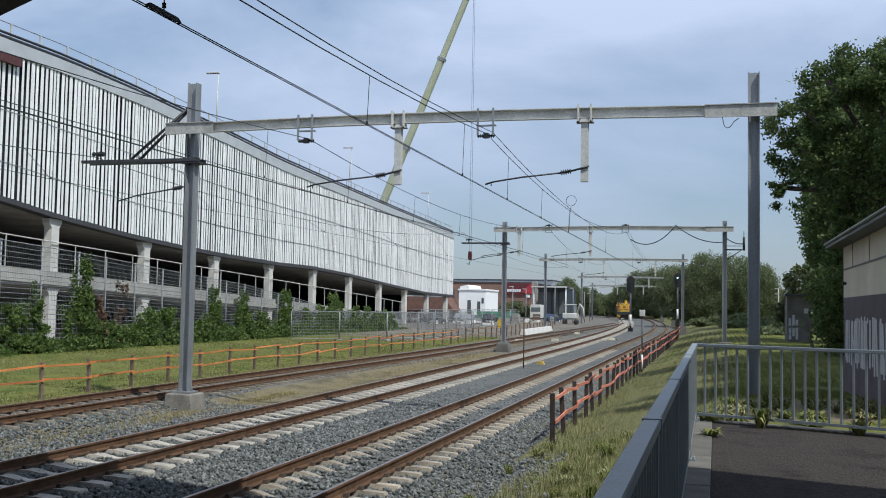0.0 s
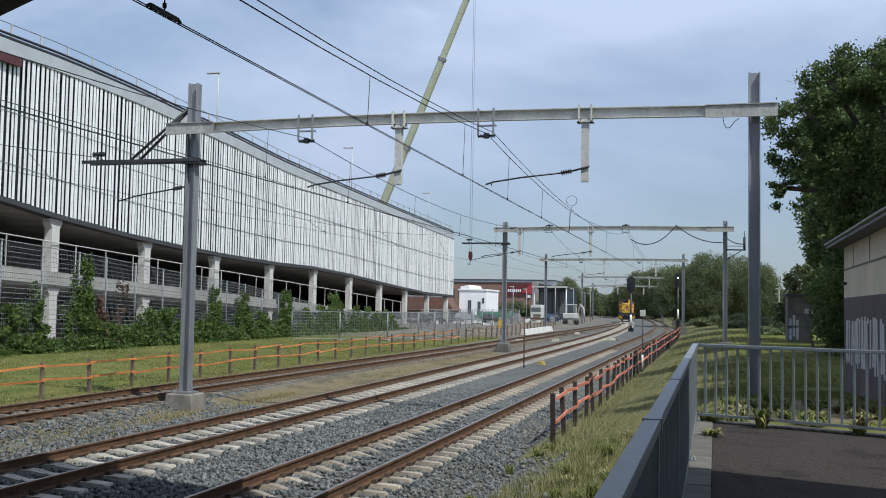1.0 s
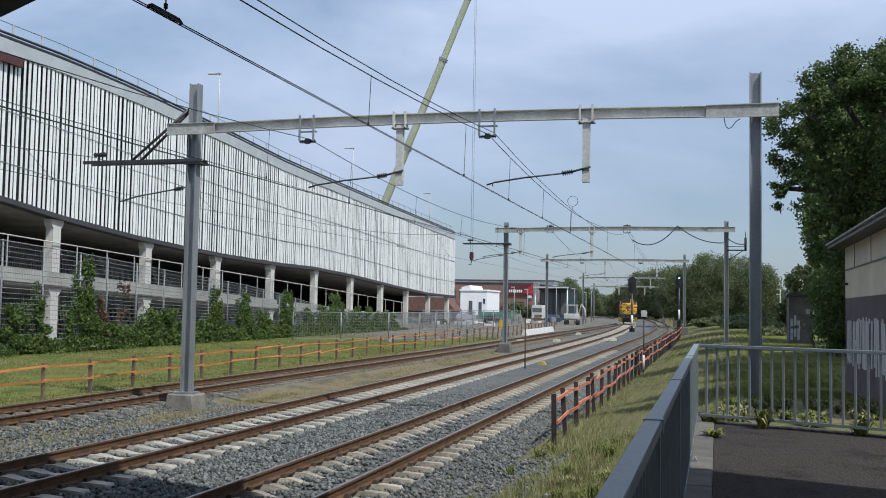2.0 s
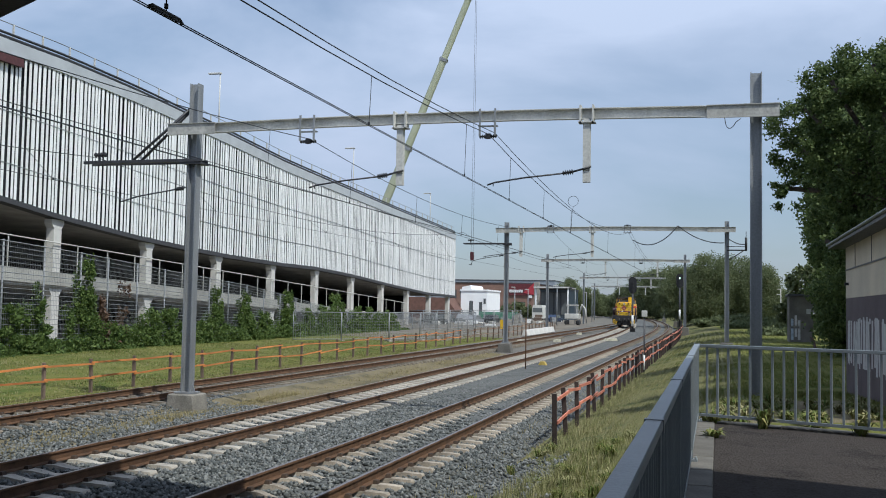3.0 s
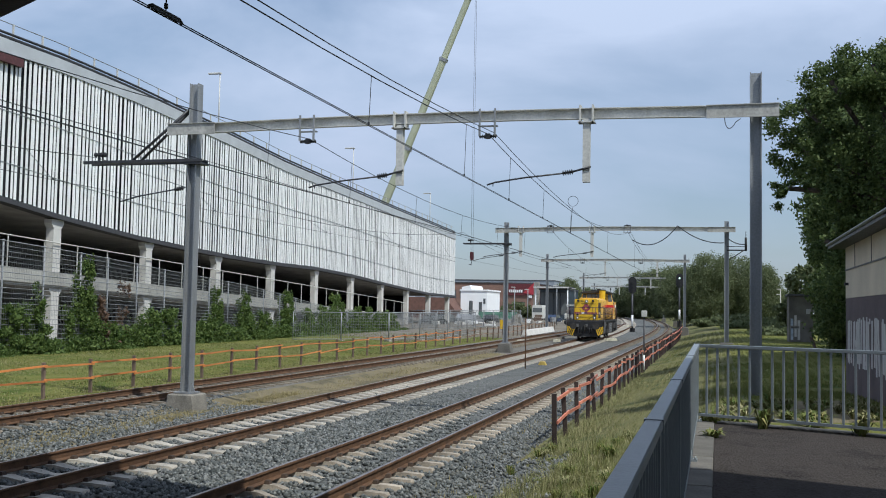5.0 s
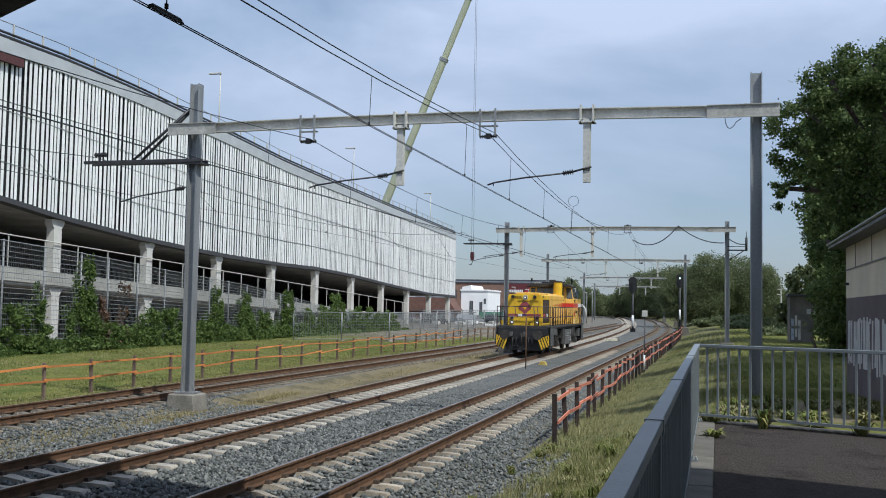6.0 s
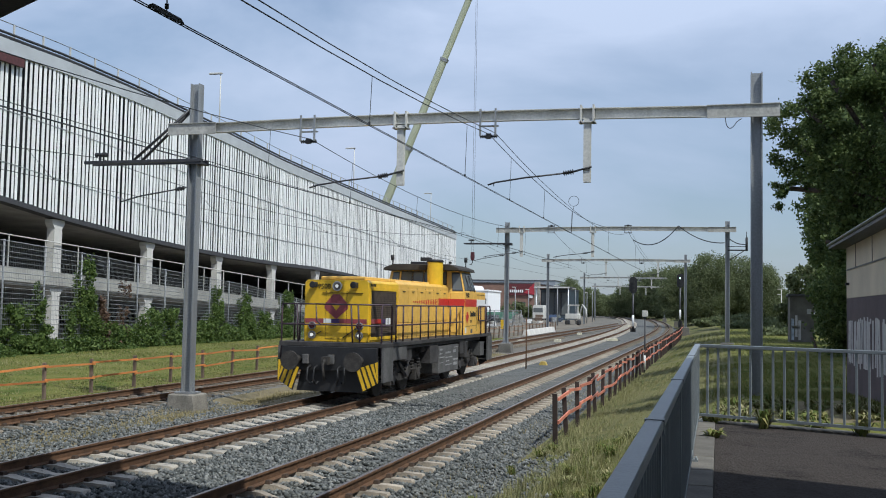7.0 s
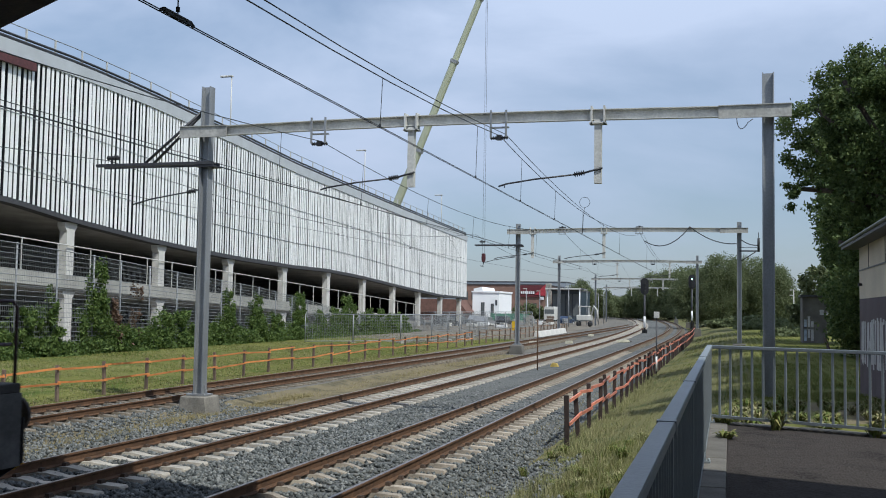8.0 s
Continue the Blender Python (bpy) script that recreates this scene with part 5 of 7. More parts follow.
# ---- unseen roof added over the camera for its shadow, and the canopy ----
def build_shadow_roof():
    v = thing("shadow_roof", "high dark concrete slab added out of view to shade the foreground", "roof", kind="structure")
    # Out-of-view slab; its edge is set to cast the foreground shadow.
    bm = bmesh.new()
    prism(bm, [(-5.4, 11.22), (30, -0.5), (30, -30), (-24, -30), (-24, 6.0)], 2, 7.6, 8.2)
    part("slab", bm, material("dark soffit concrete", (0.16, 0.14, 0.13), 0.9, vary=0.25, scale=0.8), v, "", 0.05)
    for x, y in ((4.0, -5.0), (16.0, -6.0), (4.0, -12.0), (27.0, -12.0)):
        bm = bmesh.new()
        box(bm, x - 0.4, x + 0.4, y - 0.4, y + 0.4, -0.5, 7.6)
        part("pier", bm, CONCRETE, v, "", 0.05)
    c = thing("canopy", "dark plum edged canopy hanging above the platform edge", "canopy", kind="structure")
    bm = bmesh.new()
    prism(bm, [(-3.4, 3.86), (-0.6, 2.26), (-0.6, -3.0), (-3.4, -3.0)], 2, 3.72, 3.86)
    part("roof", bm, material("plum brown sheet", (0.15, 0.115, 0.125), 0.6, vary=0.3, scale=1.5), c, "", 0.02)
    for x, y in ((-2.6, 0.5), (-1.0, 0.5), (-2.6, -2.6), (-1.0, -2.6)):
        bm = bmesh.new()
        rod(bm, (x, y, 3.85), (x, y, 7.62), 0.03, 8)
        part("hanger_rod", bm, DARKSTEEL, c)


build_shadow_roof()


# ---- plants ----
def leaf_material(name, dark, light, rough=0.6):
    """Thin leaves: each its own green, some light passing through."""
    m = island_material(name, [dark, tuple((a + b) / 2 for a, b in zip(dark, light)), light], rough, 0.05)
    nt = m.node_tree
    b = nt.nodes["Principled BSDF"]
    t = nt.nodes.new("ShaderNodeBsdfTranslucent")
    mx = nt.nodes.new("ShaderNodeMixShader")
    mx.inputs[0].default_value = 0.38
    nt.links.new(b.inputs["Base Color"].links[0].from_socket, t.inputs["Color"])
    nt.links.new(b.outputs["BSDF"], mx.inputs[1])
    nt.links.new(t.outputs["BSDF"], mx.inputs[2])
    nt.links.new(mx.outputs["Shader"], nt.nodes["Material Output"].inputs["Surface"])
    return m


LEAF_DARK = leaf_material("dark summer leaves", (0.065, 0.11, 0.035), (0.215, 0.275, 0.095))
# Far greens are lightened: distance haze is put into the leaf colour.
LEAF_FAR = leaf_material("haze-pale distant leaves", (0.13, 0.165, 0.075), (0.27, 0.305, 0.15))
LEAF_IVY = leaf_material("ivy leaves", (0.065, 0.12, 0.033), (0.225, 0.31, 0.085))
LEAF_RED = leaf_material("reddish vine leaves", (0.14, 0.085, 0.06), (0.30, 0.20, 0.14))
BARK = material("bark", (0.09, 0.07, 0.055), 0.9, vary=0.35, scale=6, bump=0.5)
STRAW = island_material("dry grass blades", [(0.17, 0.20, 0.065), (0.34, 0.33, 0.15), (0.48, 0.43, 0.24), (0.22, 0.25, 0.085)], 0.9, 0.0)
DRY = island_material("parched grass blades", [(0.27, 0.235, 0.11), (0.44, 0.375, 0.20), (0.36, 0.30, 0.15)], 0.9, 0.0)
BLADE = island_material("green grass blades", [(0.10, 0.155, 0.035), (0.19, 0.23, 0.055), (0.31, 0.28, 0.105), (0.14, 0.19, 0.042)], 0.9, 0.0)


def leaf_mesh(name, blobs, count, size, mat, seed, inner=0.35, spread=0.11, clump=110):
    """Loose leaves in uneven clumps inside ellipsoids: (centre, radii, weight)."""
    rng = np.random.default_rng(seed)
    w = np.array([b[2] for b in blobs], float)
    per = (count * w / w.sum()).astype(int)
    pts = []
    for (c, r, _), n in zip(blobs, per):
        k = max(8, n // clump)
        d = rng.normal(size=(k, 3))
        d /= np.linalg.norm(d, axis=1)[:, None]
        rad = (inner + (1 - inner) * rng.random(k) ** 0.5)[:, None]
        cl = d * rad
        pick = rng.integers(0, k, n)
        q = cl[pick] + rng.normal(size=(n, 3)) * spread
        pts.append(np.array(c) + q * np.array(r))
    p = np.concatenate(pts)
    n = len(p)
    a = rng.normal(size=(n, 3))
    a /= np.linalg.norm(a, axis=1)[:, None]
    b = rng.normal(size=(n, 3))
    b -= (a * b).sum(1)[:, None] * a
    b /= np.linalg.norm(b, axis=1)[:, None]
    s = size * (0.6 + 0.8 * rng.random(n))[:, None]
    v = np.stack([p - a * s, p + b * s * 0.55, p + a * s, p - b * s * 0.55], 1).reshape(-1, 3)
    f = np.arange(4 * n).reshape(n, 4)
    return raw(name, 4, v, f, mat)


def build_tree(x, y, z, height, blobs, count, size, mat, seed, label, group="", inner=0.35, spread=0.11, clump=110):
    """Tapered trunk, limbs towards each clump, crown of small leaves."""
    t = thing("tree", label, "tree", pose(x, y, z), group)
    bm = bmesh.new()
    r0 = height * 0.028
    rod(bm, (0, 0, -0.3), (0.1, 0.05, height * 0.35), r0, 10, r0 * 0.75)
    rod(bm, (0.1, 0.05, height * 0.34), (0.0, 0.2, height * 0.75), r0 * 0.75, 10, r0 * 0.3)
    part("trunk", bm, BARK, t)
    for c, r, _ in blobs:
        bm = bmesh.new()
        c = Vector(c)
        s = Vector((0.05, 0.1, min(height * 0.5, max(0.8, c.z - r[2] * 0.8))))
        pipe(bm, [s, s.lerp(c, 0.5) + Vector((0, 0, 0.2)), c + Vector((0, 0, r[2] * 0.3))], r0 * 0.28, 6)
        part("limb", bm, BARK, t)
    ob = new("crown", leaf_mesh("crown", blobs, count, size, mat, seed, inner, spread, clump))
    ob.parent = t
    return t


def build_plants():
    build_tree(6.2, 38, 0.65, 12.0, [((-3.2, 0, 8.9), (1.35, 1.5, 1.15), 0.7), ((-3.35, 0.2, 7.5), (1.1, 1.3, 1.0), 0.42), ((-3.75, 0.1, 6.2), (0.75, 1.0, 0.55), 0.15), ((-2.3, 0, 9.9), (1.3, 1.6, 1.0), 0.65),
                                         ((-0.9, 0, 10.4), (1.5, 1.8, 1.1), 1.2), ((0.6, -0.3, 7.4), (2.3, 2.4, 3.0), 2.2), ((-1.7, 0.2, 7.4), (1.3, 1.5, 1.5), 0.9), ((-2.1, 0.1, 5.7), (1.0, 1.2, 0.9), 0.5),
                                         ((-2.5, 0.3, 4.2), (0.75, 1.1, 0.9), 0.35), ((-1.4, 0, 3.4), (1.2, 1.5, 1.3), 0.7), ((-0.6, 0, 5.3), (1.4, 1.6, 1.4), 0.9), ((1.8, 0, 11.0), (1.7, 2.0, 1.3), 1.0)],
               62000, 0.066, LEAF_DARK, 11, "large dark green tree with loose uneven crown and gaps", "trees behind the shed", 0.4, 0.12, 150)
    build_tree(10.5, 40, 0.65, 14.0, [((-1.6, 0, 10.0), (2.9, 3.0, 2.4), 2), ((1.4, 0, 11.6), (2.8, 3.0, 2.0), 2), ((0, 0, 7.5), (3.4, 3.2, 3.0), 2), ((-2.0, 0, 4.5), (2.8, 2.5, 2.6), 1.5)],
               75000, 0.085, LEAF_DARK, 12, "tall dark green tree with dense crown", "trees behind the shed")
    build_tree(6.0, 47, 0.65, 6.0, [((-0.6, 0, 2.2), (1.7, 2.0, 2.0), 1), ((1.6, 0, 3.5), (2.2, 2, 2.4), 1.2), ((0.5, -0.5, 1.4), (2.4, 2, 1.4), 1), ((3.6, 0, 2.5), (2.4, 2, 2.5), 1)],
               36000, 0.085, LEAF_DARK, 13, "dense dark shrub growing beside the hut", "trees behind the shed")
    # The next eight trees are added, mostly unseen, to shade bank and hut.
    build_tree(9.0, 30.5, 0.65, 13.5, [((-1.4, 0, 8.0), (2.6, 2.6, 2.6), 1.5), ((1.0, 0, 10.0), (2.8, 2.8, 2.8), 1.5), ((-0.6, 0.6, 11.2), (2.2, 2.2, 1.8), 1), ((-0.4, -2.8, 9.6), (2.8, 2.2, 2.0), 1.5), ((1.2, 1.5, 13.0), (2.6, 3.2, 2.0), 1.6)],
               46000, 0.1, LEAF_DARK, 15, "tall dark green tree added out of sight to shade the bank", "trees behind the shed")
    build_tree(11.0, 21, 0.65, 15.0, [((-2.0, 0, 13.0), (2.8, 3.2, 2.2), 1.6), ((-1.6, 2.0, 10.6), (2.6, 2.8, 2.2), 1.4), ((0.4, -0.6, 11.0), (2.8, 3.0, 2.6), 1.2)],
               26000, 0.13, LEAF_DARK, 22, "tall dark green tree added out of view to shade the ground", "trees behind the shed")
    build_tree(9.2, 62.5, 0.7, 12, [((-1.4, 0, 7.0), (3.0, 3.2, 2.8), 1.5), ((1.4, 0, 8.6), (3.0, 3.0, 2.6), 1.5), ((-1.0, 0.6, 4.0), (3.0, 3.0, 2.4), 1)],
               30000, 0.12, LEAF_DARK, 16, "broad dark green tree added to shade the hut", "trees behind the shed")
    build_tree(8.4, 66, 0.65, 16.5, [((1.4, 0, 16.0), (2.8, 5.0, 2.0), 1.8), ((-0.6, 0, 14.0), (3.0, 4.2, 2.2), 1.6), ((-1.0, 0, 9.0), (2.6, 3.4, 2.4), 1.5), ((0.8, 0, 11.4), (2.8, 3.4, 2.0), 1.5), ((-0.8, 0.6, 11.8), (2.6, 3.4, 1.8), 1)],
               24000, 0.14, LEAF_DARK, 18, "tall dark green tree added out of sight to shade the bank", "trees behind the shed")
    build_tree(10.0, 84, 0.65, 17.5, [((-0.4, 0, 17.0), (3.2, 6.0, 2.2), 2.2), ((-0.6, 0, 14.0), (3.0, 4.2, 2.2), 1.6), ((-1.0, 0, 9.0), (2.8, 3.8, 2.4), 1.5), ((0.8, 0, 11.4), (2.8, 3.4, 2.0), 1.5), ((-0.8, 0.6, 11.8), (2.8, 3.8, 1.8), 1)],
               20000, 0.16, LEAF_DARK, 19, "tall dark green tree added out of sight to shade the bank", "trees behind the shed")
    build_tree(8.8, 51, 0.65, 14, [((2.6, 0, 14.0), (3.0, 4.2, 2.2), 1.6), ((-1.4, 0, 9.0), (3.2, 3.4, 3.0), 1.5), ((1.4, 0, 11.6), (3.0, 3.0, 2.4), 1.5), ((-1.0, 0.6, 12.0), (2.6, 3.0, 2.0), 1)],
               30000, 0.12, LEAF_DARK, 17, "tall dark green tree added out of sight to shade the bank", "trees behind the shed")
    build_tree(11.4, 104, 0.65, 18.0, [((-0.4, 0, 17.2), (3.0, 7.0, 2.4), 2.2), ((-0.6, 0, 14.0), (2.6, 5.0, 2.4), 1.6), ((-0.4, 0, 10.0), (2.6, 5.0, 3.0), 1.6), ((0.4, 0, 6.0), (2.6, 4.0, 3.0), 1.2)],
               22000, 0.17, LEAF_DARK, 21, "tall dark green tree added out of sight to shade the bank", "trees behind the shed")
    build_tree(13.2, 124, 0.65, 18.0, [((-0.4, 0, 16.6), (3.0, 7.5, 2.6), 2.2), ((0, 0, 12.0), (3.0, 6.5, 3.4), 1.8), ((0.4, 0, 7.0), (2.8, 5.0, 3.4), 1.2)],
               24000, 0.2, LEAF_DARK, 23, "tall dark green tree added out of sight to shade the bank", "trees behind the shed")
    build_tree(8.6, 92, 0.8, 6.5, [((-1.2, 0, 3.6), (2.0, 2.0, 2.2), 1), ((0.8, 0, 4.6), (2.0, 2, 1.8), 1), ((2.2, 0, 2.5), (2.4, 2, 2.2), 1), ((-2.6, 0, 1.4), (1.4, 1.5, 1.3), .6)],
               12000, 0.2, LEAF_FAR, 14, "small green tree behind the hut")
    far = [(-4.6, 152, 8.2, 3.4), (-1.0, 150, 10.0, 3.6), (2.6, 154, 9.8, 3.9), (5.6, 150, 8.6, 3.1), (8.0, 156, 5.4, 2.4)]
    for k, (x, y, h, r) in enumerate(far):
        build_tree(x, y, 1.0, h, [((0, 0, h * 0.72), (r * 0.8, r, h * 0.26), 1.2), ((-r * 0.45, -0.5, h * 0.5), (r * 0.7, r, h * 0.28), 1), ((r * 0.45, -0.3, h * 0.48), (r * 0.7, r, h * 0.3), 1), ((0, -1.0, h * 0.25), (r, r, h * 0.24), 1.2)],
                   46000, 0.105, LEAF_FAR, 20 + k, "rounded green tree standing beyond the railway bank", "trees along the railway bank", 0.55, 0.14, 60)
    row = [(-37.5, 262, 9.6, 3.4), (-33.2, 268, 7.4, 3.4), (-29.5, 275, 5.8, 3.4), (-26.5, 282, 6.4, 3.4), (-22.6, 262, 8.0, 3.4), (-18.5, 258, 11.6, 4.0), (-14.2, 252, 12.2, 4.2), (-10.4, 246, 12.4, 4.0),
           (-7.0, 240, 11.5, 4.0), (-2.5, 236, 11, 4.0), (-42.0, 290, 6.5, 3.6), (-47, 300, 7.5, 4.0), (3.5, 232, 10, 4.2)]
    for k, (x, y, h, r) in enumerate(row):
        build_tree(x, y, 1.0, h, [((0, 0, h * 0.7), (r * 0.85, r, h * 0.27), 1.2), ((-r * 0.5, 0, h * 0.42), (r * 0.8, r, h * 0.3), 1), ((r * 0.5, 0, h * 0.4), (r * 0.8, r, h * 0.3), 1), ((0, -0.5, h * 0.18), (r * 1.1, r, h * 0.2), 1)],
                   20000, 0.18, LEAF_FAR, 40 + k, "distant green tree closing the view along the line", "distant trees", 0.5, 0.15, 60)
    # ivy over the wire fence
    for k, (y, h, w, n, m) in enumerate([(34.5, 2.0, 1.6, 3000, LEAF_IVY), (36.6, 2.6, 1.3, 3500, LEAF_IVY), (38.2, 3.6, 0.8, 3000, LEAF_IVY), (41.6, 4.6, 1.0, 6000, LEAF_IVY), (43.1, 3.2, 0.7, 1600, LEAF_RED), (44.8, 3.7, 0.5, 700, LEAF_RED),
                                            (46.6, 1.5, 1.5, 3000, LEAF_IVY), (49.3, 2.3, 1.4, 4500, LEAF_IVY), (52.0, 2.1, 1.4, 4500, LEAF_IVY), (54.7, 3.6, 1.0, 5000, LEAF_IVY), (58.3, 3.2, 1.2, 5000, LEAF_IVY), (61.2, 2.2, 1.5, 4000, LEAF_IVY),
                                            (64.8, 3.7, 1.4, 5500, LEAF_IVY), (68.4, 2.2, 1.6, 4000, LEAF_IVY), (71.6, 2.6, 1.5, 4000, LEAF_IVY), (74.6, 3.5, 1.8, 5500, LEAF_IVY), (78.4, 2.6, 2.0, 4500, LEAF_IVY), (82.6, 2.6, 2.4, 5000, LEAF_IVY),
                                            (87.4, 2.2, 2.4, 4500, LEAF_IVY)]):
        me = leaf_mesh("climbing_plant", [((0, 0, h * 0.28), (0.55, w * 1.25, h * 0.3), 1.4), ((0.1, 0, h * 0.62), (0.45, w * 0.8, h * 0.36), 1), ((-0.1, 0.3, h * 0.12), (0.7, w * 1.3, h * 0.14), 0.7)], int(n * 1.7), 0.08, m, 70 + k, 0.2)
        ob = new("climbing_plant", me)
        ob.matrix_world = pose(-29.1, y, 0.0)
        tagged(ob, "reddish withered vine climbing the wire fence" if m is LEAF_RED else "bushy green ivy climbing the wire fence", "climbing plant", "plants on the wire fence")


build_plants()


def build_undergrowth():
    rng = random.Random(6)
    y = 32.0
    k = 0
    while y < 90:
        h = rng.uniform(0.9, 2.1)
        c, q = rng.uniform(-1.6, 1.6), rng.uniform(0.3, 0.8)
        me = leaf_mesh("hedge", [((0, -2, h * 0.28), (0.7, 2.2, h * 0.36), 1), ((0, 2, h * q * 0.35), (0.7, 1.9, h * q * 0.42), 1), ((0, c, h * 0.62), (0.5, rng.uniform(0.6, 1.6), h * 0.5), 1)], 7000, 0.075, LEAF_IVY, 200 + k, 0.2, 0.2)
        ob = new("hedge", me)
        ob.matrix_world = pose(-28.9, y, 0.0)
        tagged(ob, "low tangled green hedge at the foot of the wire fence", "hedge", "hedge along the wire fence")
        y += 5.2
        k += 1
    for k, (x, y, r, h) in enumerate(((4.6, 82, 1.8, 0.7), (7.5, 86, 2.2, 1.0), (3.0, 110, 2.0, 0.8), (6.6, 106, 2.4, 1.0), (-0.8, 128, 2.0, 1.0), (2.0, 130, 2.6, 1.4), (5.5, 126, 2.6, 1.3), (9.5, 120, 2.8, 1.6))):
        me = leaf_mesh("bramble", [((0, 0, h * 0.35), (r, r, h * 0.5), 1.2), ((r * 0.5, 0, h * 0.5), (r * 0.6, r * 0.7, h * 0.45), 0.8), ((-r * 0.5, 0.5, h * 0.4), (r * 0.6, r * 0.7, h * 0.45), 0.8)], 5000, 0.16, LEAF_FAR, 300 + k, 0.2, 0.2)
        ob = new("bramble", me)
        ob.matrix_world = pose(x, y, 0.62 + gz(y) * 0.8)
        tagged(ob, "low green bramble bush on the railway bank", "bush", "bushes on the railway bank")


build_undergrowth()


def blades(name, label, spots, n, h0, h1, mat, seed, tuft=1.0, width=0.012):
    """Grass blades scattered over rectangles (x0, x1, y0, y1, weight)."""
    rng = np.random.default_rng(seed)
    w = np.array([(b - a) * (d - c) * g for a, b, c, d, g in spots])
    pick = rng.choice(len(spots), n, p=w / w.sum())
    s = np.array(spots)[pick]
    x = s[:, 0] + rng.random(n) * (s[:, 1] - s[:, 0])
    y = s[:, 2] + rng.random(n) * (s[:, 3] - s[:, 2])
    # gather into tufts
    gx, gy = np.round(x / (0.22 * tuft)) * 0.22 * tuft, np.round(y / (0.26 * tuft)) * 0.26 * tuft
    pull = 0.55 * rng.random(n)
    x, y = x + (gx - x) * pull, y + (gy - y) * pull
    z = np.array([ground_height(a, b) for a, b in zip(x, y)])
    patch = np.array([noise.noise(Vector((a * 0.5, b * 0.35, seed))) for a, b in zip(x, y)])
    h = (h0 + (h1 - h0) * rng.random(n) ** 2) * (0.75 + 0.7 * np.clip(patch, -0.6, 0.8))
    ang = rng.random(n) * math.tau
    lean = h * (0.15 + 0.6 * rng.random(n))
    dx, dy = np.cos(ang), np.sin(ang)
    wd = width * (0.6 + rng.random(n))
    shift = np.array([cx(b) for b in y])
    p0 = np.stack([x + shift - dy * wd, y + dx * wd, z - 0.03], 1)
    p1 = np.stack([x + shift + dy * wd, y - dx * wd, z - 0.03], 1)
    p2 = np.stack([x + shift + dx * lean, y + dy * lean, z + h], 1)
    v = np.stack([p0, p1, p2], 1).reshape(-1, 3)
    me = raw(name, 3, v, np.arange(3 * n).reshape(n, 3), mat)
    return tagged(new(name, me), label, "grass", kind="stuff")


blades("grass", "dry straw-coloured grass on the railway bank", [(-2.2, -0.45, 6.5, 12.5, 2.4), (-2.6, -0.45, 12.5, 17, 2.6), (-3.1, -0.45, 17, 20, 2.6), (-3.3, 0.4, 20, 45, 1.2), (-3.3, 2.0, 45, 90, 0.3)], 100000, 0.015, 0.11, STRAW, 5, 1.6, 0.006)
blades("grass", "patchy green grass on the railway bank", [(-2.2, -0.45, 6.5, 12.5, 2.2), (-2.5, -0.45, 12.5, 20, 2.0), (-0.4, 2.8, 21, 40, 2.0), (-2.8, 6.0, 40, 100, 0.4)], 120000, 0.02, 0.13, BLADE, 6, 1.6, 0.006)
blades("grass", "mown green and yellow grass beside the siding", [(-28.4, -17.3, 18, 60, 1.0), (-28.4, -17.3, 60, 82, 0.35)], 110000, 0.015, 0.085, BLADE, 7, 2.0, 0.018)
blades("grass", "dry yellow grass between the tracks", [(-13.35, -12.75, 11, 30, 5.0), (-13.9, -12.3, 11, 30, 0.4), (-13.5, -12.5, 30, 60, 0.8), (-18.0, -16.9, 18, 60, 0.6), (-4.3, -3.5, 10, 45, 0.5)], 34000, 0.02, 0.15, DRY, 8, 1.5, 0.008)


blades("grass", "dry yellow grass in patches beside the siding", [(-27.5, -17.3, 18, 60, 1.0), (-26, -17.3, 60, 95, 0.35)], 70000, 0.015, 0.08, STRAW, 9, 2.4, 0.016)

blades("grass", "long pale dry grass along the barrier", [(-3.1, -2.2, 13, 20, 1.6), (-2.4, -1.2, 13, 19, 0.5), (-3.4, -2.6, 20, 40, 0.6)], 9000, 0.1, 0.34, STRAW, 12, 2.2, 0.0045)
blades("grass", "dark green grass behind the platform end", [(0.4, 6.0, 22.5, 40, 1.0), (2.4, 6.0, 17, 22.5, 0.8)], 34000, 0.02, 0.12, BLADE, 14, 1.8, 0.008)


def weed(x, y, z, n, h, spread, seed, label, group="weeds on the platform", mat=None, name="weed", width=0.012):
    rng = random.Random(seed)
    verts, faces = [], []
    for k in range(n):
        a = rng.uniform(0, math.tau)
        l = h * rng.uniform(0.5, 1.1)
        out_ = spread * rng.uniform(0.3, 1.0)
        w = width * rng.uniform(0.7, 1.5)
        d = Vector((math.cos(a), math.sin(a), 0))
        s = Vector((-d.y, d.x, 0)) * w
        base = Vector((rng.uniform(-0.06, 0.06), rng.uniform(-0.06, 0.06), -0.02))
        p0, p1, p2 = base, base + d * out_ * 0.5 + Vector((0, 0, l * 0.8)), base + d * out_ + Vector((0, 0, l * rng.uniform(0.4, 1.0)))
        o = len(verts)
        verts += [p0 - s * 0.5, p0 + s * 0.5, p1 + s * 1.4, p1 - s * 1.4, p2]
        faces += [(o, o + 1, o + 2, o + 3), (o + 3, o + 2, o + 4)]
    ob = new(name, joined(name, verts, faces, mat or BLADE))
    ob.matrix_world = pose(x, y, z)
    tagged(ob, label, name.replace("_", " "), group)


weed(0.62, 15.35, PZ, 70, 0.36, 0.3, 1, "green weed sprouting from the platform edge")
weed(-0.06, 14.0, PZ + 0.01, 40, 0.14, 0.26, 2, "flat green weed in the kerb joint")
litter = random.Random(91)
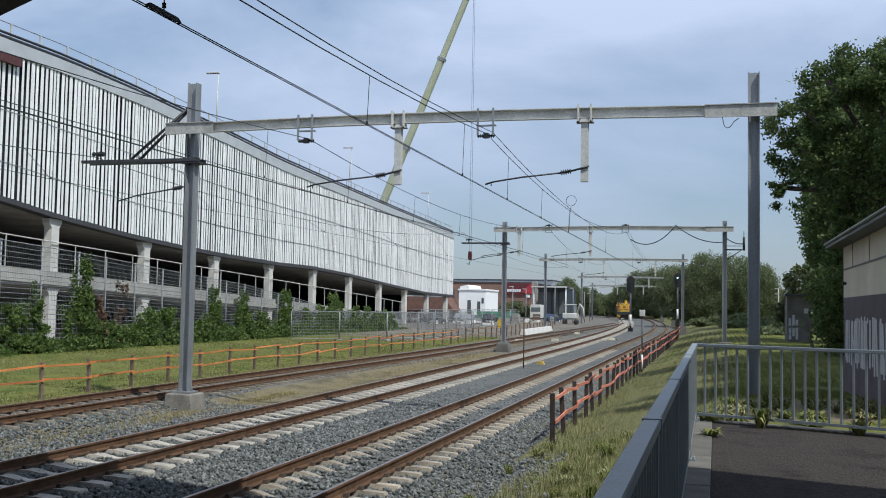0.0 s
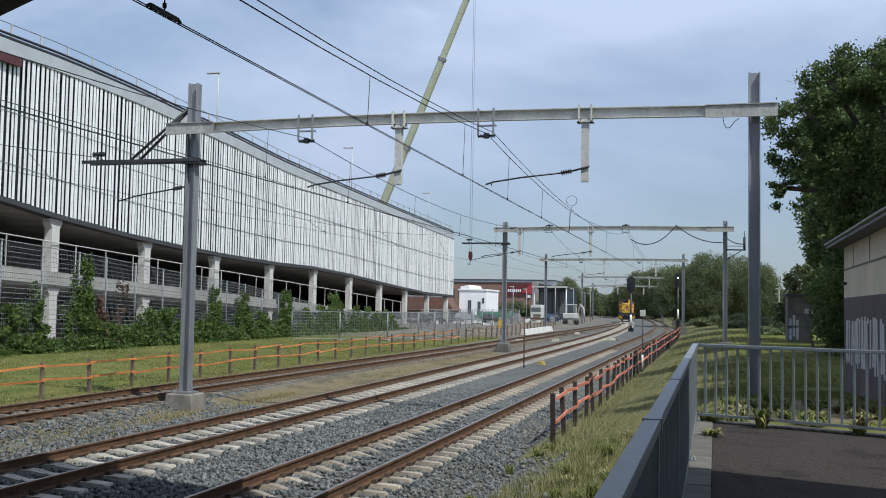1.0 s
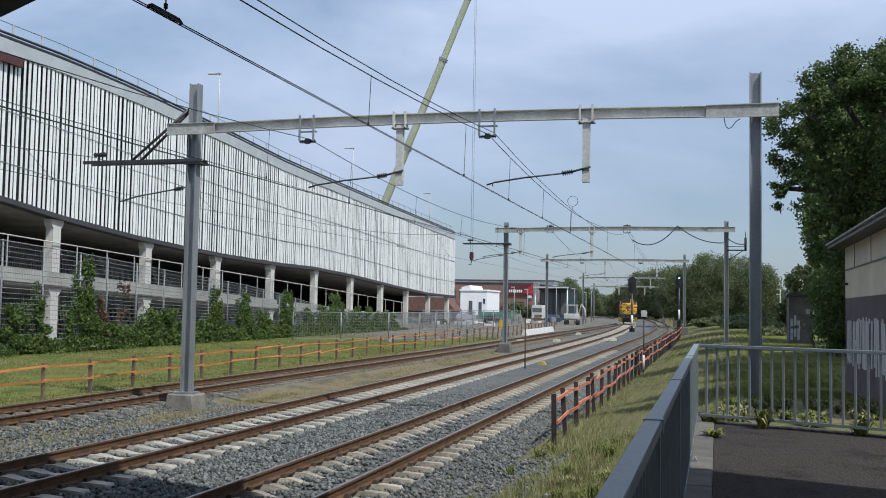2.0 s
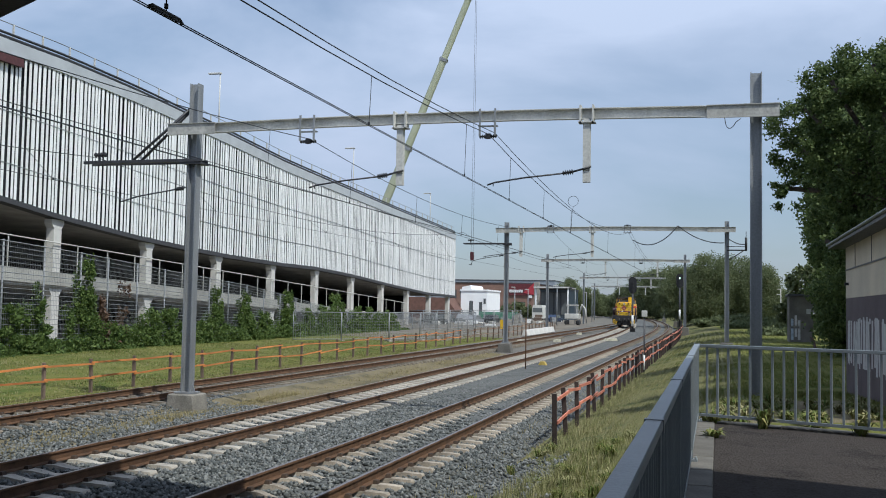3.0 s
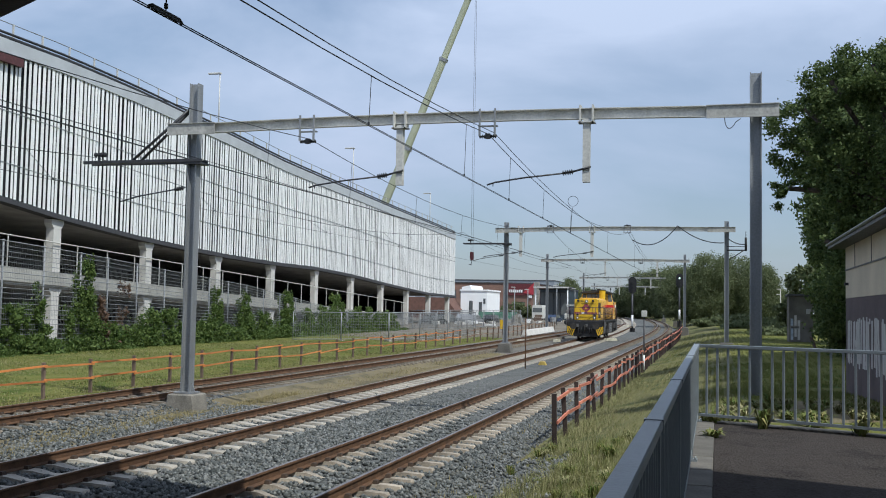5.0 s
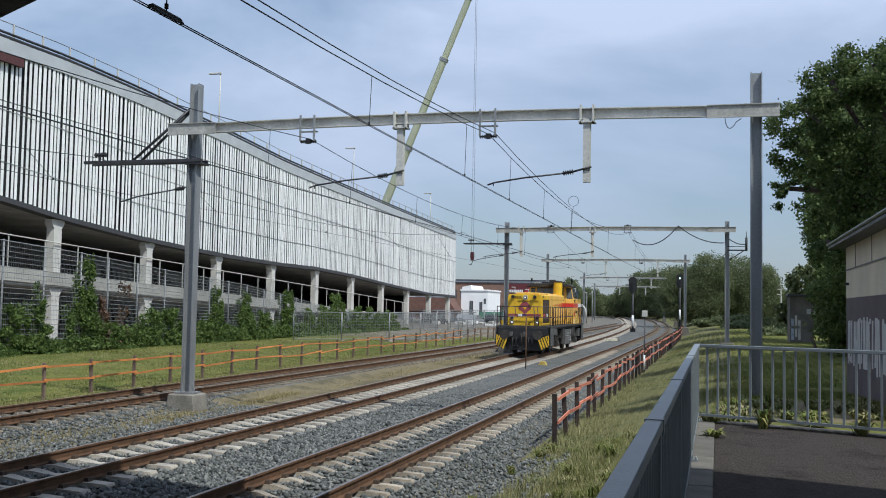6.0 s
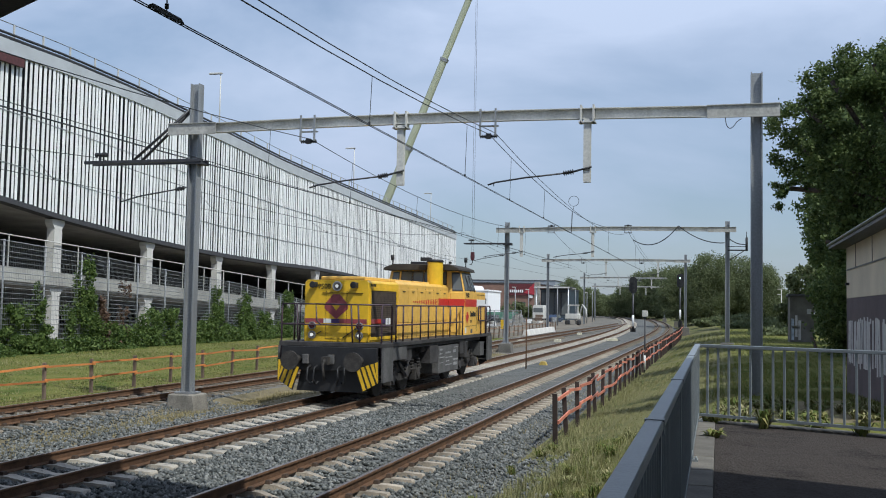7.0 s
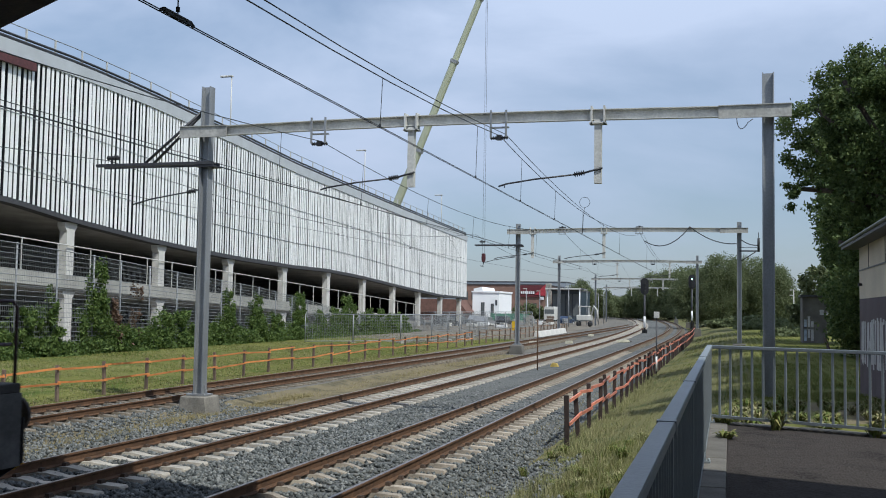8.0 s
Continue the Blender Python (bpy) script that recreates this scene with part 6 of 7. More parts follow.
for k in range(44):
    lx = litter.uniform(-0.2, 2.8)
    ly = 16.5 - 0.416 * lx + 4.2 * litter.random()
    weed(lx, ly, ground_height(lx, ly), litter.randint(50, 90), litter.uniform(0.1, 0.28), litter.uniform(0.15, 0.4), 500 + k, "leafy weeds and dry stalks behind the platform end", "weeds behind the platform", STRAW if litter.random() < 0.5 else BLADE, "weed", 0.009)
weed(1.9, 15.0, PZ, 40, 0.3, 0.25, 3, "thin green weed at the railing foot")
weed(-0.1, 15.9, PZ - 0.1, 50, 0.32, 0.3, 4, "leafy weed outside the railing")
weed(0.3, 16.1, PZ - 0.2, 80, 0.4, 0.4, 5, "leafy weed outside the railing")
tufts = random.Random(77)
for k in range(46):
    tx, ty = tufts.uniform(-3.75, -1.2), 8.0 + 12.0 * tufts.random() ** 1.3
    weed(tx, ty, profile_height(tx) + gz(ty), tufts.randint(70, 150), tufts.uniform(0.08, 0.26), tufts.uniform(0.12, 0.35), 80 + k, "ragged tuft of grass at the ballast edge", "grass tufts on the bank", STRAW if tufts.random() < 0.4 else BLADE, "grass_tuft", 0.004)
weed(-2.1, 11.5, -0.02, 60, 0.35, 0.3, 6, "yellow flowering weed in dry grass")


# ---- ballast stones ----
def build_stones():
    rng = np.random.default_rng(3)
    zones = [(-3.75, -3.0, 7.5, 19, 110), (-3.0, -2.55, 7.5, 19, 110), (-2.55, -2.2, 7.5, 14, 70), (-2.3, -1.8, 7.5, 10.5, 25), (-11.6, -3.75, 7.5, 14, 300), (-11.6, -3.75, 14, 24, 240), (-11.6, -3.75, 24, 40, 90), (-13.9, -11.6, 10, 26, 170), (-17.0, -13.9, 14, 30, 130)]
    pts = []
    for a, b, c, d, g in zones:
        n = int((b - a) * (d - c) * g)
        pts.append(np.stack([a + rng.random(n) * (b - a), c + rng.random(n) * (d - c)], 1))
    p = np.concatenate(pts)
    keep = np.ones(len(p), bool)
    for x, ph in ((X1, 0.25), (X2, 0.1), (X3, 0.4)):
        dx = np.abs(p[:, 0] - x)
        dy = np.abs((p[:, 1] - ph + 12.3) % 0.6 - 0.3)
        on = (dx < 1.29) & (dy < 0.145)
        keep &= ~(on & (rng.random(len(p)) < 0.97))
        keep &= ~(np.abs(dx - GAUGE) < 0.09)
    p = p[keep]
    n = len(p)
    z = np.array([profile_height(a) for a in p[:, 0]]) + rng.random(n) * 0.035
    s = 0.020 + 0.022 * rng.random(n)
    octa = np.array([(1, 0, 0), (0, 1, 0), (-1, 0, 0), (0, -1, 0), (0, 0, 1), (0, 0, -1)], float)
    v = octa[None] * (0.65 + 0.7 * rng.random((n, 6, 1))) + 0.25 * rng.normal(size=(n, 6, 3))
    ang = rng.random(n) * math.tau
    c, sn = np.cos(ang), np.sin(ang)
    vx = v[:, :, 0] * c[:, None] - v[:, :, 1] * sn[:, None]
    vy = v[:, :, 0] * sn[:, None] + v[:, :, 1] * c[:, None]
    out_ = np.stack([p[:, 0:1] + vx * s[:, None] * 1.25, p[:, 1:2] + vy * s[:, None] * 1.25, z[:, None] + v[:, :, 2] * s[:, None]], 2).reshape(-1, 3)
    tri = np.array([(0, 1, 4), (1, 2, 4), (2, 3, 4), (3, 0, 4), (1, 0, 5), (2, 1, 5), (3, 2, 5), (0, 3, 5)])
    f = (tri[None] + 6 * np.arange(n)[:, None, None]).reshape(-1, 3)
    me = raw("ballast_stones", 3, out_, f, STONE)
    tagged(new("ballast_stones", me), "loose grey broken ballast stones between the rails", "ballast", kind="stuff")


STONE = island_material("broken stone", [(0.07, 0.077, 0.075), (0.165, 0.175, 0.17), (0.32, 0.325, 0.31), (0.115, 0.125, 0.122), (0.22, 0.215, 0.195)], 0.9)
build_stones()


# ---- shed, hut and small things on the right bank ----
PLASTER = material("cream plaster", (0.58, 0.51, 0.39), 0.9, vary=0.12, scale=0.8, fine=30)
PLINTH = material("plum brown painted plinth", (0.105, 0.08, 0.085), 0.85, vary=0.2, scale=1.5)
GRAFFITI = material("pale spray paint", (0.48, 0.47, 0.46), 0.7, vary=0.12)


def build_shed():
    s = thing("station_shed", "cream plastered shed with dark painted plinth and flat overhanging roof", "shed")
    x0, x1, y0, y1 = 2.95, 9.5, 16.9, 25.75
    bm = bmesh.new()
    box(bm, x0, x1, y0, y1, 2.9, 4.1)
    part("wall", bm, PLASTER, s)
    bm = bmesh.new()
    box(bm, x0, x1, y0, y1, 0.2, 2.896)
    part("plinth", bm, PLINTH, s, "plum brown painted lower wall")
    bm = bmesh.new()
    box(bm, x0 - 0.35, x1 + 0.4, y0 - 0.4, y1 + 0.5, 4.1, 4.16)
    part("soffit", bm, DARKSTEEL, s)
    bm = bmesh.new()
    box(bm, x0 - 0.4, x1 + 0.45, y0 - 0.45, y1 + 0.55, 4.165, 4.225)
    part("roof", bm, material("zinc roof edge", (0.2, 0.225, 0.215), 0.5, metal=0.4), s, "grey zinc roof edge", 0.02)
    bm = bmesh.new()
    for z in (3.55,):
        box(bm, x0 - 0.02, x0 - 0.001, y0, y1 - 0.05, z, z + 0.03)
    for y in (19.0, 21.5, 24.0):
        box(bm, x0 - 0.012, x0 - 0.001, y, y + 0.025, 3.58, 4.1)
    part("panel_joint", bm, DARKSTEEL, s)
    bm = bmesh.new()
    box(bm, x0 - 0.08, x0, 25.2, 25.35, 3.2, 3.26)
    part("wall_hook", bm, BLACK, s)
    rng = random.Random(8)
    y = 25.35
    k = 0
    while y > 17.4:
        w = 0.19
        bm = bmesh.new()
        lean = rng.uniform(-0.16, 0.16)
        a, b = rng.uniform(1.32, 1.5), rng.uniform(2.35, 2.48)
        prism(bm, [(y - w / 2, a), (y + w / 2, a), (y + w / 2 + lean, b), (y - w / 2 + lean, b)], 0, x0 - 0.004 - 0.0006 * (k % 3), x0 - 0.001)
        part("graffiti_bar", bm, GRAFFITI, s)
        if k % 3 != 2:
            bm = bmesh.new()
            z = rng.choice((2.34, 1.85, 1.45))
            prism(bm, [(y - 0.2, z), (y, z + rng.uniform(-0.1, 0.1)), (y, z + 0.1), (y - 0.2, z + 0.1)], 0, x0 - 0.007, x0 - 0.0045)
            part("graffiti_bar", bm, GRAFFITI, s)
        y -= rng.choice((0.2, 0.24, 0.3, 0.36))
        k += 1
    # hut
    h = thing("concrete_hut", "small weathered concrete hut with faded graffiti", "hut", pose(4.9, 66, 0.6))
    bm = bmesh.new()
    box(bm, -0.68, 0.7, -0.9, 1.2, -0.1, 2.95)
    part("wall", bm, GRIMY_CONCRETE, h)
    bm = bmesh.new()
    box(bm, -0.8, 0.82, -1.05, 1.3, 2.95, 3.1)
    part("roof_slab", bm, SOFFIT, h, "", 0.02)
    for k, (a, b, c, d) in enumerate(((-0.6, -0.45, 0.3, 1.6), (-0.38, -0.25, 0.5, 1.8), (-0.2, -0.05, 0.3, 1.5), (-0.62, -0.1, 1.0, 1.15), (0.3, 0.55, 1.9, 2.2))):
        bm = bmesh.new()
        box(bm, a, b, -0.906, -0.9, c, d)
        part("graffiti_bar", bm, material("pale blue spray paint", (0.36, 0.42, 0.5), 0.7) if k == 0 else GRAFFITI, h)
    b_ = thing("rubble_skip", "dark open steel skip standing in the bushes", "skip", pose(5.6, 55, 0.6))
    bm = bmesh.new()
    prism(bm, [(-1.0, 0.75), (-0.75, 0.0), (0.9, 0.0), (1.15, 0.75), (1.1, 0.75), (0.86, 0.05), (-0.72, 0.05), (-0.95, 0.75)], 1, -0.7, 0.7)
    part("tub", bm, material("dark maroon steel", (0.07, 0.035, 0.035), 0.7), b_)


build_shed()


def build_wire_fence():
    f = thing("wire_fence", "tall grey wire mesh fence in front of the garage", "fence")
    top = lambda y: bend(((30, 5.2), (36, 5.0), (42, 4.72), (49, 4.25), (58.5, 3.7), (66, 3.0), (76, 2.0), (110, 1.9)), y)
    ys = [30.2, 33.1, 35.9, 38.6, 41.3, 43.5, 46.1, 48.8, 51.4, 53.8, 56.2, 58.7, 61.2, 63.8, 66.5, 69.2, 71.8, 74.4, 77.0, 80, 83, 86, 89, 92, 95, 98, 101, 104]
    for y in ys:
        bm = bmesh.new()
        rod(bm, (-29.0, y, -0.2), (-29.0, y, top(y) + 0.05), 0.045, 8)
        part("post", bm, GALV, f)
    for a, b in zip(ys, ys[1:]):
        bm = bmesh.new()
        n = 22
        for k in range(n + 1):
            za, zb = 0.15 + (top(a) - 0.15) * k / n, 0.15 + (top(b) - 0.15) * k / n
            rod(bm, (-28.95, a, za), (-28.95, b, zb), 0.02 if k in (n, n - 6) else 0.012, 4)
        for k in range(1, 24):
            y = a + (b - a) * k / 24
            rod(bm, (-28.94, y, 0.1), (-28.94, y, top(y)), 0.005, 3)
        part("mesh_panel", bm, GALV, f)


build_wire_fence()


# ---- signals and markers ----
def build_signals():
    for x, y, z0, top, lit, label in ((-9.55, 118.5, 0.0, 6.45, False, "dark railway signal on a banded pole between the tracks"), (-5.0, 140, 0.75, 7.65, True, "tall railway signal showing a pale light")):
        s = thing("railway_signal", label, "railway signal", pose(x, y, z0), "railway signals")
        h = top - z0
        bm = bmesh.new()
        rod(bm, (0, 0, -0.4), (0, 0, h - 1.6), 0.11, 10)
        part("pole", bm, DARKSTEEL, s)
        bm = bmesh.new()
        rod(bm, (0, 0, 0.7), (0, 0, 2.0), 0.125, 10)
        part("white_band", bm, WHITEPAINT, s)
        bm = bmesh.new()
        prism(bm, [(0.46 * math.cos(a), h - 0.98 + (0.5 if math.sin(a) > 0 else -0.5) + 0.46 * math.sin(a)) for a in [k * math.tau / 20 + 0.157 for k in range(20)]], 1, -0.12, 0.0)
        part("head", bm, BLACK, s, "black oval signal head")
        bm = bmesh.new()
        box(bm, -0.3, 0.3, -0.05, 0.3, -0.4, 0.5)
        part("base", bm, BLACK, s)
        for k in range(3):
            bm = bmesh.new()
            rod(bm, (0, -0.12, h - 0.65 - k * 0.45), (0, -0.3, h - 0.65 - k * 0.45), 0.13, 12)
            part("lamp_hood", bm, BLACK, s)
        if lit:
            bm = bmesh.new()
            rod(bm, (0, -0.3, h - 0.65), (0, -0.32, h - 0.65), 0.11, 12)
            part("lamp", bm, glow_material("signal light", (0.6, 1.0, 0.8), 2.5), s, "lit pale green lamp")
    p = thing("marker_post", "thin post with a small grey box beside the barrier", "post", pose(-3.16, 45.7, -0.25))
    bm = bmesh.new()
    rod(bm, (0, 0, -0.2), (0, 0, 2.5), 0.035, 8)
    part("pole", bm, DARKSTEEL, p)
    bm = bmesh.new()
    box(bm, -0.12, 0.12, -0.08, 0.08, 2.5, 2.78)
    part("box", bm, GALV_LIGHT, p, "", 0.015)
    bm = bmesh.new()
    rod(bm, (0, 0, 0.15), (0, 0, 0.8), 0.042, 8)
    part("white_sleeve", bm, WHITEPAINT, p)
    p = thing("marker_post", "thin dark marker post between the tracks", "post", pose(-8.35, 44.9, -0.25))
    bm = bmesh.new()
    rod(bm, (0, 0, -0.1), (0, 0, 2.35), 0.03, 8)
    part("pole", bm, RUST, p)
    p = thing("warning_plate", "small yellow warning plate on a short stake", "sign", pose(-15.6 - 2.9, 88, 0.0))
    bm = bmesh.new()
    box(bm, -0.2, 0.2, -0.02, 0.02, 0.7, 1.5)
    part("plate", bm, YELLOW, p)
    bm = bmesh.new()
    box(bm, -0.03, 0.03, 0.025, 0.07, -0.2, 1.4)
    part("stake", bm, POST, p)
    bm = bmesh.new()
    prism(bm, [(-0.22, 0), (0.22, 0), (0.12, 0.2), (-0.1, 0.22)], 1, -0.15, 0.2)
    ob = solid("equipment_cover", bm, material("dirty yellow cover", (0.45, 0.33, 0.08), 0.7), "small dirty yellow equipment cover on ballast", "cover", bevel=0.02)
    ob.matrix_world = pose(-8.1, 48, -0.2)


build_signals()


# ---- beyond the garage ----
BRICK = material("red brown brick", (0.25, 0.15, 0.115), 0.9, vary=0.2, scale=0.6, fine=8)
WHITEWALL = material("white render", (0.9, 0.9, 0.9), 0.8, vary=0.04, scale=0.4)
GREYWALL = material("blue grey sheet", (0.26, 0.29, 0.33), 0.7, vary=0.1, scale=0.3)
DARKWALL = material("dark glazed front", (0.05, 0.07, 0.09), 0.4, vary=0.2, scale=0.5)
SIGNRED = material("sign red", (0.42, 0.04, 0.055), 0.5)
SIGNDARK = material("sign maroon", (0.13, 0.025, 0.03), 0.6)


def house(name, label, x0, x1, y, depth, z1, mat, windows=(), roof=None, z0=0.2):
    h = thing(name, label, "building")
    bm = bmesh.new()
    box(bm, x0, x1, y, y + depth, z0, z1)
    part("wall", bm, mat, h)
    bm = bmesh.new()
    box(bm, x0 - 0.15, x1 + 0.15, y - 0.15, y + depth + 0.15, z1, z1 + 0.25)
    part("roof", bm, roof or SOFFIT, h)
    for a, b, c, d in windows:
        bm = bmesh.new()
        for q in ((a, b, c, c + 0.08), (a, b, d - 0.08, d), (a, a + 0.08, c + 0.08, d - 0.08), (b - 0.08, b, c + 0.08, d - 0.08)):
            box(bm, q[0], q[1], y - 0.05, y + 0.02, q[2], q[3])
        w = part("window", bm, DARKSTEEL, h)
        bm = bmesh.new()
        box(bm, a + 0.08, b - 0.08, y - 0.02, y - 0.005, c + 0.08, d - 0.08)
        part("pane", bm, GLASS, w)
    return h


def build_background():
    rng0 = random.Random(31)
    house("white_building", "plain white rendered building with few dark windows", -41.9, -37.3, 165, 10, 5.35, WHITEWALL, [(-40.4, -39.8, 1.3, 3.7), (-38.7, -38.2, 1.3, 3.5), (-37.95, -37.6, 3.2, 4.1), (-37.95, -37.6, 0.9, 1.6)], WHITEWALL)
    bm = bmesh.new()
    prism(bm, [(-41.7, 5.35), (-41.7, 6.0), (-40.3, 6.3), (-39.9, 5.35)], 1, 164.9, 174)
    solid("stair_tower", bm, WHITEWALL, "white rendered tower beside the white building", "building")
    house("brick_hall", "long red brown brick factory hall with flat roof", -58, -38.4, 215, 25, 7.9, BRICK, [(-57 + 2.2 * k, -55.6 + 2.2 * k, 4.6, 6.4) for k in range(3)] + [(-41.5, -40.3, 2.0, 4.0)])
    house("grey_hall", "far blue grey industrial hall", -100, -52, 330, 30, 11.8, GREYWALL)
    bm = bmesh.new()
    prism(bm, [(-52.8, 1.9), (-51.6, 4.2), (-43.2, 4.1), (-41.6, 2.1)], 1, 160, 166)
    prism(bm, [(-52.3, 0.1), (-52.3, 1.9), (-42.2, 1.9), (-42.2, 0.1)], 1, 160.4, 165.6)
    solid("tiled_house", bm, material("brown roof tiles", (0.16, 0.085, 0.065), 0.85, vary=0.2, scale=1.5), "low house with steep brown tiled roof", "building")
    # sign board on the brick hall
    s = thing("sign_board", "wide maroon sign board with a red corner and pale bars", "sign")
    bm = bmesh.new()
    box(bm, -44.0, -38.3, 214.7, 214.98, 5.4, 7.9)
    part("board", bm, SIGNDARK, s)
    bm = bmesh.new()
    prism(bm, [(-40.6, 5.9), (-38.3, 5.5), (-38.3, 8.1)], 1, 214.6, 214.68)
    part("corner", bm, SIGNRED, s, "red triangle")
    for k in range(7):
        bm = bmesh.new()
        x = -43.7 + k * 0.44
        box(bm, x, x + 0.3, 214.6, 214.69, 6.0, 6.6)
        part("letter_bar", bm, WHITEPAINT, s)
    bm = bmesh.new()
    box(bm, -39.4, -38.7, 214.7, 214.99, 4.8, 5.6)
    part("white_square", bm, WHITEPAINT, s)
    house("glass_pavilion", "dark glazed pavilion under a flat canopy", -33.0, -27.6, 192, 14, 6.2, DARKWALL, [(-32.9 + 1.3 * k, -31.7 + 1.3 * k, 1.4, 5.8) for k in range(4)])
    c = thing("canopy", "flat dark canopy on slim white posts", "canopy")
    bm = bmesh.new()
    box(bm, -33.2, -26.6, 186, 193, 6.5, 6.75)
    part("roof", bm, SOFFIT, c)
    bm = bmesh.new()
    box(bm, -33.25, -26.55, 185.9, 185.99, 6.45, 6.7)
    part("fascia", bm, GALV_LIGHT, c)
    for x in (-32.9, -26.9):
        bm = bmesh.new()
        rod(bm, (x, 186.6, 0.2), (x, 186.6, 6.5), 0.12, 8)
        part("post", bm, WHITEPAINT, c)
    bm = bmesh.new()
    box(bm, -35.7, -34.6, 200, 201, 0.2, 7.9)
    solid("concrete_pylon", bm, CONCRETE, "slim grey concrete pylon", "pylon", bevel=0.05)
    k = thing("van", "grubby white box van parked by the pavilion", "van", pose(-31.4, 180, 0.3))
    bm = bmesh.new()
    prism(bm, [(-1.0, 0.5), (1.0, 0.5), (1.0, 2.4), (0.85, 2.9), (-0.85, 2.9), (-1.0, 2.4)], 1, 0, 4.6)
    part("body", bm, GALV_LIGHT, k, "", 0.05)
    bm = bmesh.new()
    box(bm, -0.85, 0.85, -0.02, 0.0, 1.6, 2.4)
    part("windscreen", bm, GLASS, k)
    for a in (-0.8, 0.8):
        for b in (0.8, 3.7):
            bm = bmesh.new()
            rod(bm, (a - 0.1, b, 0.33), (a + 0.1, b, 0.33), 0.33, 16)
            part("wheel", bm, BLACK, k)
    # small white digger
    d = thing("digger", "small white digger parked on the site", "digger", pose(-21.0, 150, 0.2))
    bm = bmesh.new()
    box(bm, -1.1, 1.1, 0, 1.8, 0.9, 1.7)
    part("body", bm, GALV_LIGHT, d, "", 0.08)
    bm = bmesh.new()
    for a in (-0.75, 0.65):
        for b in (0.1, 1.5):
            box(bm, a, a + 0.1, b, b + 0.1, 1.7, 2.9)
    box(bm, -0.85, 0.85, 0, 1.7, 2.9, 3.05)
    part("cab", bm, GALV_LIGHT, d, "", 0.02)
    bm = bmesh.new()
    pipe(bm, [(1.0, 0.4, 1.4), (1.5, 0.2, 3.1), (2.0, 0.0, 2.4), (2.1, 0.0, 0.9)], 0.13, 6)
    part("arm", bm, GALV_LIGHT, d)
    for a in (-1.1, 0.6):
        bm = bmesh.new()
        box(bm, a, a + 0.5, -0.2, 2.0, 0.0, 0.8)
        part("track", bm, BLACK, d, "", 0.2)
    # shrubs before the brick hall
    for k, (x, r, h) in enumerate(((-43.5, 1.6, 2.6), (-40.6, 2.2, 4.2), (-38.0, 1.4, 3.0))):
        ob = new("shrub", leaf_mesh("shrub", [((0, 0, h * 0.4), (r, r, h * 0.4), 1), ((r * 0.3, 0, h * 0.7), (r * 0.6, r, h * 0.3), 0.6)], 2500, 0.24, LEAF_FAR, 400 + k, 0.2, 0.2))
        ob.matrix_world = pose(x, 205, 0.2)
        tagged(ob, "round green shrub before the brick hall", "shrub", "shrubs before the brick hall")
    for x, y, h in ((-27.7, 140, 5.4), (-26.9, 146, 5.2), (-21.7, 140, 5.7), (-21.9, 160, 5.7), (-21.6, 172, 5.3), (-22.1, 184, 5.3)):
        l = thing("street_lamp", "slim grey lamp post beside the site road", "street lamp", pose(x, y, 0.1), "lamp posts on the site road")
        bm = bmesh.new()
        rod(bm, (0, 0, -0.2), (0, 0, h), 0.08, 8, 0.05)
        part("pole", bm, GALV, l)
        bm = bmesh.new()
        box(bm, -0.5, 0.08, -0.08, 0.08, h - 0.02, h + 0.08)
        part("lamp_head", bm, GALV_LIGHT, l, "", 0.02)
    # stacked clutter on the site
    for k in range(26):
        x, y = rng0.uniform(-34, -22), rng0.uniform(112, 150)
        w, e, h = rng0.uniform(0.4, 1.4), rng0.uniform(0.4, 1.0), rng0.uniform(0.25, 0.9)
        bm = bmesh.new()
        for q in range(rng0.choice((1, 2, 3))):
            o = rng0.uniform(-0.1, 0.1)
            box(bm, o - w / 2, o + w / 2, -e / 2, e / 2, h * q / 2 + 0.004, h * (q + 0.9) / 2)
        ob = solid("pallet_stack", bm, rng0.choice((WHITEPAINT, CONCRETE, PALE_CONCRETE, POST, GALV)), "low stack of building material on the site", "building material", bevel=0.02)
        ob.matrix_world = pose(x, y, 0.2 + gz(y), 0, 0, rng0.uniform(0, 90))
    # low concrete block wall by the crossing
    w = thing("block_wall", "row of pale concrete barrier blocks beside the line", "barrier")
    for k in range(6):
        bm = bmesh.new()
        prism(bm, [(-0.3, 0), (0.3, 0), (0.22, 0.25), (0.12, 0.55), (-0.12, 0.55), (-0.22, 0.25)], 1, 0, 2.9)
        ob = part("block", bm, PALE_CONCRETE, w, "", 0.02)
        y = 92 + 3 * k
        ob.matrix_basis = pose(-15.2 + cx(y) - 1.9, y, gz(y) - 0.2)
    # parked cars
    rng = random.Random(2)
    paints = [((0.02, 0.022, 0.025), "black"), ((0.35, 0.36, 0.38), "silver"), ((0.03, 0.05, 0.10), "dark blue"), ((0.6, 0.6, 0.6), "white"), ((0.10, 0.11, 0.12), "grey"), ((0.04, 0.045, 0.05), "dark grey")]
    spots = [(-33.5, 119, 80), (-30.8, 128, 84), (-37.5, 112, 90), (-38.5, 122, 95), (-36, 134, 85), (-40, 105, 88), (-31.0, 140, 88), (-36.5, 146, 92), (-26.5, 168, 80), (-43, 96, 90), (6.8, 158, 85), (10.2, 160, 92)]
    for k, (x, y, a) in enumerate(spots):
        col, word = paints[3] if x > 0 else paints[k % 6]
        build_car(x, y, 0.15 if x < 0 else 1.15, a, material(word + " car paint", col, 0.25, metal=0.3, vary=0.05), word + " parked car near the garage" if x < 0 else "white parked car beyond the railway bank")
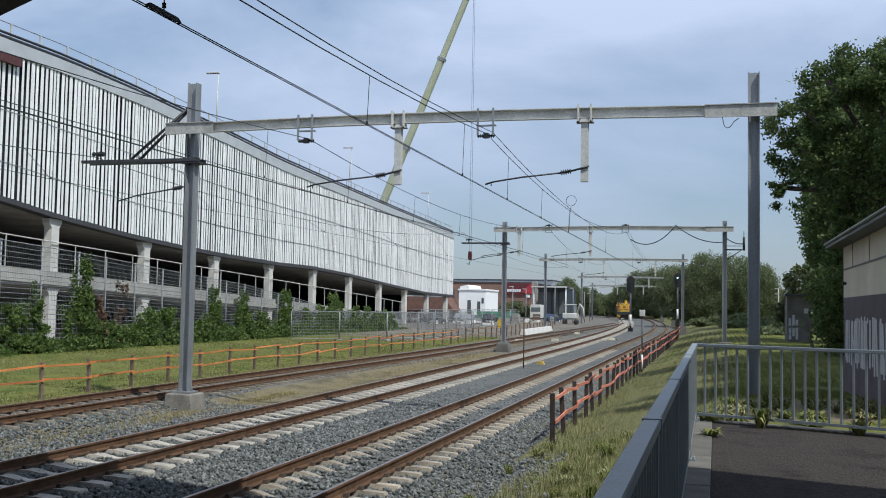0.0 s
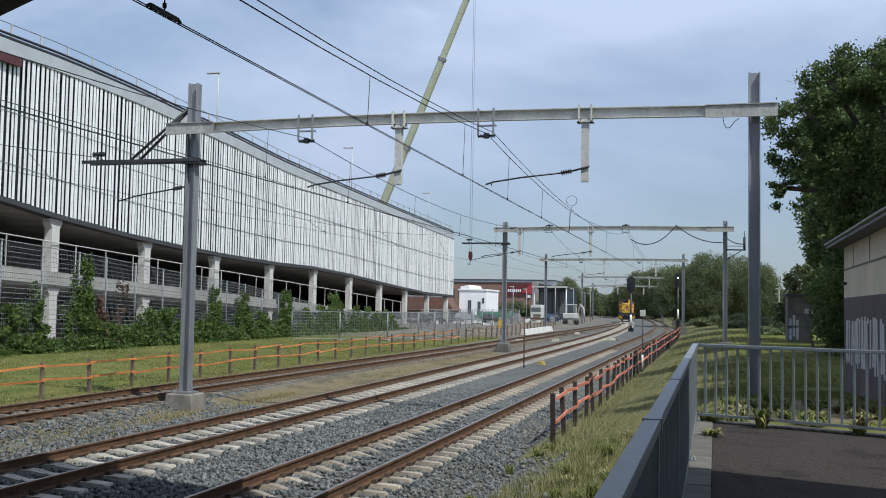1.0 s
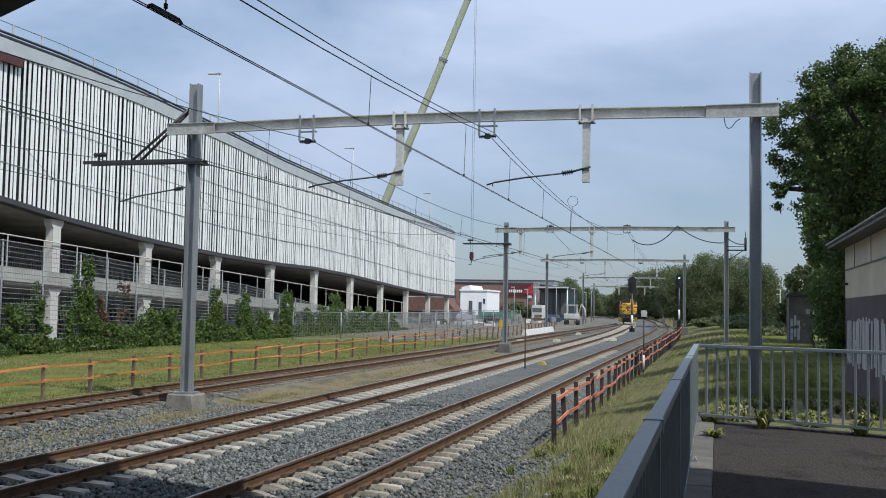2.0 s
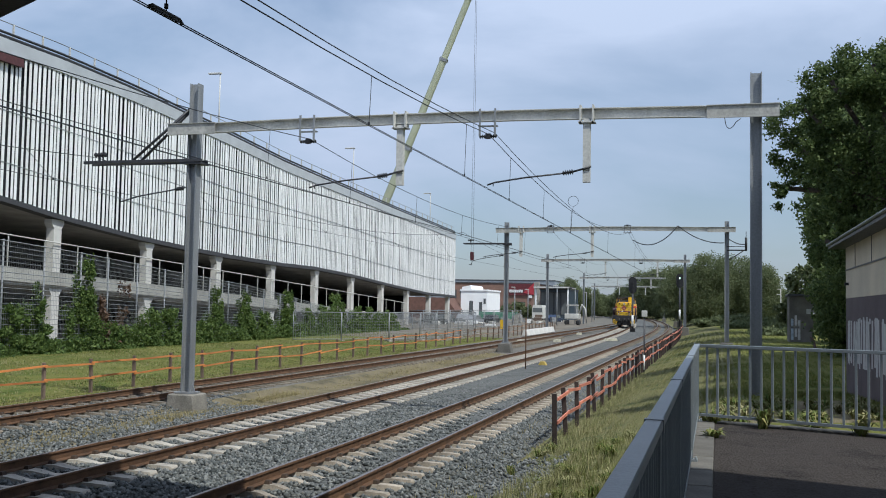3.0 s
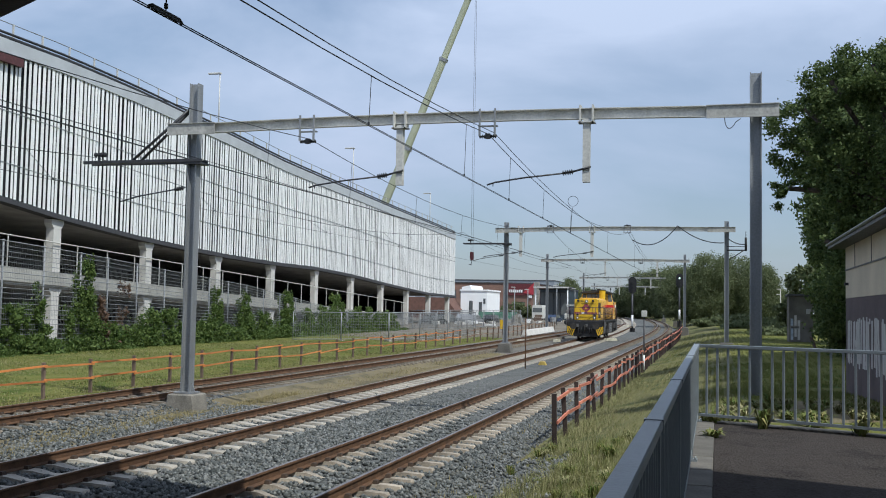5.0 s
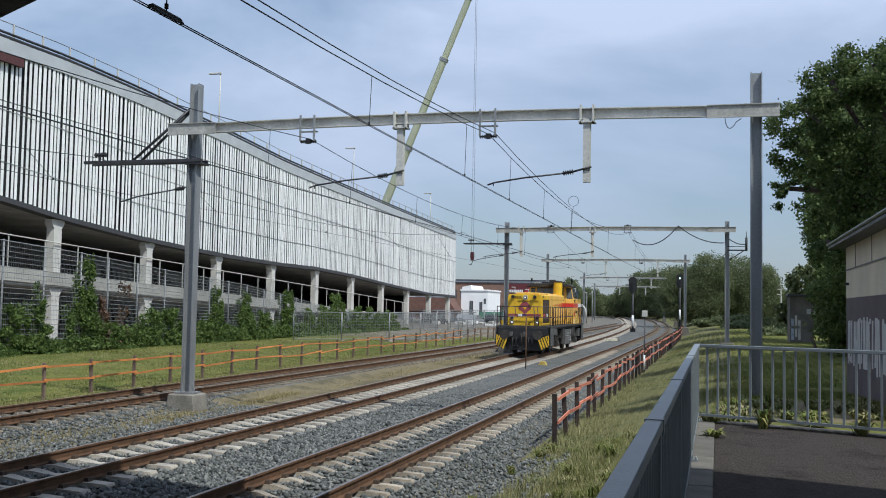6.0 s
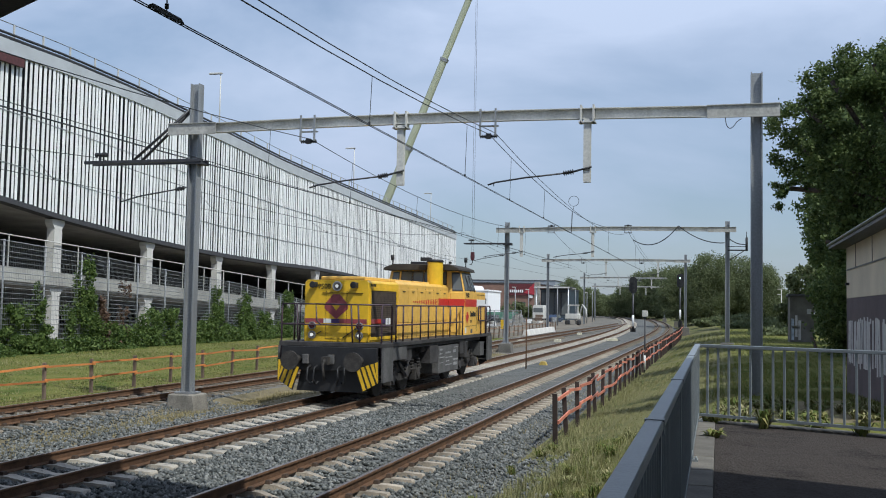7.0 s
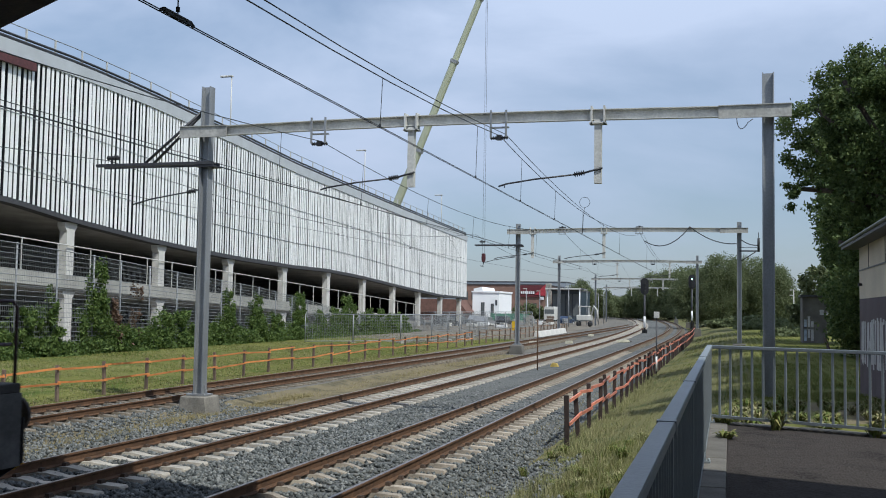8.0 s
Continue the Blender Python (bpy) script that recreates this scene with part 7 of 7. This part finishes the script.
    # mesh site fences: along the yard, and before the end of the hedge
    spots = [(-27.0 + 0.35 * k, 92 + 3.6 * k, 83) for k in range(9)]
    run = [(-27.0, 61.6), (-24.6, 64.2), (-22.0, 66.6), (-20.75, 69.9), (-20.55, 73.4), (-20.55, 76.9), (-20.6, 80.4), (-20.7, 83.9), (-20.8, 87.4)]
    spots += [(a, b, math.degrees(math.atan2(d - b, c - a))) for (a, b), (c, d) in zip(run, run[1:])]
    for fx, fy, turn in spots:
        f = thing("site_fence", "grey mesh site fence panel on concrete feet", "fence", pose(fx, fy, gz(fy) - (0.08 if fy < 90 else 0), 0, 0, turn), "site fence panels")
        bm = bmesh.new()
        for a, b in (((0, 0, 0.1), (0, 0, 2.0)), ((3.5, 0, 0.1), (3.5, 0, 2.0)), ((0, 0, 2.0), (3.5, 0, 2.0)), ((0, 0, 0.2), (3.5, 0, 0.2))):
            rod(bm, a, b, 0.03, 6)
        part("frame", bm, GALV, f)
        bm = bmesh.new()
        for j in range(1, 20):
            rod(bm, (3.5 * j / 20, 0, 0.2), (3.5 * j / 20, 0, 2.0), 0.007, 3)
        for j in range(1, 9):
            rod(bm, (0, 0, 0.2 + 0.2 * j), (3.5, 0, 0.2 + 0.2 * j), 0.007, 3)
        part("mesh_panel", bm, GALV, f)
        for x in (0, 3.5):
            bm = bmesh.new()
            box(bm, x - 0.12, x + 0.12, -0.35, 0.35, -0.1, 0.14)
            part("foot", bm, CONCRETE, f, "", 0.02)
    # level crossing pieces on the right
    for x, y, h in ((-3.1, 150, 2.4), (0.9, 168, 2.2)):
        b = thing("crossing_signal", "white level crossing light on a short post", "crossing signal", pose(x, y, 1.0))
        bm = bmesh.new()
        rod(bm, (0, 0, -0.3), (0, 0, h - 0.5), 0.08, 8)
        part("pole", bm, WHITEPAINT, b)
        bm = bmesh.new()
        prism(bm, [(-0.45, h - 0.6), (0.1, h - 0.75), (0.5, h - 0.2), (0.35, h + 0.15), (-0.1, h), (-0.5, h - 0.1)], 1, -0.1, 0.1)
        part("lamp_box", bm, GALV_LIGHT, b)
    r = thing("guard_rail", "pale steel guard rail along the far road", "guard rail")
    bm = bmesh.new()
    box(bm, -5, 14, 150.9, 151.0, 1.75, 2.05)
    part("rail", bm, GALV_LIGHT, r)
    for k in range(10):
        bm = bmesh.new()
        box(bm, -4.9 + 2 * k, -4.75 + 2 * k, 151.0, 151.1, 0.6, 2.0)
        part("post", bm, GALV, r)
    bm = bmesh.new()
    box(bm, 2.2, 5.8, 148, 148.3, 1.1, 2.0)
    solid("green_sheeting", bm, material("green tarpaulin", (0.05, 0.20, 0.11), 0.6), "low green tarpaulin fence beyond the bank", "tarpaulin", bevel=0.02)
    bm = bmesh.new()
    box(bm, -37.6, -31.2, 160, 160.2, 0.2, 1.9)
    solid("green_sheeting", bm, material("green netting", (0.07, 0.22, 0.14), 0.7, vary=0.3, scale=1), "green netting hung on the site fence", "tarpaulin", bevel=0.02)
    l = thing("street_lamp", "slim pale street lamp beyond the bank", "street lamp", pose(8.0, 140, 1.0))
    bm = bmesh.new()
    rod(bm, (0, 0, -0.2), (0, 0, 4.7), 0.07, 8, 0.05)
    part("pole", bm, GALV_LIGHT, l)
    for z in (4.7, 4.0, 2.4):
        bm = bmesh.new()
        box(bm, -0.5, 0.05, -0.06, 0.06, z - 0.06, z + 0.04)
        part("arm", bm, GALV_LIGHT, l)


def build_car(x, y, z, turn, paint, label):
    c = thing("car", label, "car", pose(x, y, z, 0, 0, turn), "parked cars")
    bm = bmesh.new()
    prism(bm, [(-2.1, 0.28), (2.05, 0.28), (2.12, 0.55), (2.0, 0.82), (1.1, 0.93), (0.45, 1.40), (-1.05, 1.45), (-1.85, 1.0), (-2.12, 0.9)], 1, -0.84, 0.84)
    body = part("body", bm, paint, c, "", 0.06)
    for s in (-1, 1):
        for q in ([(1.0, 0.96), (0.42, 1.34), (-0.25, 1.37), (-0.25, 0.96)], [(-0.32, 0.96), (-0.32, 1.37), (-1.0, 1.38), (-1.6, 0.98)]):
            bm = bmesh.new()
            prism(bm, q, 1, min(s * 0.842, s * 0.848), max(s * 0.842, s * 0.848))
            part("side_window", bm, GLASS, c)
        for w in (-1.3, 1.3):
            bm = bmesh.new()
            rod(bm, (w, s * 0.68, 0.31), (w, s * 0.87, 0.31), 0.31, 16)
            wh = part("wheel", bm, BLACK, c)
            bm = bmesh.new()
            rod(bm, (w, s * 0.87, 0.31), (w, s * 0.885, 0.31), 0.19, 12)
            part("rim", bm, GALV_LIGHT, wh)


build_background()


def build_crane():
    c = thing("mobile_crane", "tall pale green telescopic crane boom rising behind the garage", "crane")
    a, b = Vector((-60.95, 175, 17.0)), Vector((-39.3, 175, 70.0))
    cuts = (0.0, 0.28, 0.585, 0.80, 1.0)
    paint = material("pale green crane paint", (0.42, 0.44, 0.31), 0.5, vary=0.1, scale=0.4)
    for k, (u, w) in enumerate(zip(cuts, cuts[1:])):
        r = 0.66 - 0.07 * k
        p0, p1 = a.lerp(b, u), a.lerp(b, w)
        q = (p1 - p0).to_track_quat("Z", "Y").to_matrix().to_4x4()
        m = Matrix.Translation(p0) @ q
        n = (p1 - p0).length
        bm = bmesh.new()
        prism(bm, [(-r, -0.6 * r), (-0.6 * r, -r), (0.6 * r, -r), (r, -0.6 * r), (r, 0.6 * r), (0.6 * r, r), (-0.6 * r, r), (-r, 0.6 * r)], 2, 0, n)
        for v in bm.verts:
            v.co = m @ v.co
        seg = part("boom_section", bm, paint, c)
        bm = bmesh.new()
        box(bm, -r * 1.12, r * 1.12, -r * 1.12, r * 1.12, n - 0.7, n - 0.1, m)
        part("collar", bm, GALV, seg)
    d = (b - a).normalized()
    bm = bmesh.new()
    box(bm, -1.2, 0.9, -1.0, 1.0, -1.5, 2.0, Matrix.Translation(a + d * 1.0) @ d.to_track_quat("Z", "Y").to_matrix().to_4x4())
    part("boom_head", bm, paint, c)
    bm = bmesh.new()
    rod(bm, a, (-62.5, 175, 0.5), 1.2, 10)
    part("mast", bm, paint, c)
    bm = bmesh.new()
    for x in (-0.18, 0.18):
        rod(bm, (-42.5 + x, 175, 12.6), (-42.5 + x * 0.6, 175, 70), 0.024, 4)
    part("hoist_cable", bm, WIRE, c)
    bm = bmesh.new()
    prism(bm, [(-0.34, 11.6), (-0.24, 11.0), (0.24, 11.0), (0.34, 11.6), (0.28, 12.5), (-0.28, 12.5)], 1, 174.7, 175.3)
    block = part("hook_block", bm, material("dark red hook block", (0.07, 0.012, 0.014), 0.5), c, "dark red hook block", 0.05)
    bm = bmesh.new()
    pipe(bm, [(-42.5, 175, 11.0), (-42.5, 175, 10.6), (-42.65, 175, 10.4), (-42.5, 175, 10.15), (-43.05, 175, 10.3)], 0.07)
    part("hook", bm, BLACK, c)
    for v in block.data.vertices:
        v.co.x += -42.5


build_crane()


COVER = material("dirty pale cover", (0.5, 0.47, 0.36), 0.7, vary=0.25, scale=3, fine=20)


def build_line_fittings():
    """Section insulator, jumper cables and the small bracket of the second portal."""
    s = thing("section_insulator", "dark section insulator clamped to the contact wire", "insulator")
    bm = bmesh.new()
    pipe(bm, [(-5.475, 8.74, 5.46), (-5.475, 8.8, 5.49), (-5.475, 9.32, 5.49), (-5.475, 9.38, 5.46)], 0.02, 8)
    box(bm, -5.49, -5.46, 8.8, 9.32, 5.455, 5.49)
    part("bar", bm, BLACK, s)
    bm = bmesh.new()
    pipe(bm, [(-5.475, 9.06, 5.49), (-5.475, 9.06, 5.7), (-5.47, 9.08, 5.9)], 0.008)
    rod(bm, (-5.475, 9.06, 5.53), (-5.475, 9.06, 5.58), 0.022, 8)
    part("hanger", bm, BLACK, s)
    yb = P2 - 0.3
    for pts in (span((-5.0, yb, 6.8), (-2.33, yb, 7.64), 0.66), span((-2.33, yb, 7.64), (0.35, yb, 6.62), 0.31), span((0.62, yb, 6.84), (1.58, yb, 6.53), 0.11)):
        wire_run("jumper_cable", "slack dark jumper cable at the portal", pts, 0.03)
    b = thing("cable_bracket", "black cable bracket on the portal mast", "bracket")
    bm = bmesh.new()
    rod(bm, (0.53, yb, 6.18), (1.64, yb, 6.18), 0.045, 6)
    rod(bm, (0.53, yb, 6.40), (1.59, yb, 6.40), 0.02, 6)
    rod(bm, (0.62, yb, 5.60), (1.42, yb, 6.13), 0.03, 6)
    rod(bm, (1.59, yb, 6.13), (1.59, yb, 6.93), 0.07, 8)
    rod(bm, (1.59, yb, 6.93), (1.59, yb, 7.28), 0.02, 6)
    part("arm", bm, BLACK, b)
    bm = bmesh.new()
    pipe(bm, [(-5.38 + 0.2 * math.sin(k * math.tau / 12), 38.5, 6.68 - 0.2 * math.cos(k * math.tau / 12)) for k in range(13)] + [(-5.42, 38.5, 6.2), (-5.46, 38.5, 5.5)], 0.009)
    solid("wire_loop", bm, WIRE, "slack loop of dark wire on the messenger wire", "cable")
    for x, y, turn, w in ((-14.55, 76.2, 84, 0.55), (-12.2, 79, 80, 0.5), (-13.4, 101, 86, 0.6), (-8.6, 84.7, 60, 0.8), (-12.6, 150, 86, 0.8)):
        cover = thing("point_cover", "dirty pale cover of a points machine beside the rail", "cover", pose(x, y, gz(y) - 0.24, 0, 0, turn), "points covers")
        bm = bmesh.new()
        prism(bm, [(-w, 0), (w, 0), (w * 0.85, 0.22), (-w * 0.85, 0.22)], 1, -0.16, 0.16)
        part("lid", bm, COVER, cover, "", 0.02)
        bm = bmesh.new()
        rod(bm, (w * 0.9, 0, 0.06), (w + 0.5, 0.05, 0.06), 0.03, 6)
        part("rod", bm, DARKRUST, cover)
    bm = bmesh.new()
    pipe(bm, [(0.14, 23.8, 6.99)] + [(0.31 - 0.16 * math.cos(k * math.pi / 12), 23.8, 6.95 - 0.22 * math.sin(k * math.pi / 9)) for k in range(1, 9)] + [(0.5, 23.8, 6.95)], 0.01)
    solid("earth_cable", bm, WIRE, "short slack earth cable under the portal beam", "cable")


build_line_fittings()


# ---- movement ----
def motions():
    rows = []
    for k in range(33):
        t = k * 0.25
        y = 52.6 + 27.5 * (6.0 - t)
        lead, tail = y + 2.75, y + 10.15
        turn = math.degrees(math.atan2(-(cx_middle(tail) - cx_middle(lead)), tail - lead))
        tip = math.degrees(math.atan2(gz(tail) - gz(lead), tail - lead))
        s = cx_middle(lead) - math.tan(radians(-turn)) * -2.75 * -1
        rows.append((t, pose(X2 + s, y, gz(lead) - 2.75 * math.tan(radians(tip)), tip, 0, turn)))
    walk(LOCO, rows)


motions()
